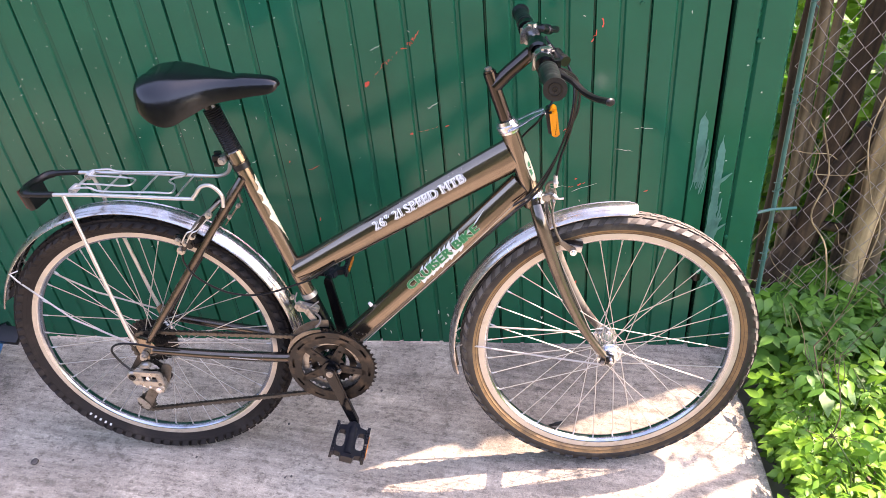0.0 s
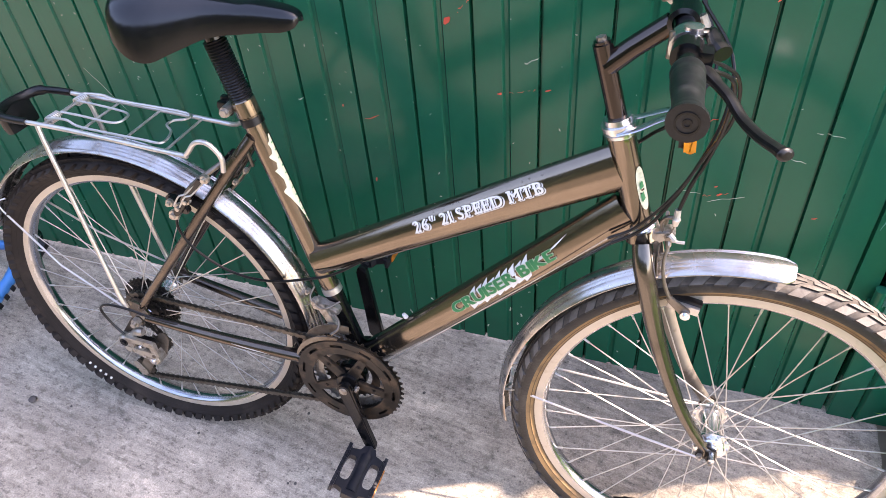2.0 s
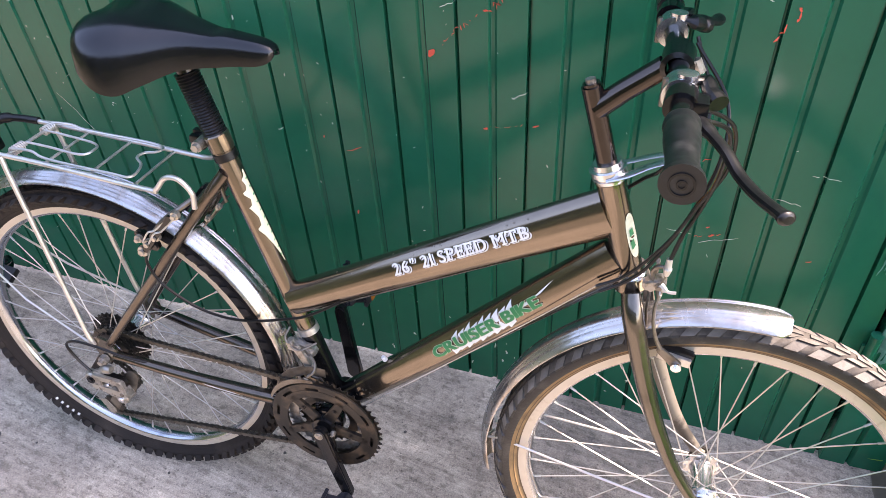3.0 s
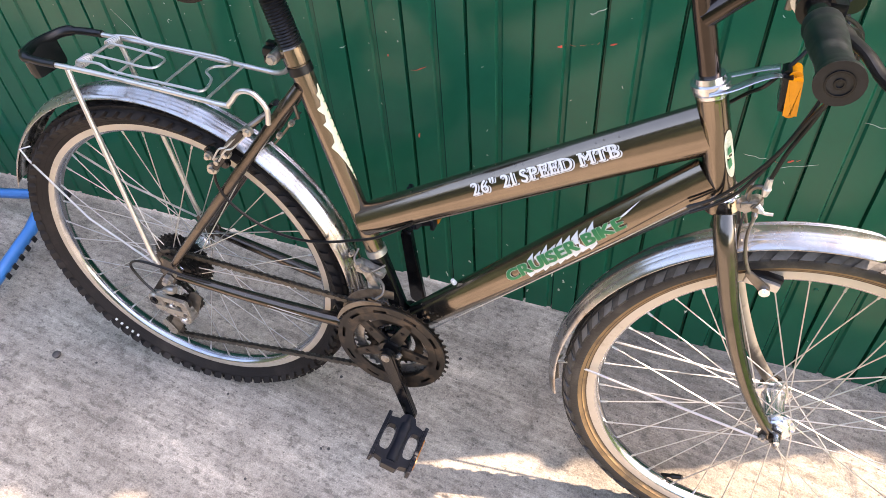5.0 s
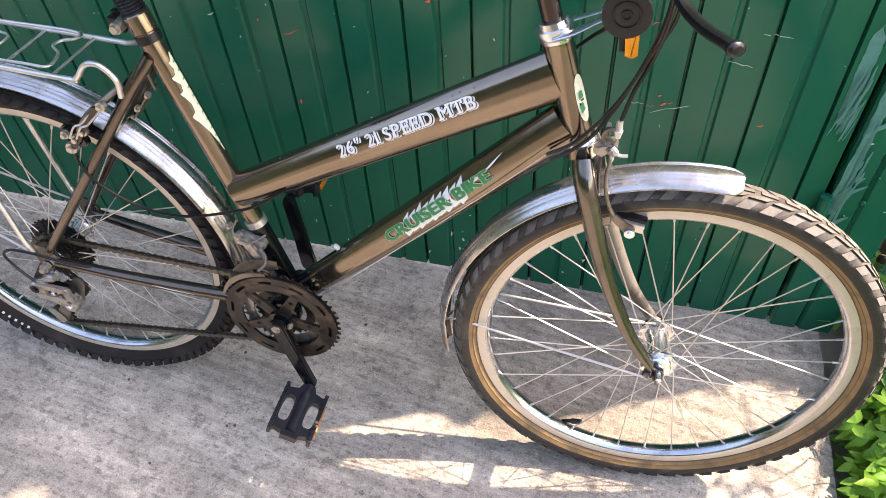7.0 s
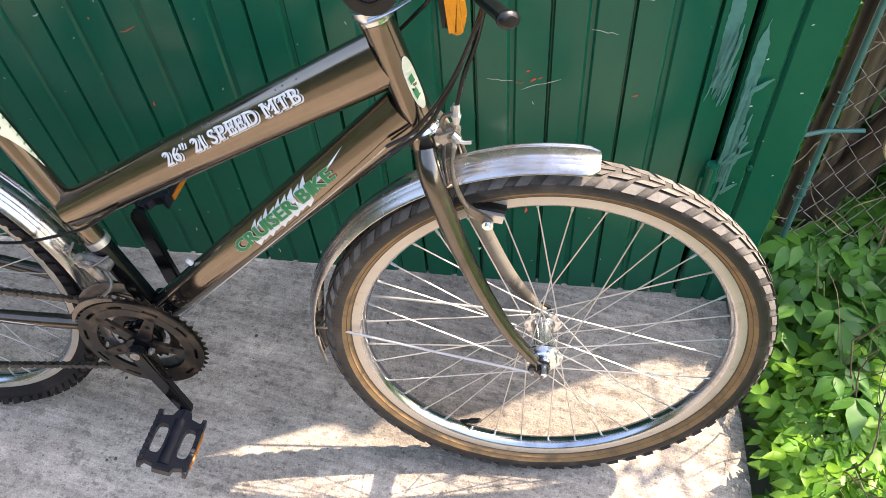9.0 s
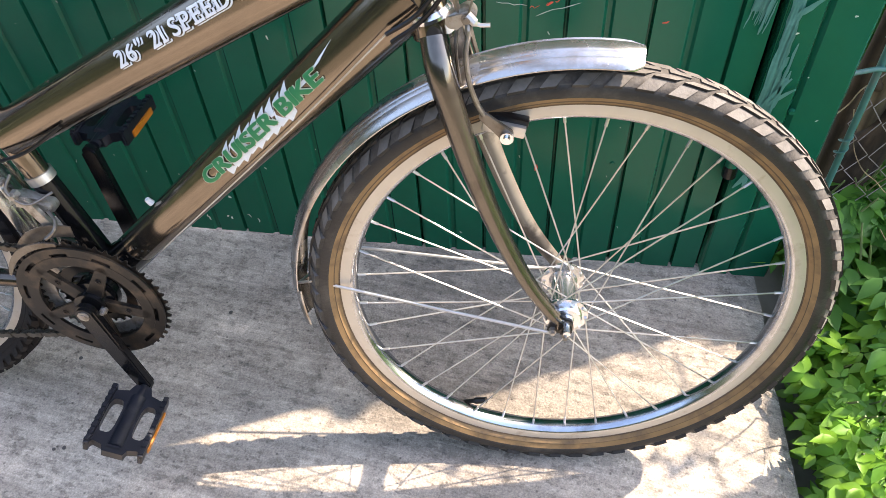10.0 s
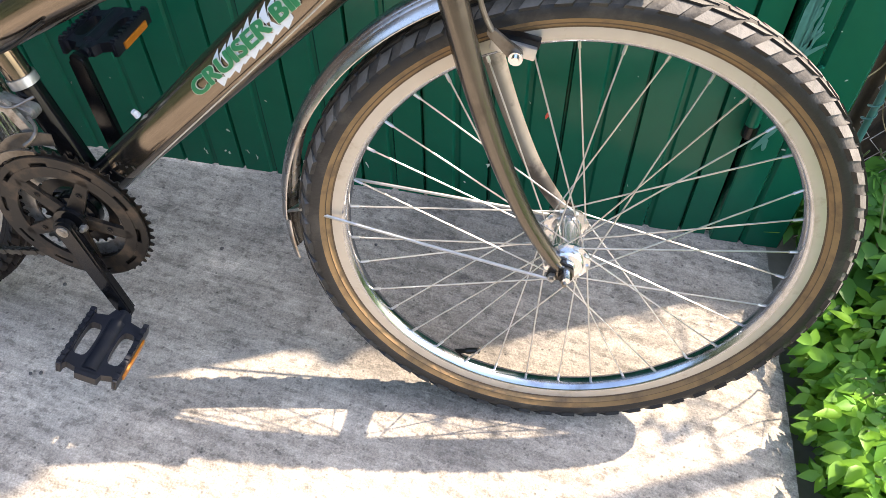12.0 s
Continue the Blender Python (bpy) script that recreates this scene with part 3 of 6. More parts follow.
# frame tubes
BB = (-0.008, 0.0, 0.299)
ST_TOP = (-0.156, 0.0, 0.786)
HT_LOW, HT_TOP = (0.443, 0.0, 0.703), (0.400, 0.0, 0.838)
TT0, TT1 = (-0.070, 0.0, 0.521), (0.405, 0.0, 0.790)
DT0, DT1 = (0.006, 0.0, 0.313), (0.428, 0.0, 0.722)

TOP_W, TOP_H = np.linspace(0.0275, 0.0200, 19), np.linspace(0.0275, 0.0360, 19)       # flattened towards the head
bm = tube(spline([TT0, (0.09, 0, 0.612), (0.25, 0, 0.703), TT1], 6), list(TOP_W), 28, flat=list(TOP_H / TOP_W))
top_tube = part("top_tube", bm, M["bronze"], bike, "thick bronze sloping top tube")
DOWN_W, DOWN_H = np.array([0.0235, 0.0258, 0.0250, 0.0200]), np.array([0.0235, 0.0264, 0.0295, 0.0340])
bm = tube([DT0, (0.12, 0, 0.4235), (0.25, 0, 0.5495), DT1], list(DOWN_W), 28, flat=list(DOWN_H / DOWN_W))
down_tube = part("down_tube", bm, M["bronze"], bike, "thick bronze down tube")
bm = tube([BB, (-0.082, 0, 0.5425), ST_TOP], [0.0155, 0.016, 0.0165], 24)
seat_tube = part("seat_tube", bm, M["bronze"], bike)
sd0 = (Vector(ST_TOP) - Vector(BB)).normalized()
part("tube_sleeve", tube([Vector(BB) + sd0 * 0.012, Vector(BB) + sd0 * 0.160], [0.0161, 0.0165], 24), M["black_metal"], seat_tube, "black worn lower seat tube")
# an added black sleeve stands in for the dark mirrored at the foot
dd0 = (Vector(DT1) - Vector(DT0)).normalized()
part("tube_sleeve", tube([Vector(DT0), Vector(DT0) + dd0 * 0.052], [0.0239, 0.0247], 28), M["black_metal"], down_tube, "black sleeve added for the dark reflection at the foot")
ax = (Vector(HT_TOP) - Vector(HT_LOW)).normalized()
hl, ht = Vector(HT_LOW), Vector(HT_TOP)
bm = tube([hl - ax * 0.003, hl, hl + ax * 0.006, ht - ax * 0.006, ht, ht + ax * 0.003], [0.0195, 0.0205, 0.019, 0.019, 0.0205, 0.0195], 28)
head_tube = part("head_tube", bm, M["bronze"], bike)
bm = bmesh.new()
lathe(bm, [(0.0, -0.036), (0.014, -0.036), (0.021, -0.034), (0.021, 0.034), (0.014, 0.036), (0.0, 0.036)], 28, BB)
part("bottom_bracket", bm, M["black_metal"], bike)
for s in (-1, 1):
    bm = tube(spline([(-0.152, s * 0.012, 0.752), (-0.19, s * 0.030, 0.700), (-0.30, s * 0.046, 0.548), (-0.40, s * 0.060, 0.412), (-0.432, s * 0.064, 0.366)], 5),
              list(np.linspace(0.0098, 0.0078, 21)), 14)
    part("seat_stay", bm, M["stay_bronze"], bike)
    bm = tube(spline([(-0.03, s * 0.026, 0.300), (-0.12, s * 0.040, 0.306), (-0.28, s * 0.055, 0.324), (-0.425, s * 0.065, 0.345)], 6),
              [0.0125] * 6 + list(np.linspace(0.0125, 0.0095, 13)), 14, flat=1.0)
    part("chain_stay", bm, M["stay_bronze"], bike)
    bm = slab_of([(-0.418, 0.362), (-0.430, 0.378), (-0.452, 0.384), (-0.466, 0.372), (-0.462, 0.352), (-0.455, 0.322), (-0.440, 0.318), (-0.436, 0.336), (-0.415, 0.338)], 0.005)
    bmesh.ops.translate(bm, vec=(0, s * 0.066, 0), verts=list(bm.verts))
    part("dropout", bm, M["bronze"], bike)
bm = tube([(-0.235, -0.036, 0.636), (-0.235, 0.036, 0.636)], 0.007, 10)
part("stay_bridge", bm, M["bronze"], bike)
part("stay_bridge", tube([(-0.135, -0.040, 0.308), (-0.135, 0.040, 0.308)], 0.0075, 10), M["bronze"], bike)
nuts("axle_nut", (-0.445, -0.070, 0.336), 0.0095, 0.018, bike, M["alloy"])

# fork
fork_crown = part("fork_crown", tube([hl - ax * 0.030, hl - ax * 0.022, hl - ax * 0.004], [0.018, 0.024, 0.020], 24), M["bronze"], bike)
for s in (-1, 1):
    pts = spline([(0.452, s * 0.030, 0.690), (0.459, s * 0.046, 0.664), (0.470, s * 0.049, 0.628), (0.492, s * 0.050, 0.556), (0.522, s * 0.050, 0.474),
                  (0.560, s * 0.050, 0.392), (0.600, s * 0.051, 0.332), (0.614, s * 0.052, 0.322)], 6)
    rr = [0.0145] * 12 + list(np.linspace(0.0145, 0.0075, len(pts) - 12))
    part("fork_blade", tube(pts, rr, 18), M["fork_paint"] if s < 0 else M["fork_pale"], bike, "" if s < 0 else "pale far fork blade with dark blotches")
    bm = slab_of([(0.600, 0.334), (0.611, 0.335), (0.624, 0.328), (0.627, 0.314), (0.619, 0.306), (0.603, 0.303), (0.594, 0.308), (0.596, 0.318)], 0.005)
    bmesh.ops.translate(bm, vec=(0, s * 0.054, 0), verts=list(bm.verts))
    part("fork_end", bm, M["dusty_black"], bike)
nuts("axle_washer", (0.616, -0.0565, 0.318), 0.0105, 0.0035, bike, M["tarnish"], 18)
nuts("axle_nut", (0.616, -0.058, 0.318), 0.0086, 0.013, bike, M["dusty_black"])
nuts("axle_end", (0.616, -0.066, 0.318), 0.0046, 0.012, bike, M["tarnish"], 12)
nuts("stay_bolt", (0.601, -0.056, 0.311), 0.005, 0.010, bike, M["alloy"])

# headset, stem, bar
bm = tube([hl - ax * 0.006, hl - ax * 0.002, hl - ax * 0.002, hl + ax * 0.003], [0.0225, 0.0235, 0.0235, 0.021], 28)
part("lower_headset_cup", bm, M["hub_alloy"], bike)
bm = tube([ht + ax * 0.001, ht + ax * 0.006, ht + ax * 0.0065, ht + ax * 0.011, ht + ax * 0.0115, ht + ax * 0.018, ht + ax * 0.0185, ht + ax * 0.026],
          [0.021, 0.0225, 0.0205, 0.0205, 0.0235, 0.0235, 0.019, 0.018], 28)
part("upper_headset_cup", bm, M["hub_alloy"], bike)
ST_END = (0.362, 0.0, 0.958)
bm = tube([ht + ax * 0.02, ST_END], 0.0128, 22)
rod(bm, Vector(ST_END), Vector(ST_END) + ax * 0.004, 0.0105, 16)
stem = part("stem", bm, M["dark_bronze"], bike)
bm = tube([(0.371, 0, 0.930), (0.400, 0, 0.958), (0.440, 0, 0.992)], [0.0145, 0.0135, 0.0135], 18)
part("stem_arm", bm, M["dark_bronze"], bike)
part("stem_bolt", tube([Vector(ST_END) + ax * 0.003, Vector(ST_END) + ax * 0.009], 0.0065, 12), M["alloy"], stem)
bm = bmesh.new()
lathe(bm, [(0.013, -0.024), (0.0185, -0.022), (0.0185, 0.022), (0.013, 0.024)], 24, (0.452, 0, 1.0))
part("bar_clamp", bm, M["black_metal"], bike)
BAR = [(0.424, 0.235, 1.010), (0.436, 0.12, 1.004), (0.452, 0.0, 1.0), (0.459, -0.10, 1.006), (0.464, -0.20, 1.014), (0.468, -0.295, 1.0215)]
handlebar = part("handlebar", tube(spline(BAR, 6), 0.0112, 16), M["black_metal"], bike, "black steel handlebar")


def capsule(p0, r0, p1, r1, depth, y, seg=10):
    """A plate in the x-z plane with round ends, the outline of two discs."""
    a = math.atan2(p1[1] - p0[1], p1[0] - p0[0])
    out = []
    for k in range(seg + 1):
        t = a + math.pi / 2 + math.pi * k / seg
        out.append((p0[0] + r0 * math.cos(t), p0[1] + r0 * math.sin(t)))
    for k in range(seg + 1):
        t = a - math.pi / 2 + math.pi * k / seg
        out.append((p1[0] + r1 * math.cos(t), p1[1] + r1 * math.sin(t)))
    bm = slab_of(out, depth)
    big = [e for e in bm.edges if abs(e.verts[0].co.y - e.verts[1].co.y) < 1e-6]
    bmesh.ops.bevel(bm, geom=big, offset=depth * 0.22, segments=2, affect="EDGES")
    bmesh.ops.translate(bm, vec=(0, y, 0), verts=list(bm.verts))
    bmesh.ops.recalc_face_normals(bm, faces=list(bm.faces))
    return bm


def gear(c, teeth, r_in, r_root, r_tip, y, thick):
    """A toothed ring about the y axis."""
    bm = bmesh.new()
    steps = [(0.0, r_root), (0.22, r_root), (0.42, r_tip), (0.58, r_tip), (0.78, r_root)]
    fi, fo, bi, bo = [], [], [], []
    for i in range(teeth):
        for f, r in steps:
            t = 2 * math.pi * (i + f) / teeth
            ct, sn = math.cos(t), math.sin(t)
            fi.append(bm.verts.new((c[0] + r_in * ct, y - thick / 2, c[1] + r_in * sn)))
            fo.append(bm.verts.new((c[0] + r * ct, y - thick / 2, c[1] + r * sn)))
            bi.append(bm.verts.new((c[0] + r_in * ct, y + thick / 2, c[1] + r_in * sn)))
            bo.append(bm.verts.new((c[0] + r * ct, y + thick / 2, c[1] + r * sn)))
    n = len(fi)
    for i in range(n):
        j = (i + 1) % n
        bm.faces.new((fi[i], fi[j], fo[j], fo[i]))
        bm.faces.new((bi[j], bi[i], bo[i], bo[j]))
        bm.faces.new((fo[i], fo[j], bo[j], bo[i]))
        bm.faces.new((fi[j], fi[i], bi[i], bi[j]))
    bmesh.ops.recalc_face_normals(bm, faces=list(bm.faces))
    return bm


# mudguards: a pressed section with two grooves
def mudguard(name, c, r, a0, a1, half, label, m=None, tip=0.0):
    sec = [(-1.0, -0.0135), (-0.97, -0.0115), (-0.82, -0.0075), (-0.66, -0.0052), (-0.60, -0.0062), (-0.54, -0.0046), (-0.44, -0.0030), (-0.38, -0.0040), (-0.32, -0.0022),
           (0.0, 0.0)]
    sec = sec + [(-y, d) for y, d in sec[-2::-1]]
    prof = [(r + d, y * half) for y, d in sec]
    prof = prof + [(q - 0.0012, y * 0.985) for q, y in prof[::-1]]
    bm = bmesh.new()
    lathe(bm, prof, 60, (0, 0, 0), closed=True, start=radians(a0), end=radians(a1))
    bmesh.ops.holes_fill(bm, edges=[e for e in bm.edges if e.is_boundary], sides=60)
    for v in bm.verts:                            # the corners of the front end are rounded off
        d = math.degrees(math.atan2(v.co.z, v.co.x)) - a0
        if tip and d < tip:
            v.co.y *= 0.62 + 0.38 * math.sqrt(max(0.0, 1 - (1 - d / tip) ** 2))
    bmesh.ops.recalc_face_normals(bm, faces=list(bm.faces))
    return part(name, bm, M["mudguard"], bike, label, smooth=40, at=Matrix.Translation(c) @ (m or Matrix()))


front_guard = mudguard("front_mudguard", FW, 0.358, 83, 191, 0.030, "chrome mudguard dulled by dirt", pose(0, 0, 0, -1.0, 0, 1.5), 3.6)
rear_guard = mudguard("rear_mudguard", RW, 0.363, -1, 163, 0.030, "chrome mudguard dulled by dirt")
for s in (-1, 1):
    part("mudguard_stay", tube([(0.276, s * 0.008, 0.325), (0.268, s * 0.029, 0.330), (0.290, s * 0.036, 0.343), (0.45, s * 0.048, 0.323), (0.600, s * 0.058, 0.305)], 0.0021, 8), M["zinc"], bike)
    part("mudguard_stay", tube([(-0.722, s * 0.015, 0.530), (-0.733, s * 0.029, 0.530), (-0.715, s * 0.036, 0.516), (-0.60, s * 0.056, 0.425), (-0.458, s * 0.072, 0.362)], 0.0021, 8), M["zinc"], bike)

# saddle and post
sections = [(-0.046, 0.008, 0.953, 0.944), (-0.052, 0.015, 0.959, 0.936), (-0.070, 0.021, 0.965, 0.930), (-0.105, 0.025, 0.969, 0.927), (-0.150, 0.032, 0.974, 0.920), (-0.190, 0.047, 0.980, 0.910),
            (-0.230, 0.072, 0.986, 0.890), (-0.262, 0.090, 0.992, 0.876), (-0.292, 0.096, 0.994, 0.882), (-0.322, 0.089, 0.990, 0.904), (-0.340, 0.068, 0.983, 0.926), (-0.347, 0.034, 0.970, 0.946)]
bm = bmesh.new()
rings = []
for x, w, zt, zb in [tuple(v) for v in spline(sections, 4)]:
    x = -0.046 + (x + 0.046) * 0.892
    zt, zb = 0.945 + (zt - 0.945) * 0.86, 0.945 + (zb - 0.945) * 0.84
    zb = zb + 0.010 * min(1.0, max(0.0, (-x - 0.12) / 0.1))
    ring = []
    for k in range(17):
        t = math.pi * k / 16
        cy, sz = math.cos(t), math.sin(t)
        y = -w * math.copysign(abs(cy) ** 0.72, cy)
        dip = 0.004 * math.exp(-(y / 0.02) ** 2) if x < -0.12 else 0
        ring.append(bm.verts.new((x, y, zb + (zt - zb) * sz ** 0.62 - dip)))
    for yy in (0.7, 0.0, -0.7):
        ring.append(bm.verts.new((x, w * yy, zb + 0.006)))
    rings.append(ring)
for a, b in zip(rings, rings[1:]):
    for k in range(20):
        bm.faces.new((a[k], a[(k + 1) % 20], b[(k + 1) % 20], b[k]))
bm.faces.new(rings[0])
bm.faces.new(rings[-1][::-1])
bmesh.ops.recalc_face_normals(bm, faces=list(bm.faces))
saddle = part("saddle", bm, M["vinyl"], bike, "smooth black vinyl saddle", smooth=60)
bm = bmesh.new()
for s in (-1, 1):
    sweep(bm, spline([(-0.085, s * 0.010, 0.944), (-0.14, s * 0.016, 0.934), (-0.21, s * 0.022, 0.916), (-0.27, s * 0.028, 0.912)], 4), 0.0035, 8)
part("saddle_rail", bm, M["black_metal"], saddle)
sd = (Vector(ST_TOP) - Vector(BB)).normalized()
p0 = Vector(ST_TOP) + sd * 0.022
pts, rr = [], []
for k in range(89):
    pts.append(p0 + sd * (0.098 * k / 88))
    rr.append(0.0163 + 0.0018 * (0.5 + 0.5 * math.cos(k * math.pi / 2)))
part("seat_post_boot", tube(pts, rr, 20), M["black_plastic"], bike, "ribbed black rubber seat post boot", smooth=70)
part("seat_post", tube([Vector(ST_TOP), p0 + sd * 0.115], 0.0135, 18), M["black_metal"], bike)
bm = tube([Vector(ST_TOP) - sd * 0.002, Vector(ST_TOP), Vector(ST_TOP) + sd * 0.024, Vector(ST_TOP) + sd * 0.026], [0.0175, 0.019, 0.019, 0.0175], 24)
part("seat_collar", bm, M["bronze"], bike)
bm = tube([Vector(ST_TOP) - sd * 0.016, Vector(ST_TOP) - sd * 0.004], 0.0182, 24)
part("black_band", bm, M["black_plastic"], bike)
bm = tube([(-0.183, -0.024, 0.796), (-0.183, 0.020, 0.796)], 0.0085, 14)
rod(bm, (-0.183, -0.030, 0.796), (-0.183, -0.022, 0.796), 0.0062, 6)
part("seat_bolt", bm, M["alloy"], bike)
bm = bmesh.new()
for k in range(5):
    t = 2 * math.pi * k / 5
    box(bm, (-0.206, 0.016 + 0.010 * math.cos(t), 0.784 + 0.012 * math.sin(t)), (0.014, 0.010, 0.010), bevel=0.002)
rod(bm, (-0.215, 0.016, 0.784), (-0.190, 0.012, 0.790), 0.009, 12)
part("clamp_knob", bm, M["black_plastic"], bike)

# rear rack
rack = part("rear_rack", tube(spline([(-0.575, -0.055, 0.742), (-0.45, -0.055, 0.739), (-0.265, -0.055, 0.728), (-0.246, -0.055, 0.731), (-0.228, -0.055, 0.752), (-0.212, -0.055, 0.758), (-0.198, -0.054, 0.752),
                                      (-0.186, -0.052, 0.732), (-0.189, -0.050, 0.706)], 5), 0.0042, 12), M["zinc"], bike, "zinc-plated wire luggage rack")
part("rail", tube(spline([(-0.575, 0.055, 0.742), (-0.45, 0.055, 0.739), (-0.262, 0.055, 0.729), (-0.225, 0.052, 0.730), (-0.200, 0.040, 0.745), (-0.188, 0.030, 0.770)], 5), 0.0042, 12), M["zinc"], rack)
for x in (-0.445, -0.365, -0.285):
    part("cross_bar", tube([(x, -0.055, 0.738 - (x + 0.445) * 0.05), (x, 0.055, 0.738 - (x + 0.445) * 0.05)], 0.0022, 8), M["zinc"], rack)
part("spring_bar", tube([(-0.508, -0.055, 0.744), (-0.508, 0.055, 0.744)], 0.003, 8), M["zinc"], rack)
for s in (-1, 1):
    coil = [(-0.508 + 0.0068 * math.cos(t), s * (0.022 + 0.0042 * t / (2 * math.pi)), 0.744 + 0.0068 * math.sin(t)) for t in np.linspace(0, 2 * math.pi * 6, 73)]
    part("spring", tube(coil, 0.0013, 6), M["zinc"], rack)
    part("rack_leg", tube([(-0.521, s * 0.058, 0.740), (-0.516, s * 0.061, 0.715), (-0.468, s * 0.071, 0.40), (-0.460, s * 0.072, 0.366)], [0.0046, 0.0044, 0.0044, 0.0056], 10), M["zinc"], rack)
part("clamp_wire", tube(spline([(-0.508, -0.046, 0.750), (-0.47, -0.046, 0.752), (-0.44, -0.048, 0.744), (-0.33, -0.050, 0.741), (-0.296, -0.044, 0.737), (-0.300, -0.012, 0.738), (-0.318, 0.004, 0.740), (-0.315, 0.020, 0.740),
                                (-0.300, 0.028, 0.740), (-0.298, 0.044, 0.739), (-0.33, 0.050, 0.741), (-0.44, 0.048, 0.745), (-0.47, 0.046, 0.752), (-0.508, 0.046, 0.750)], 5), 0.0022, 8), M["zinc"], rack)
part("clamp_wire", tube(spline([(-0.502, -0.020, 0.749), (-0.46, -0.020, 0.747), (-0.405, -0.018, 0.742), (-0.394, 0.0, 0.742), (-0.405, 0.018, 0.742), (-0.46, 0.020, 0.747), (-0.502, 0.020, 0.749)], 5), 0.0020, 8), M["zinc"], rack)
bm = tube(spline([(-0.545, -0.055, 0.742), (-0.584, -0.054, 0.742), (-0.612, -0.046, 0.741), (-0.626, -0.022, 0.738), (-0.629, 0.0, 0.738), (-0.626, 0.022, 0.738), (-0.612, 0.046, 0.741), (-0.584, 0.054, 0.742), (-0.545, 0.055, 0.742)], 5),
          [0.0062] * 8 + [0.0085] * 25 + [0.0062] * 8, 12)
tail = part("tail_end", bm, M["black_plastic"], rack, "black plastic tail end")
bm = bmesh.new()
box(bm, (-0.624, 0.0, 0.716), (0.018, 0.066, 0.050), pose(0, 0, 0, 0, -14, 0), bevel=0.008)
part("reflector_housing", bm, M["black_plastic"], tail)
bm = bmesh.new()
box(bm, (-0.635, 0.0, 0.717), (0.008, 0.058, 0.044), pose(0, 0, 0, 0, -14, 0), bevel=0.0035)
part("rear_reflector", bm, M["red_plastic"], tail, "dark red rear reflector")
nuts("reflector_bolt", (-0.628, -0.004, 0.738), 0.0035, 0.004, tail, M["chrome"], 8)

# cranks and rings
CR = (-0.012, 0.296)
crankset = part("chain_guard", (lambda b: (ring_plate(b, (CR[0], 0, CR[1]), 0.070, 0.0855, -0.066, -0.062, 72), ring_plate(b, (CR[0], 0, CR[1]), 0.0910, 0.0995, -0.0655, -0.0625, 72), b)[-1])(bmesh.new()),
                M["dusty_black"], bike, "slotted black chain guard, dusty")
for i in range(10):
    bm = bmesh.new()
    lathe(bm, [(0.0850, -0.0655), (0.0915, -0.0655), (0.0915, -0.0625), (0.0850, -0.0625)], 8, (CR[0], 0, CR[1]), closed=True, start=2 * math.pi * i / 10, end=2 * math.pi * (i + 0.56) / 10)
    bmesh.ops.holes_fill(bm, edges=[e for e in bm.edges if e.is_boundary], sides=8)
    part("web", bm, M["dusty_black"], crankset)
for k in range(5):
    t = 2 * math.pi * k / 5 + radians(62)
    ca, sa = math.cos(t), math.sin(t)
    part("spider_arm", capsule((CR[0] + 0.014 * ca, CR[1] + 0.014 * sa), 0.0115, (CR[0] + 0.074 * ca, CR[1] + 0.074 * sa), 0.0075, 0.006, -0.063), M["dusty_black"], crankset)
    nuts("chainring_bolt", (CR[0] + 0.050 * ca, -0.066, CR[1] + 0.050 * sa), 0.0042, 0.003, crankset, M["dusty_black"], 10)
part("large_chainring", gear(CR, 48, 0.078, 0.0990, 0.1050, -0.0575, 0.002), M["dusty_black"], bike)
part("middle_chainring", gear(CR, 38, 0.056, 0.0735, 0.0790, -0.050, 0.002), M["alloy"], bike)
part("small_chainring", gear(CR, 28, 0.038, 0.0535, 0.0585, -0.043, 0.002), M["dusty_black"], bike)
PN, PF = (0.029, 0.147), (-0.030, 0.445)
crank = part("crank_arm", capsule(CR, 0.0145, PN, 0.0092, 0.014, -0.082), M["black_metal"], bike, "black crank arm with worn paint")
part("crank_arm", capsule(CR, 0.0145, PF, 0.0092, 0.014, 0.074), M["black_metal"], bike)
nuts("crank_bolt", (CR[0], -0.089, CR[1]), 0.0078, 0.003, crank, M["alloy"], 16)
nuts("crank_bolt", (CR[0] + 0.019, -0.070, CR[1] - 0.004), 0.0050, 0.010, crank, M["alloy"], 10)
bm = bmesh.new()
lathe(bm, [(0.0, -0.074), (0.021, -0.072), (0.022, -0.060), (0.030, -0.058), (0.030, -0.040), (0.0, -0.040)], 24, (CR[0], 0, CR[1]))
part("crank_boss", bm, M["black_metal"], crank)


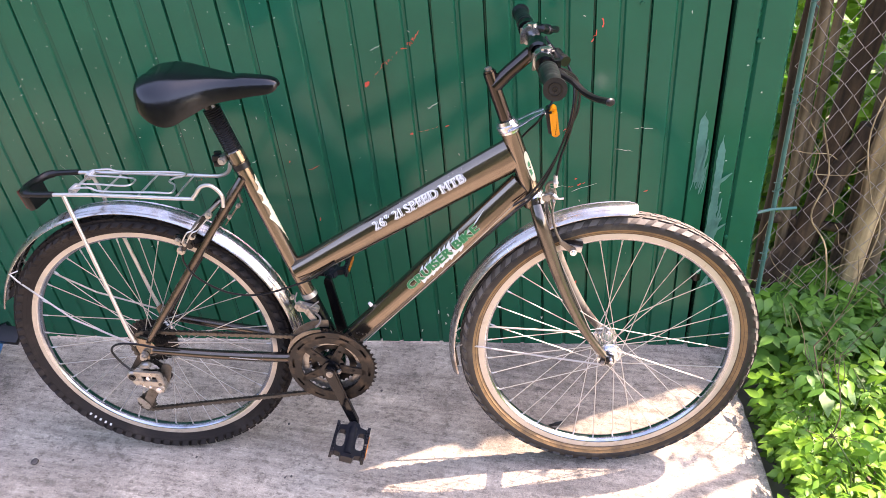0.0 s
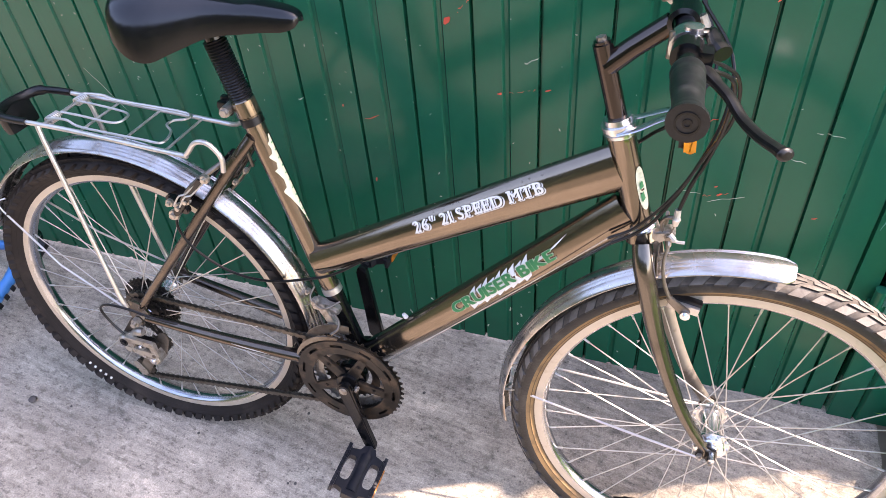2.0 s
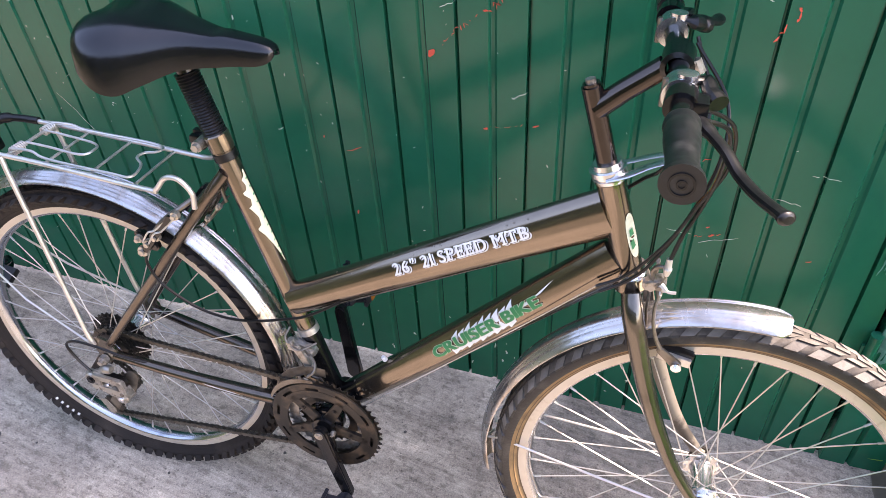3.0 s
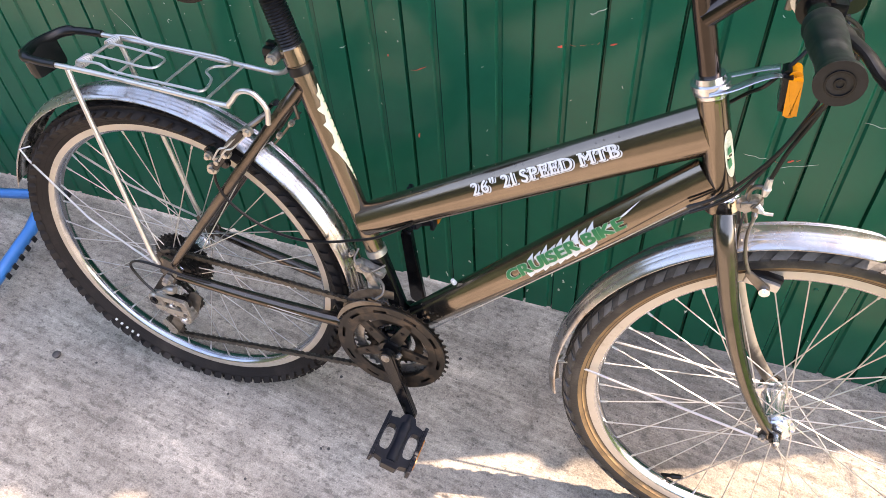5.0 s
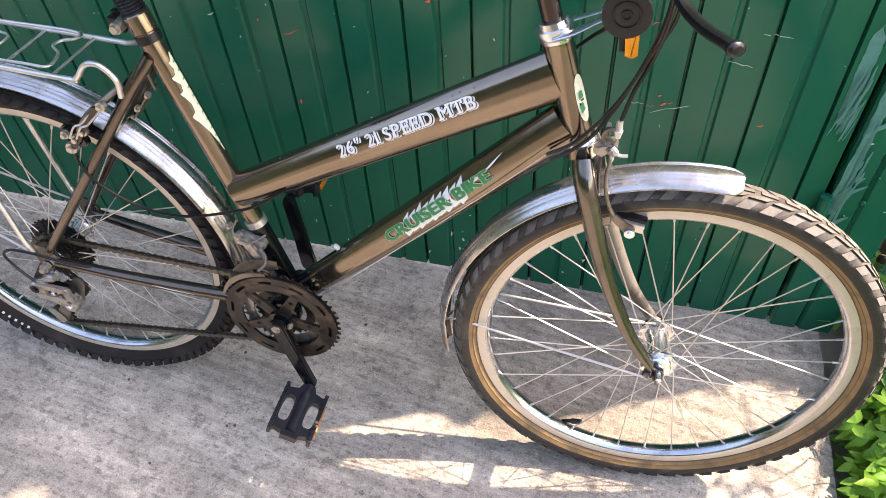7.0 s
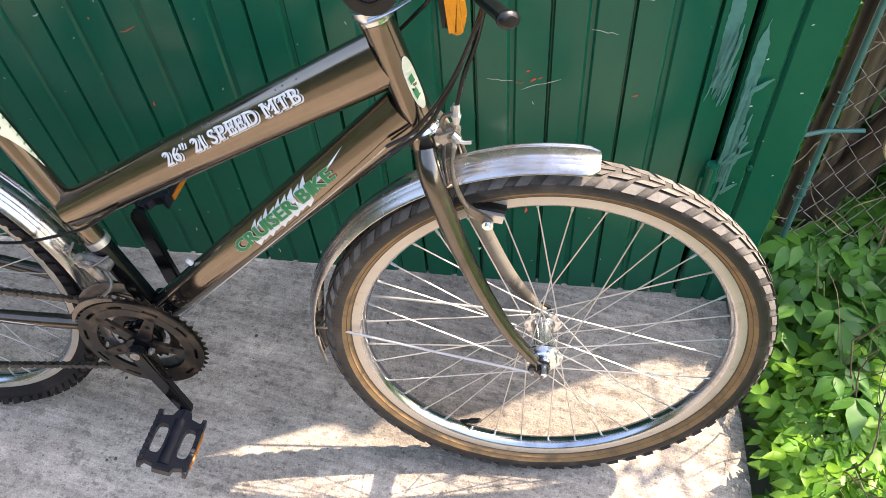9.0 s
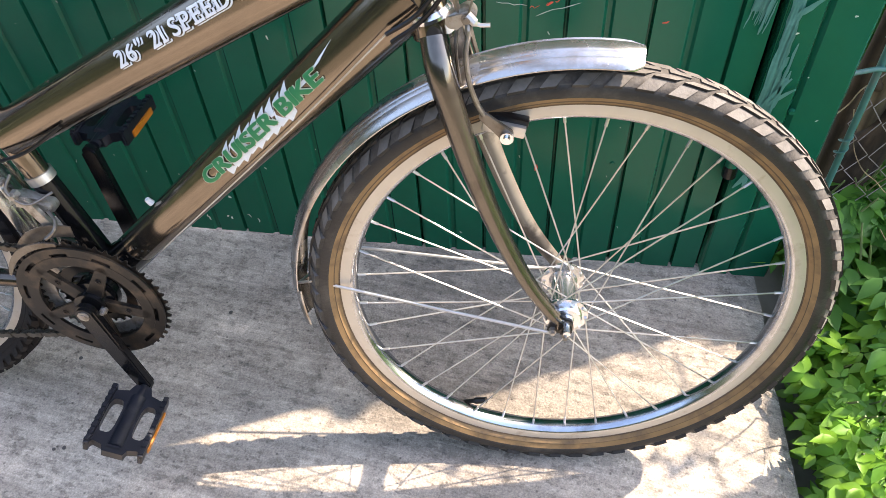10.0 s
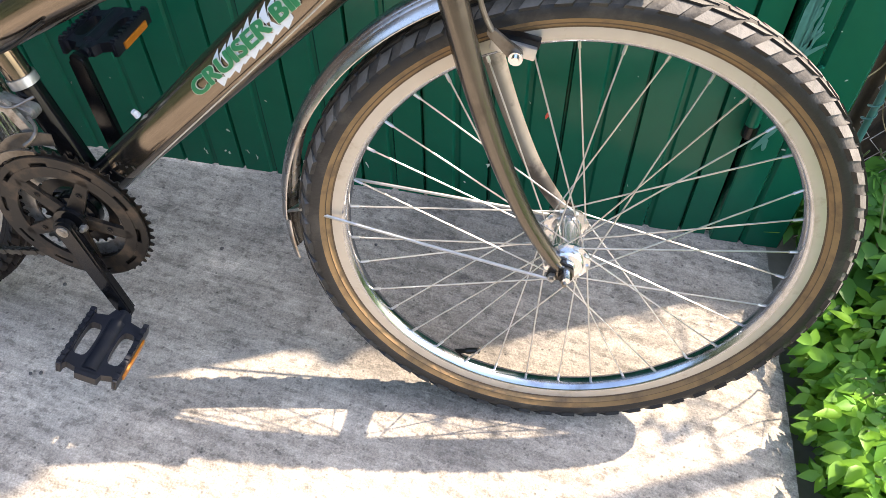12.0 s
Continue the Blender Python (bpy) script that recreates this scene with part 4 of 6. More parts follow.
def pedal_cage(y0, s):
    """The pedal's plate with its two rounded windows, flat along x and y."""
    bm = bmesh.new()
    outer = [(-0.0375, 0.004), (-0.031, 0.014), (-0.016, 0.010), (-0.011, -0.002), (0.011, -0.002), (0.016, 0.010), (0.031, 0.014), (0.0375, 0.004),
             (0.0375, 0.106), (0.030, 0.096), (0.017, 0.099), (0.014, 0.107), (-0.014, 0.107), (-0.017, 0.099), (-0.030, 0.096), (-0.0375, 0.106)]
    loops = [outer]
    for sx in (-1, 1):
        loops.append([(sx * 0.0225 + 0.0098 * math.copysign(abs(math.cos(t)) ** 0.55, math.cos(t)), 0.054 + 0.0265 * math.copysign(abs(math.sin(t)) ** 0.6, math.sin(t)))
                      for t in np.linspace(0, 2 * math.pi, 18, endpoint=False)])
    edges = []
    for loop in loops:
        vs = [bm.verts.new((x, y0 + s * y, -0.007)) for x, y in loop]
        edges += [bm.edges.new((a, b)) for a, b in zip(vs, vs[1:] + vs[:1])]
    faces = bmesh.ops.triangle_fill(bm, use_beauty=True, use_dissolve=False, edges=edges)["geom"]
    up = bmesh.ops.extrude_face_region(bm, geom=[f for f in faces if isinstance(f, bmesh.types.BMFace)])["geom"]
    bmesh.ops.translate(bm, vec=(0, 0, 0.014), verts=[v for v in up if isinstance(v, bmesh.types.BMVert)])
    bmesh.ops.recalc_face_normals(bm, faces=list(bm.faces))
    return bm


def pedal(cx, cz, s, lean):
    """A cage pedal, its axle along y; s: the side of the bicycle."""
    m = Matrix.Translation((cx, 0, cz)) @ pose(0, 0, 0, 0, lean, 0)
    y0 = s * 0.094
    bm = tube([(0, y0 - s * 0.008, 0), (0, y0 + s * 0.014, 0), (0, y0 + s * 0.016, 0), (0, y0 + s * 0.060, 0), (0, y0 + s * 0.096, 0)], [0.0075, 0.0085, 0.0125, 0.0115, 0.0125], 16)
    body = part("pedal", bm, M["pedal_plastic"], bike, "dark plastic cage pedal with amber reflector", at=m)
    part("cage", pedal_cage(y0, s), M["pedal_plastic"], body)
    for sx in (-1, 1):
        bm = bmesh.new()
        box(bm, (sx * 0.0365, y0 + s * 0.055, 0.0), (0.007, 0.098, 0.021), bevel=0.002)
        for k in range(9):
            box(bm, (sx * 0.0365, y0 + s * (0.012 + 0.0108 * k), 0.0112), (0.0066, 0.005, 0.004))
        part("side_plate", bm, M["pedal_plastic"], body)
        if sx < 0:
            continue
        bm = bmesh.new()
        box(bm, (sx * 0.0407, y0 + s * 0.056, -0.0045), (0.0035, 0.062, 0.0095), bevel=0.001)
        part("pedal_reflector", bm, M["dirty_amber"], body, "amber reflector strip")
    bm = bmesh.new()
    box(bm, (0.0, y0 + s * 0.100, -0.004), (0.030, 0.008, 0.022), bevel=0.003)
    part("end_cap", bm, M["pedal_plastic"], body)


pedal(PN[0], PN[1], -1, 18)
pedal(PF[0], PF[1], 1, -4)

# cassette, chain, gears
cassette = part("cassette", tube([(RW[0], -0.052, RW[2] + 0.004), (RW[0], -0.018, RW[2] + 0.004)], 0.017, 18), M["dusty_black"], bike, "dirty black sprocket cassette")
for k in range(7):
    r = 0.0620 - 0.0044 * k
    part("sprocket", gear((RW[0], RW[2] + 0.008), 32 - 2 * k, 0.016, r - 0.0036, r, -0.020 - 0.0046 * k, 0.0018), M["cassette"], cassette)


def chain_path():
    pts = []
    yr, yc, yj = -0.0500, -0.040, -0.046
    cx, cz = CR
    for k in range(25):                       # round the ring, from its top to its bottom
        t = radians(97) - radians(180) * k / 24
        pts.append((cx + 0.0765 * math.cos(t), yr, cz + 0.0765 * math.sin(t)))
    lo, hi = (-0.491, 0.167), (-0.4386, 0.253)
    for k in range(9):                        # lower pulley
        t = radians(-85) - radians(150) * k / 8
        pts.append((lo[0] + 0.021 * math.cos(t), yj, lo[1] + 0.021 * math.sin(t)))
    for k in range(7):                        # upper pulley
        t = radians(-40) + radians(70) * k / 6
        pts.append((hi[0] + 0.021 * math.cos(t), yc, hi[1] + 0.021 * math.sin(t)))
    for k in range(13):                       # sprocket
        t = radians(-95) - radians(170) * k / 12
        pts.append((RW[0] + 0.043 * math.cos(t), yc, RW[2] + 0.004 + 0.043 * math.sin(t)))
    pts.append(pts[0])
    return pts


path = [Vector(p) for p in chain_path()]
lengths = [0.0]
for a, b in zip(path, path[1:]):
    lengths.append(lengths[-1] + (b - a).length)
count = int(lengths[-1] / 0.0127)
bm = bmesh.new()
verts, faces = [], []
for i in range(count):
    mid = []
    for d in (i, i + 1):
        want = lengths[-1] * d / count
        j = next(q for q in range(1, len(lengths)) if lengths[q] >= want - 1e-9)
        f = (want - lengths[j - 1]) / max(lengths[j] - lengths[j - 1], 1e-9)
        mid.append(path[j - 1].lerp(path[j], f))
    a, b = mid
    d = (b - a).normalized()
    n = d.cross(Vector((0, 1, 0))).normalized()
    off = 0.0036 if i % 2 else 0.0024
    for s in (-1, 1):
        base = len(verts)
        for y in (s * off - 0.0006, s * off + 0.0006):
            for u, w in ((-0.35, -0.45), (-0.35, 0.45), (0.12, 0.62), (0.30, 0.40), (0.70, 0.40), (0.88, 0.62), (1.35, 0.45), (1.35, -0.45), (0.88, -0.62), (0.70, -0.40), (0.30, -0.40), (0.12, -0.62)):
                verts.append(a + d * (0.0127 * u) + n * (0.0086 * w) + Vector((0, y, 0)))
        faces.append([base + k for k in range(12)])
        faces.append([base + 12 + k for k in range(12)][::-1])
        for k in range(12):
            faces.append([base + k, base + (k + 1) % 12, base + 12 + (k + 1) % 12, base + 12 + k])
    base = len(verts)
    for y in (-0.0032, 0.0032):
        for k in range(6):
            t = math.pi * k / 3
            verts.append(a + d * (0.0034 * math.cos(t)) + n * (0.0034 * math.sin(t)) + Vector((0, y, 0)))
    faces += [[base + k, base + (k + 1) % 6, base + 6 + (k + 1) % 6, base + 6 + k] for k in range(6)]
vs = [bm.verts.new(v) for v in verts]
for f in faces:
    bm.faces.new([vs[k] for k in f])
bmesh.ops.recalc_face_normals(bm, faces=list(bm.faces))
tagged(part("chain", bm, M["sprocket"], bike, "oily roller chain", smooth=0), kind="stuff")

derailleur = part("rear_derailleur", capsule((-0.457, 0.326), 0.0100, (-0.486, 0.284), 0.0105, 0.009, -0.064), M["dusty_black"], bike, "dirty alloy rear derailleur")
part("knuckle", tube([(-0.487, -0.058, 0.277), (-0.487, -0.064, 0.277), (-0.487, -0.080, 0.277), (-0.487, -0.083, 0.277)], [0.0135, 0.0155, 0.0150, 0.0120], 22), M["pale_alloy"], derailleur)
part("knuckle_arm", capsule((-0.487, 0.277), 0.0120, (-0.470, 0.292), 0.0075, 0.014, -0.071), M["pale_alloy"], derailleur)
part("adjuster", tube([(-0.468, -0.070, 0.298), (-0.458, -0.071, 0.303), (-0.446, -0.073, 0.307), (-0.440, -0.073, 0.308)], [0.0050, 0.0088, 0.0090, 0.0065], 12), M["alloy"], derailleur)
# the linkage is an open frame: two long links with a dark hollow between them
part("outer_link", capsule((-0.477, 0.288), 0.0055, (-0.424, 0.284), 0.0060, 0.008, -0.080), M["pale_alloy"], derailleur)
part("inner_link", capsule((-0.483, 0.262), 0.0062, (-0.423, 0.257), 0.0072, 0.009, -0.080), M["pale_alloy"], derailleur)
part("link_end", capsule((-0.424, 0.284), 0.0060, (-0.421, 0.256), 0.0070, 0.010, -0.079), M["alloy"], derailleur)
part("link_end", capsule((-0.470, 0.287), 0.0045, (-0.468, 0.262), 0.0050, 0.010, -0.079), M["alloy"], derailleur)
part("link_body", capsule((-0.470, 0.272), 0.0120, (-0.432, 0.268), 0.0125, 0.014, -0.066), M["dusty_black"], derailleur)
part("return_spring", tube([(-0.448 + 0.0048 * math.cos(t), -0.074 - 0.0004 * t, 0.272 + 0.0048 * math.sin(t)) for t in np.linspace(0, 18, 60)], 0.0011, 5), M["zinc"], derailleur)
part("lower_knuckle", tube([(-0.432, -0.054, 0.238), (-0.432, -0.078, 0.238), (-0.432, -0.081, 0.238)], [0.0145, 0.0140, 0.0110], 20), M["alloy"], derailleur)
part("knuckle_arm", capsule((-0.432, 0.238), 0.0120, (-0.424, 0.258), 0.0080, 0.012, -0.068), M["alloy"], derailleur)
part("stop_screw_block", capsule((-0.468, 0.248), 0.0060, (-0.444, 0.242), 0.0055, 0.010, -0.074), M["alloy"], derailleur)
for x, z in ((-0.466, 0.249), (-0.452, 0.245)):
    nuts("stop_screw", (x, -0.078, z), 0.0036, 0.004, derailleur, M["chrome"], 8)
nuts("pivot_bolt", (-0.487, -0.081, 0.277), 0.0088, 0.006, derailleur, M["black_metal"], 14)
nuts("pivot_bolt", (-0.432, -0.080, 0.238), 0.0070, 0.005, derailleur, M["chrome"], 14)
nuts("pivot_bolt", (-0.449, -0.083, 0.275), 0.0048, 0.004, derailleur, M["chrome"], 10)
nuts("pivot_bolt", (-0.423, -0.084, 0.257), 0.0045, 0.003, derailleur, M["tarnish"], 10)
part("guide_plate", capsule((-0.412, 0.285), 0.0120, (-0.430, 0.240), 0.0130, 0.003, -0.056), M["tarnish"], derailleur)
for y in (-0.055, -0.037):
    part("cage_plate", capsule((-0.4386, 0.253), 0.0125, (-0.491, 0.167), 0.0115, 0.0018, y), M["tarnish"] if y < -0.05 else M["dusty_black"], derailleur)
    nuts("pulley_bolt", (-0.491, y - 0.001, 0.167), 0.0055, 0.004, derailleur, M["tarnish"], 8)
part("cage_arm", capsule((-0.503, 0.188), 0.007, (-0.491, 0.167), 0.010, 0.002, -0.059), M["pale_alloy"], derailleur)
part("pulley", gear((-0.4386, 0.253), 11, 0.004, 0.0175, 0.0215, -0.046, 0.004), M["sprocket"], derailleur)
part("pulley", gear((-0.491, 0.167), 11, 0.004, 0.0175, 0.0215, -0.046, 0.004), M["sprocket"], derailleur)

fd = part("front_derailleur", capsule((-0.040, 0.432), 0.009, (-0.078, 0.440), 0.008, 0.020, -0.024), M["alloy"], bike, "alloy front derailleur")


def cage(y0, y1, r_low, a0, a1, h0, h1):
    """A curved guide plate, deeper in the middle than at its tail."""
    bm = bmesh.new()
    rows = []
    for k in range(17):
        f = k / 16
        t = radians(a0 + (a1 - a0) * f)
        h = h0 + (h1 - h0) * f + 0.006 * math.sin(math.pi * f)
        rows.append([bm.verts.new((CR[0] + r * math.cos(t), y, CR[1] + r * math.sin(t))) for r, y in ((r_low, y0), (r_low + h, y0), (r_low + h, y1), (r_low, y1))])
    for a, b in zip(rows, rows[1:]):
        for k in range(4):
            bm.faces.new((a[k], a[(k + 1) % 4], b[(k + 1) % 4], b[k]))
    bm.faces.new(rows[0])
    bm.faces.new(rows[-1][::-1])
    bmesh.ops.recalc_face_normals(bm, faces=list(bm.faces))
    return bm


part("outer_cage", cage(-0.0670, -0.0650, 0.1040, 96, 155, 0.005, 0.003), M["tarnish"], fd)
part("inner_cage", cage(-0.0480, -0.0465, 0.1040, 88, 148, 0.018, 0.006), M["tarnish"], fd)
part("cage_link", tube(spline([(-0.034, -0.065, 0.410), (-0.024, -0.058, 0.418), (-0.026, -0.046, 0.424), (-0.040, -0.034, 0.430)], 4), 0.0026, 8), M["tarnish"], fd)
part("swing_arm", capsule((-0.042, 0.414), 0.0065, (-0.060, 0.448), 0.007, 0.006, -0.040), M["alloy"], fd)
part("spring_arm", tube(spline([(-0.030, -0.024, 0.452), (-0.055, -0.044, 0.446), (-0.078, -0.040, 0.462), (-0.076, -0.024, 0.476)], 4), 0.0019, 8), M["tarnish"], fd)
bc = Vector(BB) + sd * 0.166
part("band_clamp", tube([bc - sd * 0.006, bc + sd * 0.006], 0.0180, 24), M["zinc"], fd)
nuts("clamp_bolt", (-0.070, -0.034, 0.456), 0.006, 0.012, fd, M["alloy"], 6)
nuts("clamp_bolt", (-0.086, -0.026, 0.468), 0.005, 0.012, fd, M["alloy"], 6)

# cables
def cable(pts, r=0.0024, mat="black_plastic", steps=6):
    part("cable", tube(spline(pts, steps), r, 8), M[mat], bike)


cable([(-0.34, -0.058, 0.336), (-0.40, -0.074, 0.356), (-0.45, -0.080, 0.372), (-0.495, -0.082, 0.374), (-0.517, -0.080, 0.354), (-0.506, -0.077, 0.318), (-0.487, -0.075, 0.290)], 0.0026)
cable([(0.02, -0.026, 0.555), (-0.030, -0.030, 0.520), (-0.070, -0.036, 0.505), (-0.156, -0.038, 0.480), (-0.225, -0.044, 0.490), (-0.280, -0.052, 0.532), (-0.302, -0.054, 0.575), (-0.300, -0.050, 0.605)], 0.0024)
cable([(0.478, -0.135, 1.000), (0.515, -0.085, 0.965), (0.520, -0.050, 0.900), (0.512, -0.030, 0.840), (0.498, -0.030, 0.795), (0.489, -0.034, 0.752)], 0.0026)
cable([(0.476, -0.105, 1.000), (0.520, -0.060, 0.960), (0.527, -0.042, 0.900), (0.508, -0.034, 0.845), (0.486, -0.034, 0.790), (0.462, -0.033, 0.748), (0.436, -0.030, 0.712), (0.405, -0.030, 0.690)], 0.0024)
cable([(0.470, 0.060, 1.000), (0.515, 0.020, 0.950), (0.520, -0.010, 0.890), (0.498, -0.028, 0.815), (0.466, -0.036, 0.744), (0.440, -0.031, 0.706), (0.410, -0.030, 0.682)], 0.0024)
cable([(0.470, 0.080, 1.000), (0.500, 0.030, 0.930), (0.462, 0.0, 0.868), (0.440, 0.020, 0.835), (0.415, 0.030, 0.805)], 0.0024)
cable([(0.405, -0.030, 0.690), (0.30, -0.026, 0.578), (0.12, -0.026, 0.398), (0.02, -0.024, 0.300), (-0.03, -0.028, 0.285), (-0.20, -0.060, 0.315), (-0.34, -0.060, 0.336)], 0.0009, "zinc")
part("cable_end", tube([(0.489, -0.034, 0.758), (0.489, -0.034, 0.745), (0.489, -0.034, 0.743), (0.489, -0.034, 0.732)], [0.0040, 0.0048, 0.0060, 0.0035], 10), M["zinc"], bike)

# front brake
brake = part("front_brake", tube(spline([(0.483, -0.020, 0.716), (0.486, -0.036, 0.700), (0.484, -0.042, 0.680), (0.487, -0.044, 0.655), (0.494, -0.042, 0.630), (0.503, -0.040, 0.612)], 5),
                                 [0.0065] * 6 + [0.0042] * 20, 10, flat=0.6), M["tarnish"], bike, "tarnished steel side-pull brake")
part("arm_foot", capsule((0.503, 0.610), 0.0048, (0.527, 0.590), 0.0078, 0.005, -0.040), M["tarnish"], brake)
part("brake_arm", tube(spline([(0.478, 0.015, 0.716), (0.480, 0.034, 0.700), (0.482, 0.043, 0.660), (0.500, 0.040, 0.612), (0.527, 0.036, 0.592)], 5), 0.0042, 10, flat=0.6), M["tarnish"], brake)
part("brake_arm", tube(spline([(0.474, -0.030, 0.700), (0.474, -0.036, 0.676), (0.478, -0.036, 0.645)], 5), 0.0032, 8, flat=0.6), M["tarnish"], brake)
part("release_lever", tube(spline([(0.484, -0.034, 0.716), (0.494, -0.036, 0.708), (0.506, -0.036, 0.708)], 4), [0.0045] * 4 + [0.0022] * 5, 8), M["zinc"], brake)
part("pivot_body", capsule((0.470, 0.706), 0.0075, (0.484, 0.714), 0.0085, 0.020, -0.024), M["alloy"], brake)
part("cable_hook", tube(spline([(0.476, -0.026, 0.712), (0.472, -0.030, 0.730), (0.477, -0.032, 0.741), (0.489, -0.034, 0.744)], 4), 0.0030, 8), M["tarnish"], brake)
part("brake_wire", tube([(0.489, -0.034, 0.744), (0.488, -0.035, 0.728), (0.484, -0.036, 0.714)], 0.0012, 6), M["tarnish"], brake)
for s in (-1, 1):
    bm = bmesh.new()
    box(bm, (0.528, s * 0.021, 0.597), (0.044, 0.012, 0.009), pose(0, 0, 0, 0, 10, 0), bevel=0.002)
    part("brake_pad", bm, M["black_plastic"], brake)
    bm = bmesh.new()
    box(bm, (0.524, s * 0.029, 0.590), (0.046, 0.007, 0.013), pose(0, 0, 0, 0, 10, 0), bevel=0.0015)
    part("pad_holder", bm, M["zinc"], brake)
nuts("brake_nut", (0.528, -0.041, 0.588), 0.0072, 0.009, brake, M["chrome"], 14)
nuts("brake_bolt", (0.484, -0.032, 0.712), 0.006, 0.008, brake, M["tarnish"], 6)

# rear brake on the seat stays
rbrake = part("rear_brake", tube(spline([(-0.222, -0.030, 0.690), (-0.232, -0.048, 0.682), (-0.262, -0.053, 0.648), (-0.292, -0.050, 0.615), (-0.300, -0.044, 0.606)], 5), 0.0060, 10, flat=0.7), M["black_metal"], bike, "black and chrome rear brake")
part("brake_arm", tube(spline([(-0.222, 0.030, 0.690), (-0.240, 0.048, 0.675), (-0.292, 0.050, 0.615), (-0.300, 0.044, 0.606)], 5), 0.0060, 10, flat=0.7), M["black_metal"], rbrake)
part("brake_arm", tube(spline([(-0.205, -0.020, 0.705), (-0.222, -0.040, 0.694), (-0.250, -0.056, 0.672), (-0.275, -0.058, 0.640)], 4), 0.0045, 8), M["tarnish"], rbrake)
for x, z, r in ((-0.300, 0.606, 0.0075), (-0.286, 0.624, 0.0060), (-0.302, 0.630, 0.0055), (-0.268, 0.640, 0.0055), (-0.222, 0.690, 0.0060)):
    nuts("brake_nut", (x, -0.052, z), r * 1.25, 0.013, rbrake, M["pale_alloy"], 8)
for dx in (0.0, 0.011):
    part("spring_wire", tube(spline([(-0.292 + dx, -0.062, 0.628), (-0.275 + dx, -0.064, 0.652), (-0.262 + dx, -0.062, 0.658), (-0.236 + dx, -0.060, 0.684)], 4), 0.0016, 6), M["zinc"], rbrake)
for s in (-1, 1):
    bm = bmesh.new()
    box(bm, (-0.302, s * 0.024, 0.604), (0.050, 0.012, 0.010), pose(0, 0, 0, 0, -52, 0), bevel=0.002)
    part("brake_pad", bm, M["black_plastic"], rbrake)
part("link_block", capsule((-0.305, 0.632), 0.0085, (-0.282, 0.616), 0.0095, 0.012, -0.048), M["black_metal"], rbrake)
part("arm_plate", capsule((-0.292, 0.612), 0.0050, (-0.232, 0.686), 0.0045, 0.004, -0.060), M["black_metal"], rbrake)
part("brake_bridge", tube([(-0.196, 0.0, 0.710), (-0.176, 0.0, 0.735), (-0.168, 0.0, 0.690)], 0.003, 8), M["tarnish"], rbrake)
bm = bmesh.new()
box(bm, (-0.190, 0.0, 0.668), (0.062, 0.030, 0.0025), pose(0, 0, 0, 0, -52, 0), bevel=0.0005)
part("mudguard_bracket", bm, M["tarnish"], rbrake)
nuts("bracket_bolt", (-0.172, -0.012, 0.690), 0.005, 0.010, rbrake, M["alloy"], 6)
nuts("bracket_bolt", (-0.196, -0.012, 0.664), 0.005, 0.010, rbrake, M["alloy"], 6)

# bar fittings
def on_bar(y):
    pts = spline(BAR, 12)
    return Vector(min(pts, key=lambda p: abs(p[1] - y)))


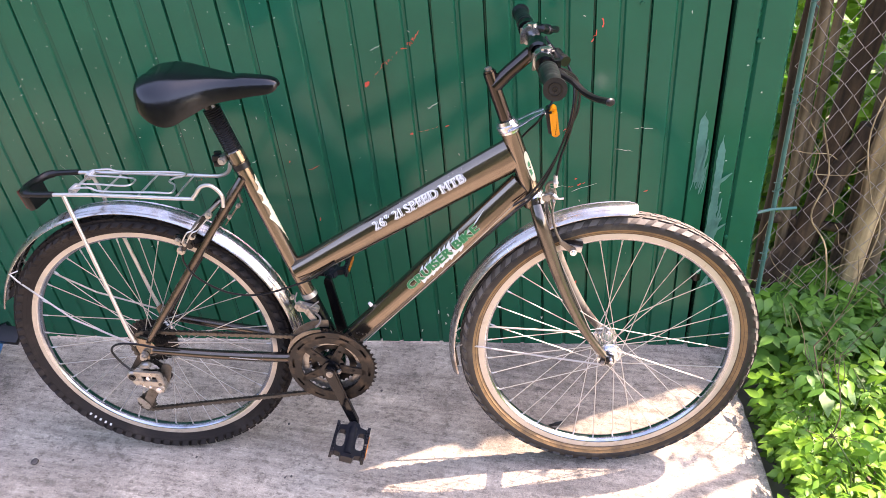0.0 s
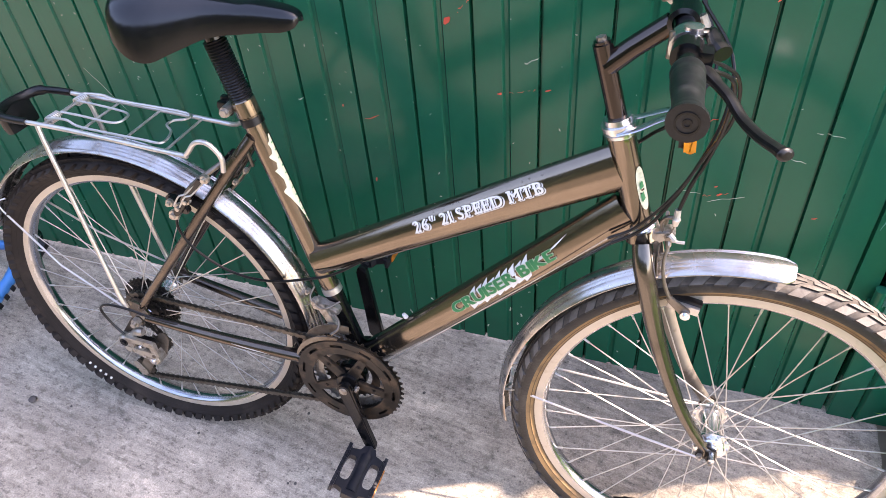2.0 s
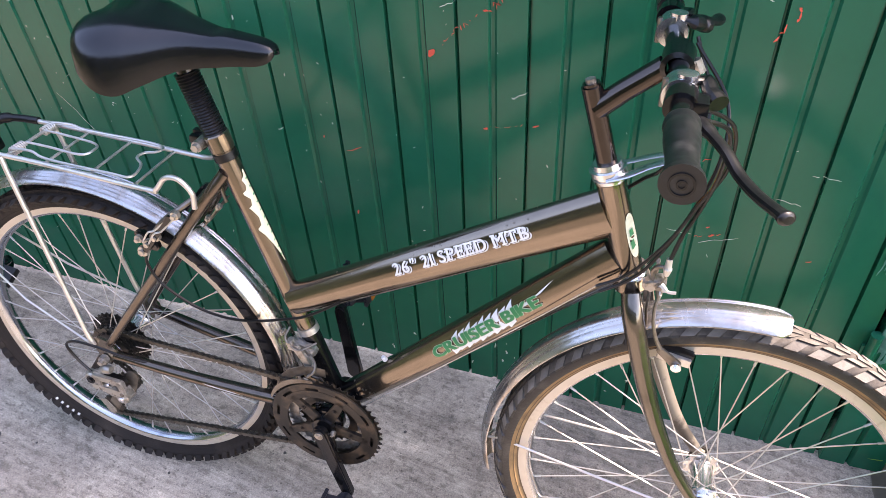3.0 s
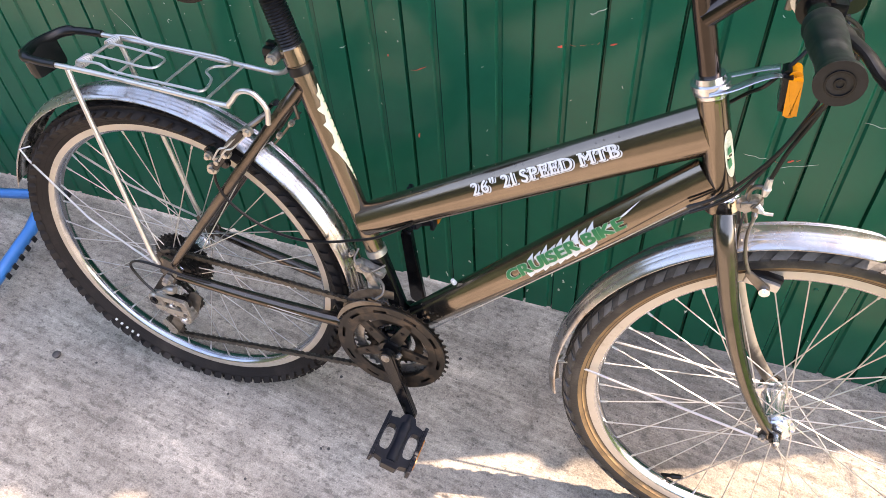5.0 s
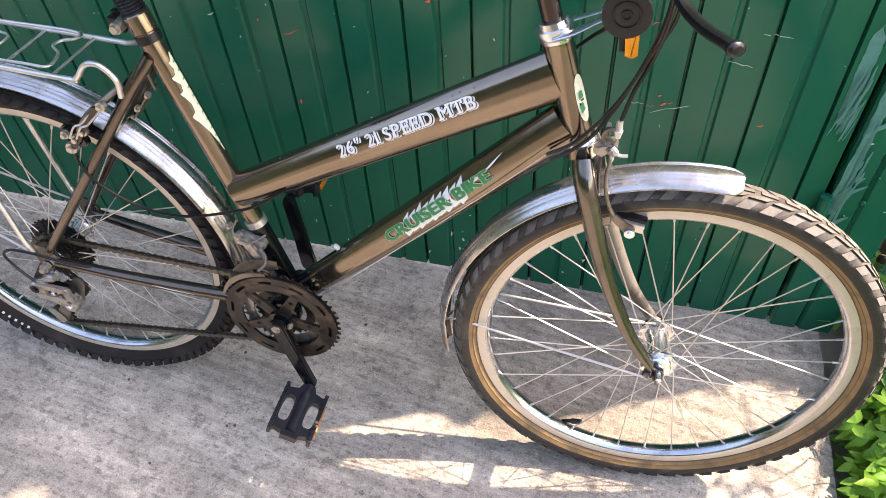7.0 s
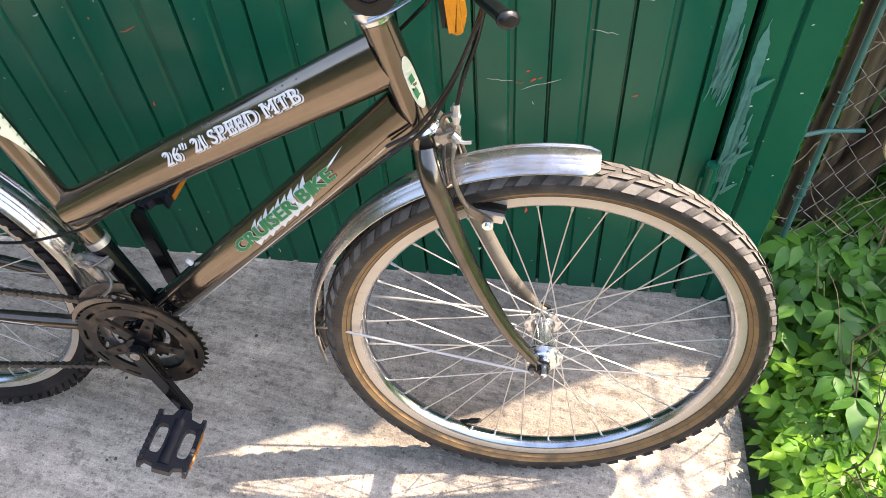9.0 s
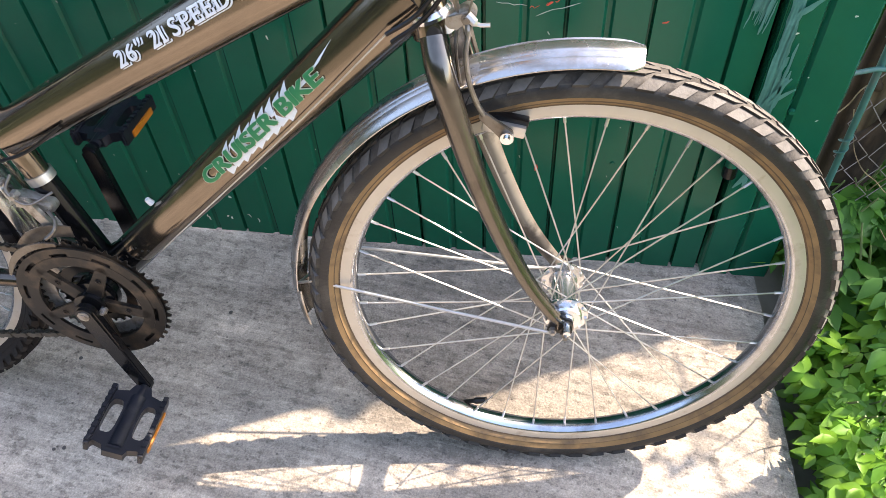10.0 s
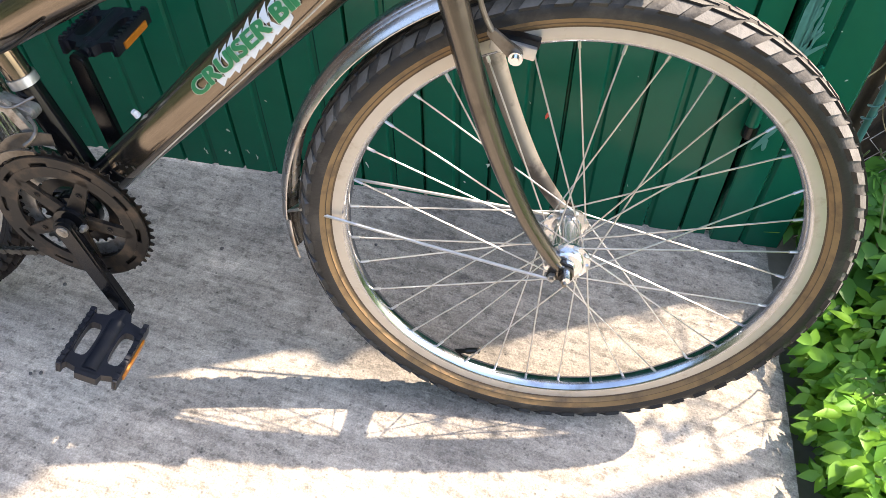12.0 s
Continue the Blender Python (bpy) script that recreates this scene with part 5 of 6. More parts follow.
for s, y0, y1 in ((-1, -0.180, -0.300), (1, 0.150, 0.236)):
    pts, rr = [], []
    for k in range(25):
        f = k / 24
        pts.append(on_bar(y0 + (y1 - y0) * f) + Vector((0, 0, 0)))
        rr.append(0.0152 + (0.0016 if f < 0.08 else 0.0) + (0.0024 if f > 0.93 else 0.0) + 0.0012 * math.sin(f * 7.0))
    pts = [Vector((a.x, y0 + (y1 - y0) * k / 24, a.z)) for k, a in enumerate(pts)]
    grip = part("grip", tube(pts, rr, 22), M["grip"], handlebar, "worn black rubber grip", smooth=50)
    if s < 0:
        bm = bmesh.new()
        e = pts[-1]
        for rad in (0.010, 0.0035):
            lathe(bm, [(rad - 0.0008, -0.0012), (rad + 0.0008, -0.0012), (rad + 0.0008, 0.001), (rad - 0.0008, 0.001)], 28, e, closed=True)
        part("end_ring", bm, M["black_metal"], handlebar)
    c = on_bar(s * 0.128)
    bm = tube([c + Vector((0, -0.012, 0)), c + Vector((0, 0.012, 0))], 0.0170, 18)
    box(bm, (c.x + 0.014, c.y, c.z - 0.002), (0.024, 0.026, 0.022), bevel=0.004)
    part("lever_perch", bm, M["black_metal"], handlebar)
    if s < 0:
        lv = [(c.x + 0.014, c.y - 0.004, c.z - 0.008), (0.490, -0.152, 0.995), (0.506, -0.180, 0.992), (0.520, -0.206, 0.984), (0.535, -0.236, 0.984), (0.550, -0.268, 0.990), (0.555, -0.277, 0.991)]
    else:
        lv = [(c.x + 0.020, c.y, c.z - 0.004), (0.475, 0.150, 0.996), (0.490, 0.180, 0.986), (0.498, 0.215, 0.980)]
    sp = spline(lv, 5)
    part("brake_lever", tube(sp, [0.0088] * 6 + [0.0070] * (len(sp) - 12) + [0.0074, 0.0082, 0.0090, 0.0090, 0.0082, 0.0052], 12, flat=0.75), M["black_plastic"], handlebar, "black brake lever")
    c = on_bar(s * 0.092)
    bm = tube([c + Vector((0, -0.014, 0)), c + Vector((0, 0.014, 0))], [0.0185, 0.0185], 20)
    rod(bm, c + Vector((0.004, -0.004, 0.014)), c + Vector((0.004, -0.004, 0.022)), 0.0105, 16)
    shifter = part("shifter", bm, M["hub_alloy"], handlebar, "scuffed alloy thumb shifter with black lever")
    bm = tube(spline([(c.x + 0.006, c.y - 0.004, c.z + 0.014), (c.x + 0.022, c.y - s * 0.004, c.z + 0.012), (c.x + 0.030, c.y + s * 0.012, c.z + 0.006), (c.x + 0.037, c.y + s * 0.022, c.z + 0.002)], 4), [0.006] * 4 + [0.0100] * 5 + [0.0120] * 4, 12, flat=0.8)
    part("thumb_lever", bm, M["black_plastic"], shifter)
    part("clamp_bolt", tube([(c.x - 0.016, c.y, c.z - 0.018), (c.x - 0.016, c.y, c.z + 0.012)], 0.0035, 8), M["tarnish"], shifter)
part("clamp_bolt", tube([(0.470, 0.0, 1.004), (0.478, 0.0, 0.990)], 0.006, 8), M["alloy"], handlebar)

# front reflector on its bracket
bm = tube(spline([(0.396, -0.020, 0.848), (0.420, -0.018, 0.858), (0.445, -0.012, 0.872), (0.466, -0.010, 0.880), (0.470, -0.010, 0.868), (0.474, -0.010, 0.846)], 4), 0.0080, 8, flat=0.28)
bracket = part("reflector_bracket", bm, M["hub_alloy"], bike)
bm = tube(spline([(0.396, 0.020, 0.848), (0.420, 0.018, 0.858), (0.445, 0.012, 0.872), (0.466, 0.010, 0.880)], 4), 0.0068, 8, flat=0.28)
part("bracket_arm", bm, M["hub_alloy"], bracket)
part("reflector_back", capsule((0.4790, 0.840), 0.0055, (0.4740, 0.881), 0.0055, 0.036, 0.0), M["black_plastic"], bracket)
part("front_reflector", capsule((0.4880, 0.836), 0.0075, (0.4825, 0.880), 0.0075, 0.040, 0.0), M["orange"], bracket, "bright amber reflector")
part("frame_boss", tube([(0.084, -0.004, 0.428), (0.080, -0.006, 0.436)], [0.0045, 0.0035], 8), M["white_print"], down_tube)


# lettering wrapped on the tubes
def serifs(ch, w):
    """The serif bars of a capital of width w, as (x0, y0, x1, y1)."""
    t, top = 0.065, 0.70
    left = [(-0.08, 0.0, 0.17, t), (-0.08, top - t, 0.17, top)]
    if ch in "BDR":
        return left
    if ch == "P":
        return [(-0.08, 0.0, 0.24, t), left[1]]
    if ch == "E":
        return left + [(w - 0.05, 0.48, w + 0.02, top), (w - 0.05, 0.0, w + 0.02, 0.22), (w - 0.10, 0.26, w - 0.04, 0.46)]
    if ch == "M":
        return left + [(w - 0.17, 0.0, w + 0.08, t), (w - 0.17, top - t, w + 0.08, top)]
    if ch == "T":
        return [(w / 2 - 0.16, 0.0, w / 2 + 0.16, t), (-0.02, 0.48, 0.05, top), (w - 0.05, 0.48, w + 0.02, top)]
    if ch == "1":
        return [(-0.04, 0.0, w + 0.10, t)]
    return []


def letter_row(body, serif):
    """A row of flat letters from x = 0, with serif bars where asked."""
    bm = bmesh.new()
    x = 0.0
    for ch in body:
        if ch == " ":
            x += 0.26
            continue
        cu = bpy.data.curves.new("letters", "FONT")
        cu.body, cu.size = ch, 1.0
        tmp = bpy.data.objects.new("letters", cu)
        scene.collection.objects.link(tmp)
        bpy.context.view_layer.update()
        me = bpy.data.meshes.new_from_object(tmp.evaluated_get(bpy.context.evaluated_depsgraph_get()))
        bpy.data.objects.remove(tmp)
        have = set(bm.verts)
        bm.from_mesh(me)
        bpy.data.meshes.remove(me)
        fresh = [v for v in bm.verts if v not in have]
        x0, w = min(v.co.x for v in fresh), max(v.co.x for v in fresh) - min(v.co.x for v in fresh)
        for v in fresh:
            v.co.x += x - x0
        for a, b, c, d in (serifs(ch, w) if serif else ()):
            bm.faces.new([bm.verts.new((x + p, q, 0.0)) for p, q in ((a, b), (c, b), (c, d), (a, d))])
        x += w + (0.16 if serif else 0.11)
    return bm


def wrapped_text(name, body, a, b, radius, height, start, width, phi0, mat, parent, bold=0.0, shift=0.0, serif=False, slide=0.0, raise_by=0.0):
    """Letters on a tube from a to b: start along it, the width they fill, phi0 the angle of their foot above the side facing out."""
    bm = letter_row(body, serif)
    bmesh.ops.triangulate(bm, faces=list(bm.faces))
    for _ in range(3):
        bmesh.ops.subdivide_edges(bm, edges=[e for e in bm.edges if e.calc_length() > 0.16], cuts=1)
        bmesh.ops.triangulate(bm, faces=list(bm.faces))
    xs = [v.co.x for v in bm.verts]
    x0, wx, hy = min(xs), max(xs) - min(xs), 0.70
    one = bm.copy()
    me = bpy.data.meshes.new("letters")
    one.to_mesh(me)
    one.free()
    layers = {v: 0 for v in bm.verts}
    for k, (bx, by) in enumerate(((1, 0.4), (-1, -0.4), (0.6, -0.6), (-0.6, 0.6)), 1):
        have = set(bm.verts)
        bm.from_mesh(me)
        for v in bm.verts:
            if v not in have:
                v.co.x += bold * bx
                v.co.y += bold * by
                layers[v] = k
    bpy.data.meshes.remove(me)
    a, b = Vector(a), Vector(b)
    d = (b - a).normalized()
    side = Vector((0, -1, 0))
    up = side.cross(d) * -1
    if up.z < 0:
        up = -up
    for v in bm.verts:
        u = start + slide + (v.co.x - x0) / wx * width
        wide, high = radius(u) if callable(radius) else (radius, radius)
        lift = 0.0007 + raise_by + 0.00008 * layers[v]
        phi = phi0 + (v.co.y / hy * height + shift) / high
        v.co = a + d * u + side * (math.cos(phi) * (wide + lift)) + up * (math.sin(phi) * (high + lift))
    bmesh.ops.recalc_face_normals(bm, faces=list(bm.faces))
    return part(name, bm, M[mat], parent, smooth=0)


def wrapped_shape(name, polys, a, b, radius, mat, parent, lift=0.0004, smooth_curve=True):
    """Thin patches on a tube; each outline is (along, angle)."""
    a, b = Vector(a), Vector(b)
    d = (b - a).normalized()
    side = Vector((0, -1, 0))
    up = side.cross(d) * -1
    if up.z < 0:
        up = -up
    bm = bmesh.new()
    for poly in polys:
        vs = []
        for u, p in poly:
            wide, high = radius(u) if callable(radius) else (radius, radius)
            vs.append(bm.verts.new(a + d * u + side * (math.cos(p) * (wide + lift)) + up * (math.sin(p) * (high + lift))))
        bm.faces.new(vs)
    bmesh.ops.remove_doubles(bm, verts=list(bm.verts), dist=1e-6)
    bmesh.ops.triangulate(bm, faces=list(bm.faces))
    if smooth_curve:
        bmesh.ops.subdivide_edges(bm, edges=list(bm.edges), cuts=5)
        for v in bm.verts:
            q = v.co - a
            u = q.dot(d)
            wide, high = radius(u) if callable(radius) else (radius, radius)
            p = math.atan2(q.dot(up) / high, q.dot(side) / wide)
            v.co = a + d * u + side * (math.cos(p) * (wide + lift)) + up * (math.sin(p) * (high + lift))
    bmesh.ops.recalc_face_normals(bm, faces=list(bm.faces))
    return part(name, bm, M[mat], parent, smooth=0)


def along(a, b, x):
    a, b = Vector(a), Vector(b)
    return (b - a).length * (x - a.x) / (b.x - a.x)


def top_radius(u):
    """The top tube's half width and half height along its length."""
    return 0.0275 - 0.0075 * u / 0.546, 0.0275 + 0.0085 * u / 0.546


def down_radius(u):
    """The down tube's half width and half height along its length."""
    return tuple(float(np.interp(u, (0.0, 0.159, 0.340, 0.588), h)) for h in (DOWN_W, DOWN_H))


# white letters with a white shadow line set off below them
for mat, bold, slide, shift, up_by in (("white_print", 0.046, 0.0022, -0.0016, 0.0), ("bronze", 0.034, 0.0009, -0.0006, 0.0006), ("white_print", 0.020, 0.0, 0.0, 0.0012)):
    wrapped_text("lettering", '26" 21 SPEED MTB', TT0, TT1, top_radius, 0.0178, along(TT0, TT1, 0.120), 0.222, 0.18, mat, top_tube, bold, shift, True, slide, up_by)
s0 = along(DT0, DT1, 0.183)
slash = []
for k in range(9):
    u = s0 + 0.034 + 0.0142 * k
    tip = 0.90 - 0.12 * (k % 2) + 0.04 * (k % 3)
    slash.append([(u - 0.002, -0.34 + 0.10 * (k % 2)), (u + 0.0130, -0.16), (u + 0.0215, 0.62), (u + 0.0255, tip), (u + 0.0105, 0.66), (u - 0.002, 0.0)])
slash.append([(s0 + 0.148, 0.28), (s0 + 0.205, 0.34), (s0 + 0.203, 0.48), (s0 + 0.146, 0.42)])
slash.append([(s0 + 0.200, 0.42), (s0 + 0.222, 0.52), (s0 + 0.250, 0.80), (s0 + 0.222, 0.62)])
for k, poly in enumerate(slash):
    wrapped_shape("white_slash", [poly], DT0, DT1, down_radius, "white_print", down_tube, 0.0003 + 0.0002 * (k % 3))
wrapped_text("lettering", "CRUISER BIKE", DT0, DT1, down_radius, 0.0168, s0, 0.212, 0.02, "cream_print", down_tube, 0.085, raise_by=0.0006)
wrapped_text("lettering", "CRUISER BIKE", DT0, DT1, down_radius, 0.0168, s0, 0.212, 0.02, "green_print", down_tube, 0.050, raise_by=0.0013)
# torn pale decal with green edge down the seat tube
sl = (Vector(ST_TOP) - Vector(BB)).length / (ST_TOP[2] - BB[2])
u0 = (0.592 - BB[2]) * sl
torn = [(0.0, 1.60), (0.10, 1.44), (0.22, 1.18), (0.34, 0.82), (0.40, 0.52), (0.42, 0.50), (0.45, 0.92), (0.53, 1.00), (0.60, 0.78), (0.645, 0.56), (0.66, 0.90), (0.72, 1.04),
        (0.78, 0.66), (0.80, 0.62), (0.815, 1.00), (0.86, 1.16), (0.92, 1.02), (0.94, 1.30), (1.0, 1.52)]
for (a0, p0), (a1, p1) in zip(torn, torn[1:]):
    strips = []
    for k in range(7):
        f, g = k / 7, (k + 1) / 7
        strips.append([(u0 + 0.166 * a0, 1.66 + (p0 - 1.66) * f), (u0 + 0.166 * a1, 1.66 + (p1 - 1.66) * f), (u0 + 0.166 * a1, 1.66 + (p1 - 1.66) * g), (u0 + 0.166 * a0, 1.66 + (p0 - 1.66) * g)])
    wrapped_shape("torn_decal", strips, (BB[0], 0, BB[2]), ST_TOP, 0.0160, "cream_print", seat_tube, 0.0008, False)
for k in range(11):                                   # what is left of the green letters
    u = u0 + 0.012 + 0.0138 * k
    wrapped_shape("decal_letter", [[(u, 1.42 + 0.08 * (k % 2)), (u + 0.0022, 1.40), (u + 0.0040, 1.64), (u + 0.0012, 1.66)]], (BB[0], 0, BB[2]), ST_TOP, 0.0160, "green_print", seat_tube, 0.0013)
hb = along((HT_LOW[2], 0, 0), (HT_TOP[2], 0, 0), 0.736)
badge = []
for k in range(20):
    t = 2 * math.pi * k / 20
    badge.append((hb + 0.030 + 0.034 * math.copysign(abs(math.cos(t)) ** 0.7, math.cos(t)), 0.95 + 0.42 * math.sin(t)))
wrapped_shape("head_badge", [badge], HT_LOW, HT_TOP, 0.0192, "cream_print", head_tube, 0.0006)
wrapped_shape("badge_mark", [[(hb + 0.010, 0.72), (hb + 0.022, 0.68), (hb + 0.026, 0.95), (hb + 0.014, 1.02)], [(hb + 0.030, 0.70), (hb + 0.040, 0.76), (hb + 0.042, 1.02), (hb + 0.032, 1.08)]], HT_LOW, HT_TOP, 0.0192, "green_print", head_tube, 0.0011)
rnd = random.Random(9)
for k in range(12):
    u, p, w = 0.010 + 0.075 * rnd.random(), rnd.uniform(-0.5, 1.3), rnd.uniform(0.0015, 0.004)
    wrapped_shape("paint_chip", [[(u, p), (u + w, p - 0.04), (u + 1.6 * w, p + 0.05), (u + 0.7 * w, p + 0.13)]], DT0, DT1, down_radius, "tarnish", down_tube, 0.0006)
for k in range(14):
    u, p, w = 0.06 + 0.40 * rnd.random(), rnd.uniform(0.9, 1.6), rnd.uniform(0.001, 0.0028)
    wrapped_shape("paint_chip", [[(u, p), (u + w, p - 0.03), (u + 1.5 * w, p + 0.04), (u + 0.7 * w, p + 0.09)]], TT0, TT1, top_radius, "tarnish", top_tube, 0.0006)
# bars in place of the maker's mark on the rear tyre
bm = bmesh.new()
for k in range(5):
    t = radians(224 + 2.6 * k)
    r0, r1 = 0.3020, 0.3090
    vs = []
    for r, dt in ((r0, -0.008), (r0, 0.008), (r1, 0.008), (r1, -0.008)):
        vs.append(bm.verts.new((r * math.cos(t + dt), -0.0262 if r < 0.305 else -0.0270, r * math.sin(t + dt))))
    bm.faces.new(vs)
bm.normal_update()
bmesh.ops.solidify(bm, geom=list(bm.faces), thickness=0.001)
part("tyre_mark", bm, M["white_print"], rear_wheel)


# ---- marks on the gate ----
def gate_y(x):
    """The depth of the ribbed sheet at x."""
    u = (x - RIB_AT) % RIB
    return WALL_Y + (0.004 if 0.027 < u < 0.032 or 0.083 < u < 0.094 else 0.0)


def stroke(bm, pts, w, surface=gate_y, lift=0.0022):
    """A thin flat paint stroke over the sheet."""
    prev = None
    for i, (x, z) in enumerate(pts):
        a = pts[min(i + 1, len(pts) - 1)]
        b = pts[max(i - 1, 0)]
        dx, dz = a[0] - b[0], a[1] - b[1]
        n = math.hypot(dx, dz) or 1
        ww = w * (0.35 if i in (0, len(pts) - 1) else random.uniform(0.7, 1.2))
        ox, oz = -dz / n * ww, dx / n * ww
        pair = [bm.verts.new((x + ox, surface(x + ox) - lift, z + oz)), bm.verts.new((x - ox, surface(x - ox) - lift, z - oz))]
        if prev:
            bm.faces.new((prev[0], prev[1], pair[1], pair[0]))
        prev = pair


def wiggle(a, b, n, amp):
    return [(a[0] + (b[0] - a[0]) * k / n + random.uniform(-amp, amp), a[1] + (b[1] - a[1]) * k / n + random.uniform(-amp, amp)) for k in range(n + 1)]


random.seed(11)
red = bmesh.new()
for a, b, n, amp, w in (((-0.121, 0.792), (-0.112, 0.806), 2, 0.001, 0.006), ((-0.100, 0.815), (-0.072, 0.845), 5, 0.004, 0.0012), ((-0.066, 0.846), (-0.040, 0.872), 5, 0.004, 0.0016),
                        ((-0.030, 0.874), (0.004, 0.900), 6, 0.006, 0.0018), ((-0.010, 0.885), (0.012, 0.915), 5, 0.005, 0.0012), ((-0.030, 0.664), (-0.018, 0.668), 2, 0.001, 0.0035),
                        ((-0.012, 0.668), (0.050, 0.684), 7, 0.003, 0.0007), ((0.056, 0.680), (0.066, 0.684), 2, 0.001, 0.0025), ((-0.298, 0.420), (-0.296, 0.432), 2, 0.0005, 0.0028),
                        ((0.405, 0.885), (0.430, 0.935), 6, 0.005, 0.0022), ((0.395, 0.870), (0.402, 0.878), 2, 0.001, 0.002), ((0.372, 0.186), (0.374, 0.200), 2, 0.0005, 0.003),
                        ((0.350, 0.497), (0.392, 0.510), 5, 0.003, 0.0009), ((0.374, 0.502), (0.382, 0.508), 2, 0.001, 0.003), ((0.536, 0.478), (0.546, 0.482), 2, 0.001, 0.0022),
                        ((0.335, 0.655), (0.350, 0.660), 3, 0.001, 0.0012), ((0.365, 0.520), (0.372, 0.524), 2, 0.001, 0.0018), ((-0.345, 0.600), (-0.342, 0.604), 2, 0.001, 0.0022),
                        ((-0.60, 0.56), (-0.57, 0.563), 6, 0.004, 0.0012), ((-0.30, 0.575), (-0.270, 0.588), 3, 0.002, 0.001)):
    line = wiggle(a, b, n * 2, amp)
    if n > 3:
        for p, q in zip(line, line[1:]):
            if random.random() < 0.72:
                stroke(red, wiggle(p, q, 2, 0.0006), w * random.uniform(0.35, 0.9))
    else:
        stroke(red, wiggle(a, b, n, amp), w * 0.8)
tagged(part("red_scratch", red, M["red_mark"], gate, "red scratched marks", smooth=0), kind="stuff")
chips = bmesh.new()
for _ in range(260):
    x = random.uniform(-1.5, 0.67)
    z = random.uniform(0.03, 1.2)
    if random.random() < 0.45:
        x, z = random.uniform(-1.1, -0.3), random.uniform(0.55, 1.15)
    s = random.uniform(0.0005, 0.0013) * (1.6 if random.random() < 0.12 else 1.0)
    t = random.uniform(0, math.pi)
    ln = s * random.uniform(1.0, 7.0)
    stroke(chips, wiggle((x, z), (x + ln * math.cos(t), z + ln * math.sin(t)), 3, s * 0.5), s * 0.6)
tagged(part("paint_chips", chips, M["chip"], gate, "small pale chips in the paint", smooth=0), kind="stuff")
hair = bmesh.new()
for a, b in (((0.30, 0.505), (0.345, 0.500)), ((0.50, 0.655), (0.545, 0.652)), ((0.36, 0.485), (0.42, 0.508)), ((-0.10, 0.88), (-0.075, 0.89)), ((0.02, 0.73), (0.045, 0.745)), ((0.46, 0.60), (0.50, 0.595)), ((-0.95, 0.62), (-0.88, 0.52))):
    stroke(hair, wiggle(a, b, 5, 0.002), 0.0006)
tagged(part("hair_scratch", hair, M["chip"], gate, "fine pale scratches", smooth=0), kind="stuff")


def brushed(x0, x1, z0, z1, count, surface, width):
    """A daub of paint with streaks along its lower and right edges."""
    bm = bmesh.new()
    n = 40
    prev = None
    for k in range(n + 1):
        z = z0 + (z1 - z0) * k / n
        end = min(1.0, 7 * (n - k) / n + 0.10)
        left = x0 + 0.002 * random.random() + (1 - end) * 0.4 * (x1 - x0)
        right = x0 + 0.003 + 0.62 * (x1 - x0) * end * (1 - 0.45 * abs(noise.noise((0, z * 11, 4))) - 0.13 * random.random())
        right = max(right, left + 0.0012)
        row = [bm.verts.new((x, surface(x) - 0.0022, z)) for x in np.linspace(left, right, 6)]
        if prev:
            for a in range(5):
                bm.faces.new((prev[a], prev[a + 1], row[a + 1], row[a]))
        prev = row
    for k in range(count):
        x = random.uniform(x0, x1)
        a = z0 + random.uniform(-0.18, 0.3) * (z1 - z0)
        b = a + random.uniform(0.15, 0.5) * (z1 - z0)
        stroke(bm, wiggle((x - 0.004, a), (x + 0.003, min(b, z1 + 0.02)), 6, 0.0008), width * random.uniform(0.4, 1.1), surface, 0.0026 + 0.00015 * k)
    return bm


tagged(part("brush_mark", brushed(0.650, 0.682, 0.500, 0.690, 34, gate_y, 0.0018), M["pale_green"], gate, "pale dry brush marks", smooth=0), kind="stuff")
flat_y = lambda x: WALL_Y - 0.0065
bm = brushed(0.699, 0.727, 0.30, 0.63, 22, flat_y, 0.0022)
for k in range(7):
    z = random.uniform(0.0, 0.5)
    stroke(bm, wiggle((random.uniform(0.70, 0.72), z), (random.uniform(0.71, 0.745), z + random.uniform(0.02, 0.06)), 4, 0.001), 0.004, flat_y, 0.0040 + 0.0002 * k)
tagged(part("brush_mark", bm, M["pale_green"], strip, "pale dry brush marks", smooth=0), kind="stuff")
bm = bmesh.new()
for x, z in ((0.76, 0.86), (0.775, 0.735), (0.735, 0.80), (0.765, 0.62), (0.72, 0.56), (0.785, 0.50), (0.755, 0.40), (0.79, 0.32), (0.73, 0.30), (0.715, 0.47), (0.748, 0.18)):
    stroke(bm, wiggle((x, z), (x + random.uniform(0.002, 0.008), z + random.uniform(-0.002, 0.002)), 3, 0.0006), random.uniform(0.001, 0.0022), flat_y)
tagged(part("paint_chips", bm, M["chip"], strip, smooth=0), kind="stuff")
smudge = bmesh.new()
for k in range(15):
    x, z = random.uniform(-0.35, 0.30), random.uniform(0.015, 0.085)
    stroke(smudge, wiggle((x, z), (x + random.uniform(-0.006, 0.006), z + random.uniform(0.003, 0.016)), 4, 0.002), random.uniform(0.0006, 0.0022), gate_y, 0.0022 + 0.0001 * k)
tagged(part("smudge", smudge, M["chip"], gate, "pale splashes along the foot", smooth=0), kind="stuff")
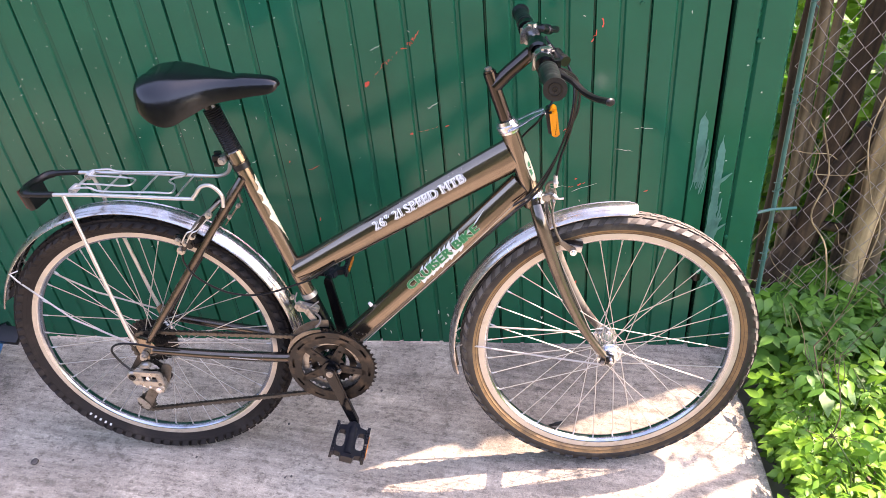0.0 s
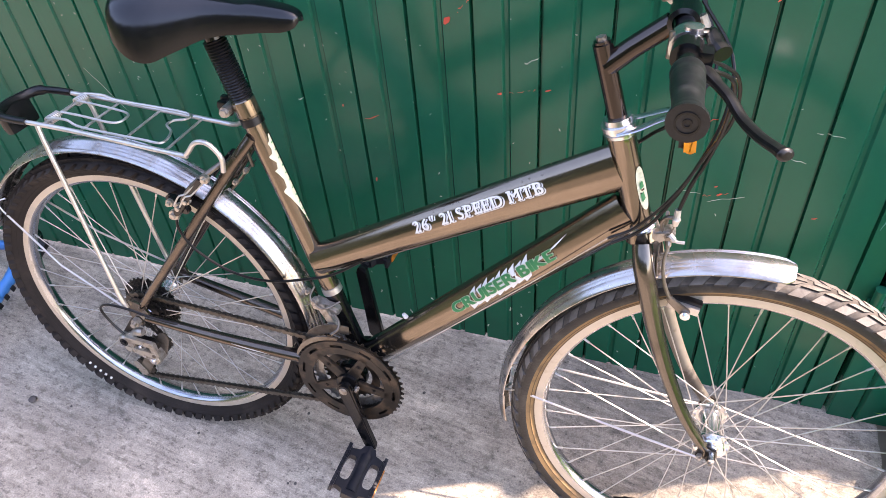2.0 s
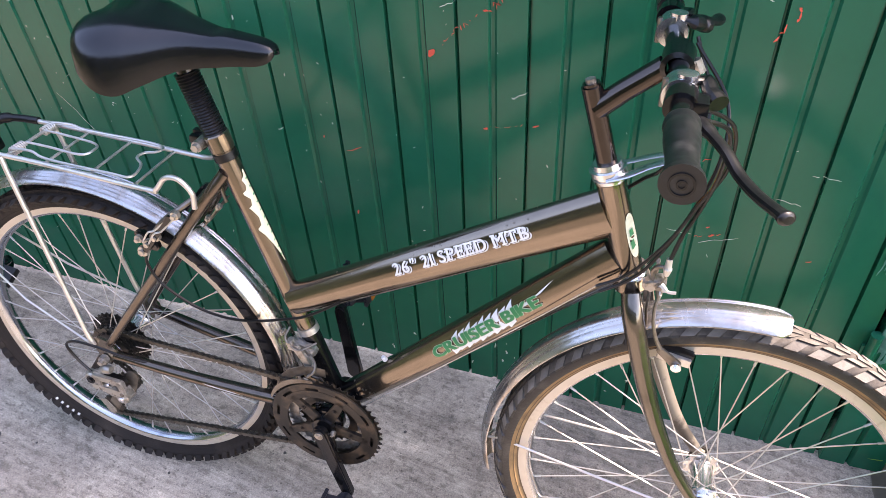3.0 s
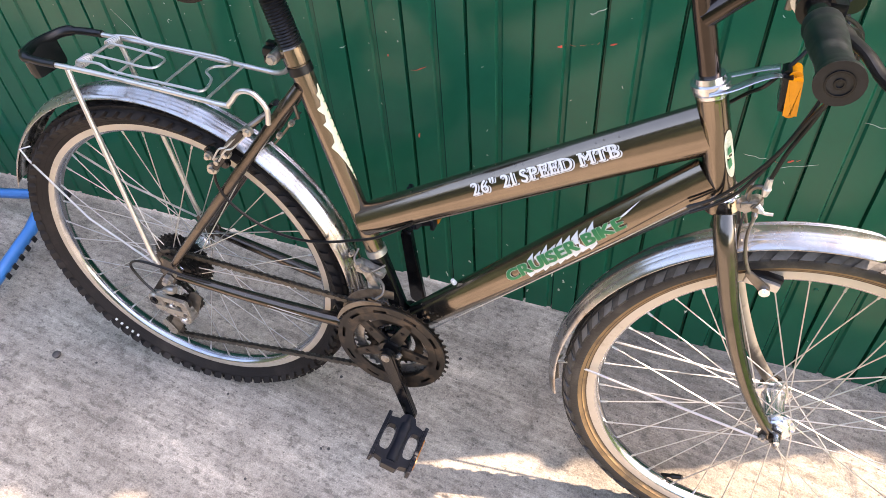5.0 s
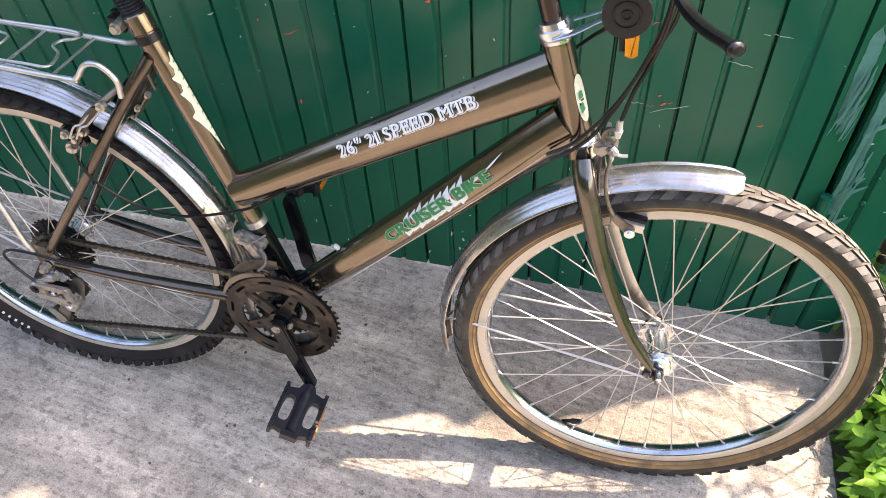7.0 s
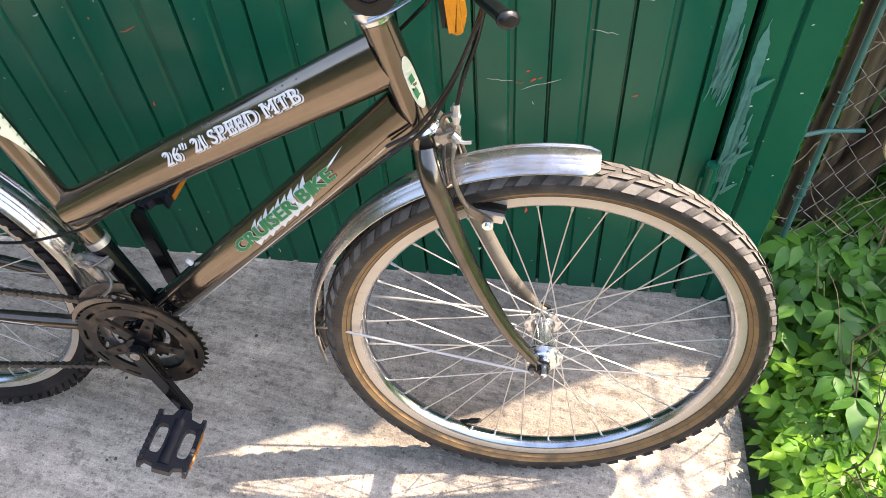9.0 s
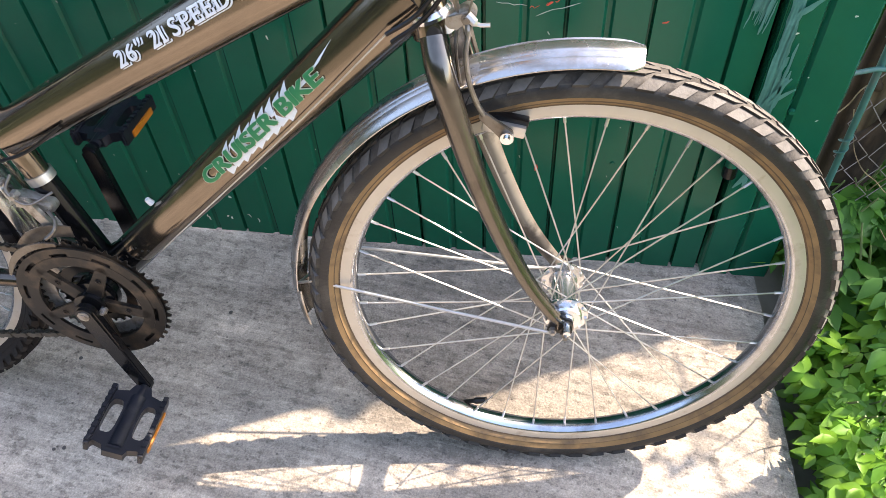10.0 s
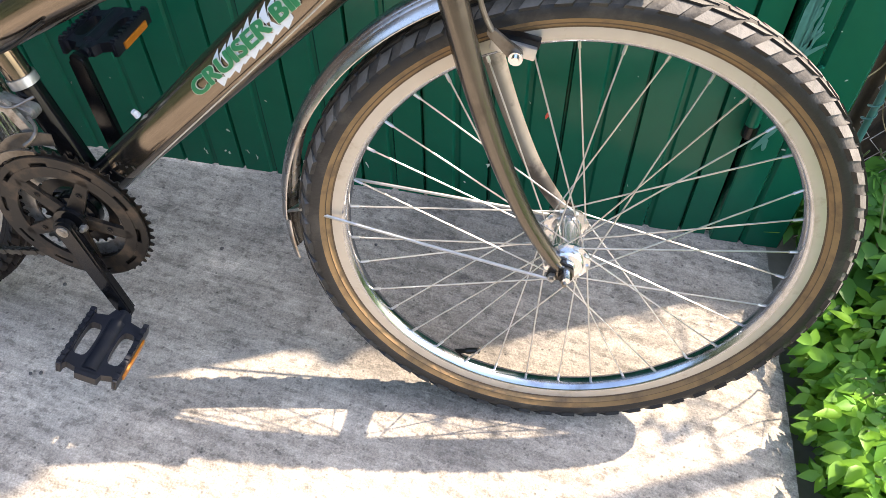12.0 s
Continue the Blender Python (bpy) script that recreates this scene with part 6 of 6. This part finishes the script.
# screws and the drop bolt of the gate
for x, z in ((0.752, 0.855), (0.752, 0.335), (-0.20, 0.21), (0.15, 0.21), (0.50, 0.21), (0.50, 0.95), (-0.20, 0.95)):
    own = strip if x > SEAM_X else gate
    y = (WALL_Y - 0.006) if x > SEAM_X else gate_y(x)
    part("screw", tube([(x, y + 0.001, z), (x, y - 0.004, z)], [0.0055, 0.004], 8), M["gate_green"], own)
bm = tube([(SEAM_X - 0.005, WALL_Y - 0.012, 0.225), (SEAM_X - 0.004, WALL_Y - 0.012, 0.345)], 0.011, 14)
box(bm, (SEAM_X - 0.004, WALL_Y - 0.006, 0.285), (0.030, 0.008, 0.05), bevel=0.002)
part("hinge", bm, M["gate_green"], gate, "painted gate hinge")
part("hinge_pin", tube([(SEAM_X - 0.004, WALL_Y - 0.012, 0.205), (SEAM_X - 0.004, WALL_Y - 0.012, 0.228)], 0.012, 14), M["black_metal"], gate)

# ---- chain-link fence ----
fence = new("chain_link_fence")
tagged(fence, "rusty chain-link fence on a green pipe post", "fence")
part("post", tube([(0.880, 1.845, -0.14), (0.874, 1.850, 0.6), (0.868, 1.852, 1.42)], 0.0058, 14), M["pipe_green"], fence, "thin green painted pipe")
part("bracket", tube([(0.800, 1.815, 0.385), (0.866, 1.838, 0.385), (0.930, 1.842, 0.385)], 0.004, 10), M["pipe_green"], fence)
mesh = bmesh.new()
CW, CH = 0.028, 0.062
part("post", tube([(1.930, 1.880, -0.14), (1.915, 1.890, 0.8), (1.900, 1.896, 1.72)], 0.0185, 14), M["pipe_green"], fence, "green painted pipe")
for i in range(37):
    pts = []
    for k in range(38):
        x = 0.868 + (i + (k + i) % 2) * CW
        z = -0.10 + k * CH / 2
        y = 1.858 + (0.003 if (k + i) % 2 else -0.003) + 0.012 * noise.noise((x * 4, z * 4, 0))
        pts.append((x + 0.015 * noise.noise((x * 6, z * 6, 3)), y, z + 0.017 * noise.noise((x * 5, z * 5, 9))))
    sweep(mesh, pts, 0.00098, 5, caps=False)
tagged(part("wire_mesh", mesh, M["rust"], fence, "rusty diamond wire mesh"), kind="stuff")
for z in (0.2, 0.42, 0.66, 0.9):
    tie = [(0.875 + 0.009 * math.cos(t), 1.849 + 0.009 * math.sin(t), z + 0.004 * t) for t in np.linspace(0, 13, 30)]
    part("tie_wire", tube(tie, 0.0014, 5), M["pipe_green"], fence)
part("dry_vine", tube(spline([(0.95, 1.85, 0.62), (0.99, 1.845, 0.48), (0.97, 1.84, 0.36), (1.03, 1.845, 0.25), (1.06, 1.84, 0.05), (1.03, 1.84, -0.10)], 6), 0.0022, 6), M["wood_pale"], fence)
part("dry_vine", tube(spline([(1.10, 1.84, 0.80), (1.06, 1.84, 0.60), (1.10, 1.84, 0.42), (1.15, 1.84, 0.30), (1.12, 1.84, 0.05), (1.16, 1.84, -0.10)], 6), 0.0018, 6), M["wood_pale"], fence)


tangle = bmesh.new()
rnd = random.Random(31)
for k in range(20):
    p = Vector((rnd.uniform(0.87, 1.30), 1.862 + rnd.uniform(0.0, 0.035), rnd.uniform(0.10, 0.58)))
    d = Vector((rnd.uniform(-1, 1), rnd.uniform(-0.15, 0.15), rnd.uniform(-0.7, 0.9))).normalized()
    pts = [p]
    for q in range(8):
        d = (d + Vector((rnd.uniform(-0.5, 0.5), rnd.uniform(-0.08, 0.08), rnd.uniform(-0.5, 0.5)))).normalized()
        pts.append(pts[-1] + d * 0.028)
    sweep(tangle, spline(pts, 3), rnd.uniform(0.0006, 0.0013), 5)
tagged(part("dry_tangle", tangle, M["wood_pale"], fence, "tangle of dry brown stems in the mesh"), kind="stuff")


# ---- poles of the old wooden fence ----
def pole(a, b, r0, r1, mat, label, seed):
    """A rough pole, tapered and knotted."""
    rnd = random.Random(seed)
    a, b = Vector(a), Vector(b)
    pts = [a.lerp(b, k / 14) + Vector((rnd.uniform(-1, 1), rnd.uniform(-1, 1), 0)) * 0.004 for k in range(15)]
    rr = [(r0 + (r1 - r0) * k / 14) * rnd.uniform(0.93, 1.08) for k in range(15)]
    ob = part("fence_pole", tube(pts, rr, 12), M[mat], None, smooth=50)
    return tagged(ob, label, "fence pole", "poles of the old fence")


pole((0.893, 1.91, -0.2), (0.886, 1.91, 1.50), 0.017, 0.015, "wood_dark", "dark brown fence pole close by the gate", 1)
pole((0.958, 1.95, -0.2), (0.925, 1.95, 1.55), 0.0140, 0.0125, "wood_grey", "brown weathered fence pole", 2)
pole((0.968, 1.97, -0.2), (0.990, 1.97, 1.52), 0.0120, 0.0110, "wood_grey", "thin brown weathered fence pole", 3)
pole((1.012, 1.99, -0.2), (1.115, 1.99, 1.55), 0.031, 0.028, "wood_dark", "thick dark weathered fence pole", 4)
pole((1.150, 2.00, -0.2), (1.165, 2.00, 1.35), 0.026, 0.023, "wood_grey", "thick brown weathered fence pole", 5)
pole((1.145, 1.91, -0.2), (1.135, 1.90, 1.05), 0.028, 0.032, "wood_pale", "pale bare fence pole in the sun", 6)
pole((1.212, 1.95, -0.2), (1.190, 1.95, 1.15), 0.030, 0.026, "wood_grey", "brown weathered fence pole leaning a little", 7)
pole((1.300, 2.00, -0.2), (1.345, 2.02, 1.15), 0.026, 0.022, "wood_dark", "dark weathered fence pole", 8)
pole((0.890, 1.93, -0.06), (1.110, 1.945, 0.56), 0.042, 0.024, "wood_dark", "dark rotten log leaning across the poles", 10)
pole((1.150, 1.885, -0.12), (1.380, 1.89, 0.30), 0.022, 0.018, "wood_pale", "pale fallen branch by the fence", 11)
pole((0.850, 1.95, 0.30), (1.260, 1.955, 0.20), 0.016, 0.012, "wood_dark", "dark fallen branch by the fence", 12)


# ---- plants ----
def leaf_blade(verts, faces, base, direction, normal, length, width, fold=0.25, droop=0.2):
    """A pointed leaf, folded on its midrib."""
    d = direction.normalized()
    s = d.cross(normal).normalized()
    n = s.cross(d).normalized()
    k0 = len(verts)
    prof = ((0.0, 0.0), (0.22, 0.78), (0.46, 1.0), (0.76, 0.52), (1.0, 0.0))
    for t, w in prof:
        c = base + d * (length * t) - n * (droop * length * t * t)
        verts.append(c)
        if w > 0:
            verts.append(c + s * (width * w) + n * (fold * width * w))
            verts.append(c - s * (width * w) + n * (fold * width * w))
    # order: 0 | 1 2 3 | 4 5 6 | 7 8 9 | 10
    faces += [(k0, k0 + 1, k0 + 2), (k0, k0 + 3, k0 + 1)]
    for a in (1, 4):
        faces += [(k0 + a, k0 + a + 3, k0 + a + 4, k0 + a + 1), (k0 + a, k0 + a + 2, k0 + a + 5, k0 + a + 3)]
    faces += [(k0 + 7, k0 + 10, k0 + 8), (k0 + 7, k0 + 9, k0 + 10)]


def build_leaves(name, verts, faces, mat, parent=None, label=""):
    # the midrib is split, so that each leaf stays one island
    me = bpy.data.meshes.new(name)
    me.from_pydata([tuple(v) for v in verts], [], faces)
    me.materials.append(mat)
    me.shade_smooth()
    ob = new(name, me)
    if parent is not None:
        ob.parent = parent
    if label:
        tagged(ob, label)
    return ob


def plant(seed, height, leaf_len, mat, wide=0.26):
    """A young shrub: a bent stem with pairs of compound leaves."""
    rnd = random.Random(seed)
    top = Vector((rnd.uniform(-0.25, 0.25) * height, rnd.uniform(-0.35, 0.10) * height, height))
    pts = [Vector((0, 0, -0.05)), top * 0.5 + Vector((rnd.uniform(-0.03, 0.03), rnd.uniform(-0.03, 0.03), 0)), top]
    line = [Vector(p) for p in spline(pts, 8)]
    root = part("shrub", tube(line, list(np.linspace(0.0038, 0.0015, len(line))), 6), M["stem"])
    verts, faces = [], []
    nodes = max(5, int(height / 0.042))
    for k in range(nodes):
        f = 0.18 + 0.82 * (k + rnd.uniform(0, 0.5)) / nodes
        p = line[min(int(f * (len(line) - 1)), len(line) - 1)]
        az = k * 1.9 + rnd.uniform(-0.4, 0.4)
        for side in (0, math.pi):
            a = az + side
            out = Vector((math.cos(a), math.sin(a), rnd.uniform(0.15, 0.75))).normalized()
            reach = leaf_len * rnd.uniform(0.7, 1.3)
            pet = [p + out * (reach * u) + Vector((0, 0, -0.22 * reach * u * u)) for u in (0.0, 0.55, 1.0, 1.35)]
            up = Vector((rnd.uniform(-0.35, 0.35), rnd.uniform(-0.6, 0.1), 1)).normalized()
            L = leaf_len * rnd.uniform(0.75, 1.15)
            tipd = (pet[3] - pet[2]).normalized()
            leaf_blade(verts, faces, pet[3], tipd, up, L, L * wide, rnd.uniform(0.1, 0.35), rnd.uniform(0.05, 0.35))
            for u in (1, 2):
                for s in (-1, 1):
                    lat = (tipd * 0.55 + tipd.cross(up) * s).normalized()
                    l2 = L * rnd.uniform(0.6, 0.9)
                    leaf_blade(verts, faces, pet[u + 1] if u == 2 else pet[2] * 0.6 + pet[1] * 0.4, lat, up, l2, l2 * wide, rnd.uniform(0.1, 0.35), rnd.uniform(0.1, 0.4))
    build_leaves("leaves", verts, faces, mat, root)
    return root


protos = [plant(100 + k, h, l, M[m], 0.25) for k, (h, l, m) in enumerate(((0.24, 0.066, "leaf"), (0.20, 0.046, "leaf_light"), (0.15, 0.042, "leaf_light"), (0.27, 0.048, "leaf_light"), (0.25, 0.066, "leaf_mid")))]
spots = random.Random(21)
places = []
for k in range(215):
    x = 0.895 + 0.91 * spots.random() ** 1.25
    y = spots.uniform(0.55, 1.80)
    if y > 1.62:
        kind = spots.choice((0, 1, 2, 2))
    elif y > 1.35:
        kind = spots.choice((1, 2, 2))
    else:
        kind = spots.choice((1, 2, 2, 3))
    if x < 0.96:
        kind = 2
    places.append((x, y, kind))
places.append((0.95, 1.60, 0))
for k in range(52):                               # close along the edge of the slab
    places.append((spots.uniform(0.872, 0.95), spots.uniform(0.70, 1.66), 2))
for k in range(30):                               # behind the wire, a clump at the foot of the poles
    places.append((spots.uniform(0.90, 1.09), spots.uniform(1.875, 1.93), spots.choice((4, 4, 0))))
for k in range(16):
    places.append((spots.uniform(1.10, 1.55), spots.uniform(1.875, 2.0), 0))
for k in range(10):                               # in the shade before the wire
    places.append((spots.uniform(0.90, 1.30), spots.uniform(1.68, 1.80), 0))
# a tall shoot out of view, added to dapple the slab's corner
tall = ((1.24, 1.40, 0.60),)
used = set()
for x, y, kind in places:
    p = protos[kind]
    m = Matrix.Translation((x, y, -0.11)) @ Matrix.Rotation(spots.uniform(0, 6.28), 4, "Z") @ Matrix.Rotation(spots.uniform(-0.25, 0.25), 4, "X")
    if kind not in used:
        p.matrix_basis = m
        used.add(kind)
        ob = p
    else:
        ob = copy_thing(p, m)
    tagged(ob, "bright green leafy weed beside the slab" if 1 <= kind < 4 else "young shrub with green pointed leaves by the fence", "plant", "weeds beside the slab")

for x, y, size in tall:
    ob = plant(131, size, 0.036, M["leaf"])
    ob.matrix_basis = Matrix.Translation((x, y, -0.11)) @ Matrix.Rotation(x * 40, 4, "Z")
    tagged(ob, "tall leafy shoot added to dapple the slab", "plant", "weeds beside the slab")


# ---- bare twigs, added to cast forked shadows on the slab ----
def twig(x, y, height, seed):
    """A bare forked twig: a stem with its branches."""
    rnd = random.Random(seed)

    def grow(p, d, length, r, depth, root):
        pts = [p]
        for k in range(5):
            d = (d + Vector((rnd.uniform(-0.25, 0.25), rnd.uniform(-0.25, 0.25), rnd.uniform(-0.05, 0.12)))).normalized()
            pts.append(pts[-1] + d * (length / 5))
        ob = part("branch" if root else "twig", tube(pts, list(np.linspace(r, r * 0.6, 6)), 6), M["wood_grey"], root)
        if depth:
            for k in (2, 3, 5):
                out = (d + Vector((rnd.uniform(-0.9, 0.9), rnd.uniform(-0.9, 0.9), rnd.uniform(-0.1, 0.5)))).normalized()
                grow(pts[k], out, length * rnd.uniform(0.5, 0.75), r * 0.6, depth - 1, root or ob)
        return ob
    stem = grow(Vector((x, y, -0.12)), Vector((0.05, 0.0, 1)), height, 0.0026, 2, None)
    tagged(stem, "bare forked twig added to cast its shadow", "twig", "twigs among the weeds")


twig(0.985, 1.50, 0.30, 3)
twig(0.930, 1.40, 0.22, 8)


# ---- hedge behind the fence ----
def foliage(name, centre_fn, count, size, mat, seed, label):
    rnd = random.Random(seed)
    verts, faces = [], []
    while count:
        c = centre_fn(rnd)
        if c is None:
            continue
        count -= 1
        d = Vector((rnd.uniform(-1, 1), rnd.uniform(-1, 1), rnd.uniform(-0.7, 0.5)))
        n = Vector((rnd.uniform(-0.7, 0.7), rnd.uniform(-0.9, 0.5), 1))
        L = size * rnd.uniform(0.6, 1.3)
        leaf_blade(verts, faces, Vector(c), d, n, L, L * 0.30, rnd.uniform(0.05, 0.3), rnd.uniform(0, 0.3))
    return build_leaves(name, verts, faces, mat)


def sunward(x, y, z):
    """How far a leaf stands behind the slanting line up to which the slab is in the sun."""
    return y - 0.342 * x - (SUN_AZ[1] - 0.342 * SUN_AZ[0]) * z


def lit_edge(x, z):
    """The line that bounds the foliage, set for its edge of shade on the slab; further forward and ragged towards the
    far end.
    """
    g = x - SUN_AZ[0] * z
    if g > 0.88:
        return 1.235 + 0.06 * noise.noise((x * 6, z * 4, 8))
    return 1.43 if g > 0.08 else 1.50 if g > -0.31 else 1.22 if g > -0.40 else 1.29 + 0.26 * noise.noise((g * 8, 2.5, 4))


# only the low part shows; the height out of view is added for shade
def hedge_at(rnd):
    x, y, z = rnd.uniform(0.82, 2.85), rnd.uniform(2.10, 2.46), rnd.uniform(-0.1, 3.4)
    limit = 3.30 - 0.22 * abs(noise.noise((x * 2.2, y * 2, 0))) * 2 - max(0, x - 2.5) * 2.4
    if sunward(x, y, z) < lit_edge(x, z):
        return None                               # left out, so that the sun reaches the slab
    if z < 1.4 and rnd.random() < 0.5:
        return None                               # thin below
    return (x, y, z) if z < limit and noise.noise((x * 3.5, y * 3.5, z * 3.5)) > -0.28 else None


hedge = part("hedge", (lambda b: [sweep(b, spline([(x, 2.45, -0.15), (x + 0.05, 2.42, 0.7), (x + 0.12, 2.45, 1.7)], 5), [0.018] * 4 + [0.012] * 4 + [0.006] * 3, 7) for x in (0.95, 1.25, 1.55, 1.85)] and b)(bmesh.new()), M["wood_dark"])
tagged(hedge, "sunlit leafy hedge behind the fence, unseen top added for shade", "hedge")
# a thin forked branch that reaches over the fence, with a few leaves
branch = tube(spline([(1.92, 2.20, 1.52), (1.89, 1.90, 1.408), (1.78, 1.90, 1.29), (1.70, 1.90, 1.22), (1.63, 1.90, 1.145)], 5), 0.0042, 7)
sweep(branch, spline([(1.90, 2.10, 1.30), (1.79, 1.90, 1.197), (1.72, 1.90, 1.17), (1.64, 1.90, 1.13), (1.52, 1.90, 1.16)], 5), 0.0034, 7)
sweep(branch, spline([(1.70, 1.90, 1.22), (1.62, 1.88, 1.25), (1.54, 1.87, 1.31), (1.44, 1.86, 1.33)], 5), 0.0022, 6)
part("branch", branch, M["wood_dark"], hedge)


def branch_at(rnd):
    f = rnd.random()
    x, y, z = 1.74 - 0.34 * f, 1.89 + rnd.uniform(-0.03, 0.03), 1.20 + 0.13 * f + rnd.gauss(0, 0.035)
    return (x, y, z)


lv = foliage("leaves", branch_at, 44, 0.034, M["leaf_light"], 23, "")
lv.parent = hedge
lv = foliage("leaves", hedge_at, 18000, 0.060, M["leaf_light"], 5, "")
lv.parent = hedge


# foot of the hedge: its shade is put into a darker leaf colour
def lower_hedge_at(rnd):
    x, y, z = rnd.uniform(0.82, 2.3), rnd.uniform(2.10, 3.1), rnd.uniform(-0.12, 0.75)
    return (x, y, z) if z < 0.62 + 0.2 * noise.noise((x * 3, y * 3, 5)) else None


lv = foliage("lower_hedge_leaves", lower_hedge_at, 7000, 0.065, M["leaf"], 15, "")
lv.parent = hedge


# bushes out of view, added to cast ragged shade on the slab
def behind_gate(rnd):
    x, y, z = rnd.uniform(-2.6, 1.0), rnd.uniform(1.98, 2.35), rnd.uniform(0.9, 2.9)
    lump = 2.42 + 0.30 * noise.noise((x * 1.7, 0, 7)) + 0.12 * noise.noise((x * 6, y * 4, 2))
    if sunward(x, y, z) < lit_edge(x, z) + 0.03 * noise.noise((x * 5, z * 5, 4)):
        return None
    return (x, y, z) if z < lump and noise.noise((x * 6, y * 6, z * 6)) > -0.10 else None


bush = part("bush", (lambda b: [sweep(b, spline([(x, 2.2, -0.15), (x + 0.04, 2.18, 1.0), (x - 0.05, 2.15, 2.25)], 5), [0.014] * 4 + [0.010] * 4 + [0.005] * 3, 7) for x in (-2.0, -1.3, -0.7, -0.1, 0.5)] and b)(bmesh.new()), M["wood_dark"])
tagged(bush, "unseen leafy bushes added behind the gate for their shade", "bush")
lv = foliage("leaves", behind_gate, 9000, 0.075, M["leaf"], 6, "")
lv.parent = bush

# ---- small things on the slab ----
def pebble(x, y, r, seed):
    bm = bmesh.new()
    bmesh.ops.create_icosphere(bm, subdivisions=2, radius=r)
    for v in bm.verts:
        v.co *= 1 + 0.25 * noise.noise(v.co * (0.9 / r) + Vector((seed, 0, 0)))
        v.co.z *= 0.6
    ob = part("pebble", bm, M["pebble"], None)
    ob.location = (x, y, slab_z(x) + r * 0.35)
    tagged(ob, "small dark stone lying on the slab", "stone", "stones on the slab")


for k, (x, y, r) in enumerate(((-1.028, 1.330, 0.0095), (-0.396, 1.475, 0.0035), (-0.351, 1.310, 0.0032), (-0.366, 1.306, 0.0028), (-0.165, 1.60, 0.0035), (-0.61, 1.36, 0.003), (-0.93, 1.34, 0.0025), (0.10, 1.66, 0.003), (-0.48, 1.20, 0.003))):
    pebble(x, y, r, k)

# ---- blue bicycle lying at the far end ----
blue = part("bicycle", tube([(-1.285, 1.700, 0.130), (-1.262, 1.58, 0.105), (-1.254, 1.22, 0.040)], 0.0155, 18), M["blue"])
tagged(blue, "bright blue bicycle frame lying on the slab", "bicycle")
part("frame_tube", tube([(-1.320, 1.690, 0.115), (-1.60, 1.665, 0.080), (-1.80, 1.655, 0.050)], 0.013, 16), M["blue"], blue)
part("bottom_bracket", tube([(-1.325, 1.685, 0.128), (-1.262, 1.715, 0.138)], 0.019, 18), M["black_metal"], blue)
part("crank_arm", tube([(-1.262, 1.715, 0.138), (-1.248, 1.700, 0.150), (-1.240, 1.650, 0.165)], 0.008, 10, flat=0.6), M["black_metal"], blue)
bm = bmesh.new()
box(bm, (-1.212, 1.650, 0.166), (0.062, 0.050, 0.018), pose(0, 0, 0, 20, 10, 0), bevel=0.004)
part("pedal", bm, M["black_plastic"], blue)
bm = bmesh.new()
for k in range(5):
    y = 1.56 - 0.026 * k
    box(bm, (-1.2335, y, 0.111 - (1.60 - y) * 0.205), (0.003, 0.012, 0.014), pose(0, 0, 0, 11, 0, 0))
part("tube_mark", bm, M["black_plastic"], blue, "dark bars of lettering")


# ---- unseen hedges, added behind the camera to cut the low sky ----
def unseen_hedge(a, b, height, seed):
    """An added hedge out of view, with a lumpy face."""
    bm = bmesh.new()
    a, b = Vector(a), Vector(b)
    n, m = 70, 22
    side = (b - a).normalized().cross(Vector((0, 0, 1)))
    cols = []
    for i in range(n + 1):
        col = []
        for j in range(m + 1):
            p = a.lerp(b, i / n) + Vector((0, 0, height * j / m * (1 + 0.12 * noise.noise((i * 0.3, seed, 0)))))
            col.append(bm.verts.new(p + side * (0.35 * noise.noise(p * 1.1) + 0.16 * noise.noise(p * 4.0) + 0.8 * (j / m) ** 3)))
        cols.append(col)
    for c, d in zip(cols, cols[1:]):
        for j in range(m):
            bm.faces.new((c[j], d[j], d[j + 1], c[j + 1]))
    bm.normal_update()
    bmesh.ops.solidify(bm, geom=list(bm.faces), thickness=0.5)
    ob = part("hedge", bm, M["leaf_dark"], None, smooth=0)
    tagged(ob, "unseen hedge added across the yard to darken reflections", "hedge")


unseen_hedge((6.0, -5.0, -0.11), (-7.0, -5.0, -0.11), 3.6, 1)
unseen_hedge((-6.5, -5.5, -0.11), (-6.5, 5.0, -0.11), 3.2, 2)
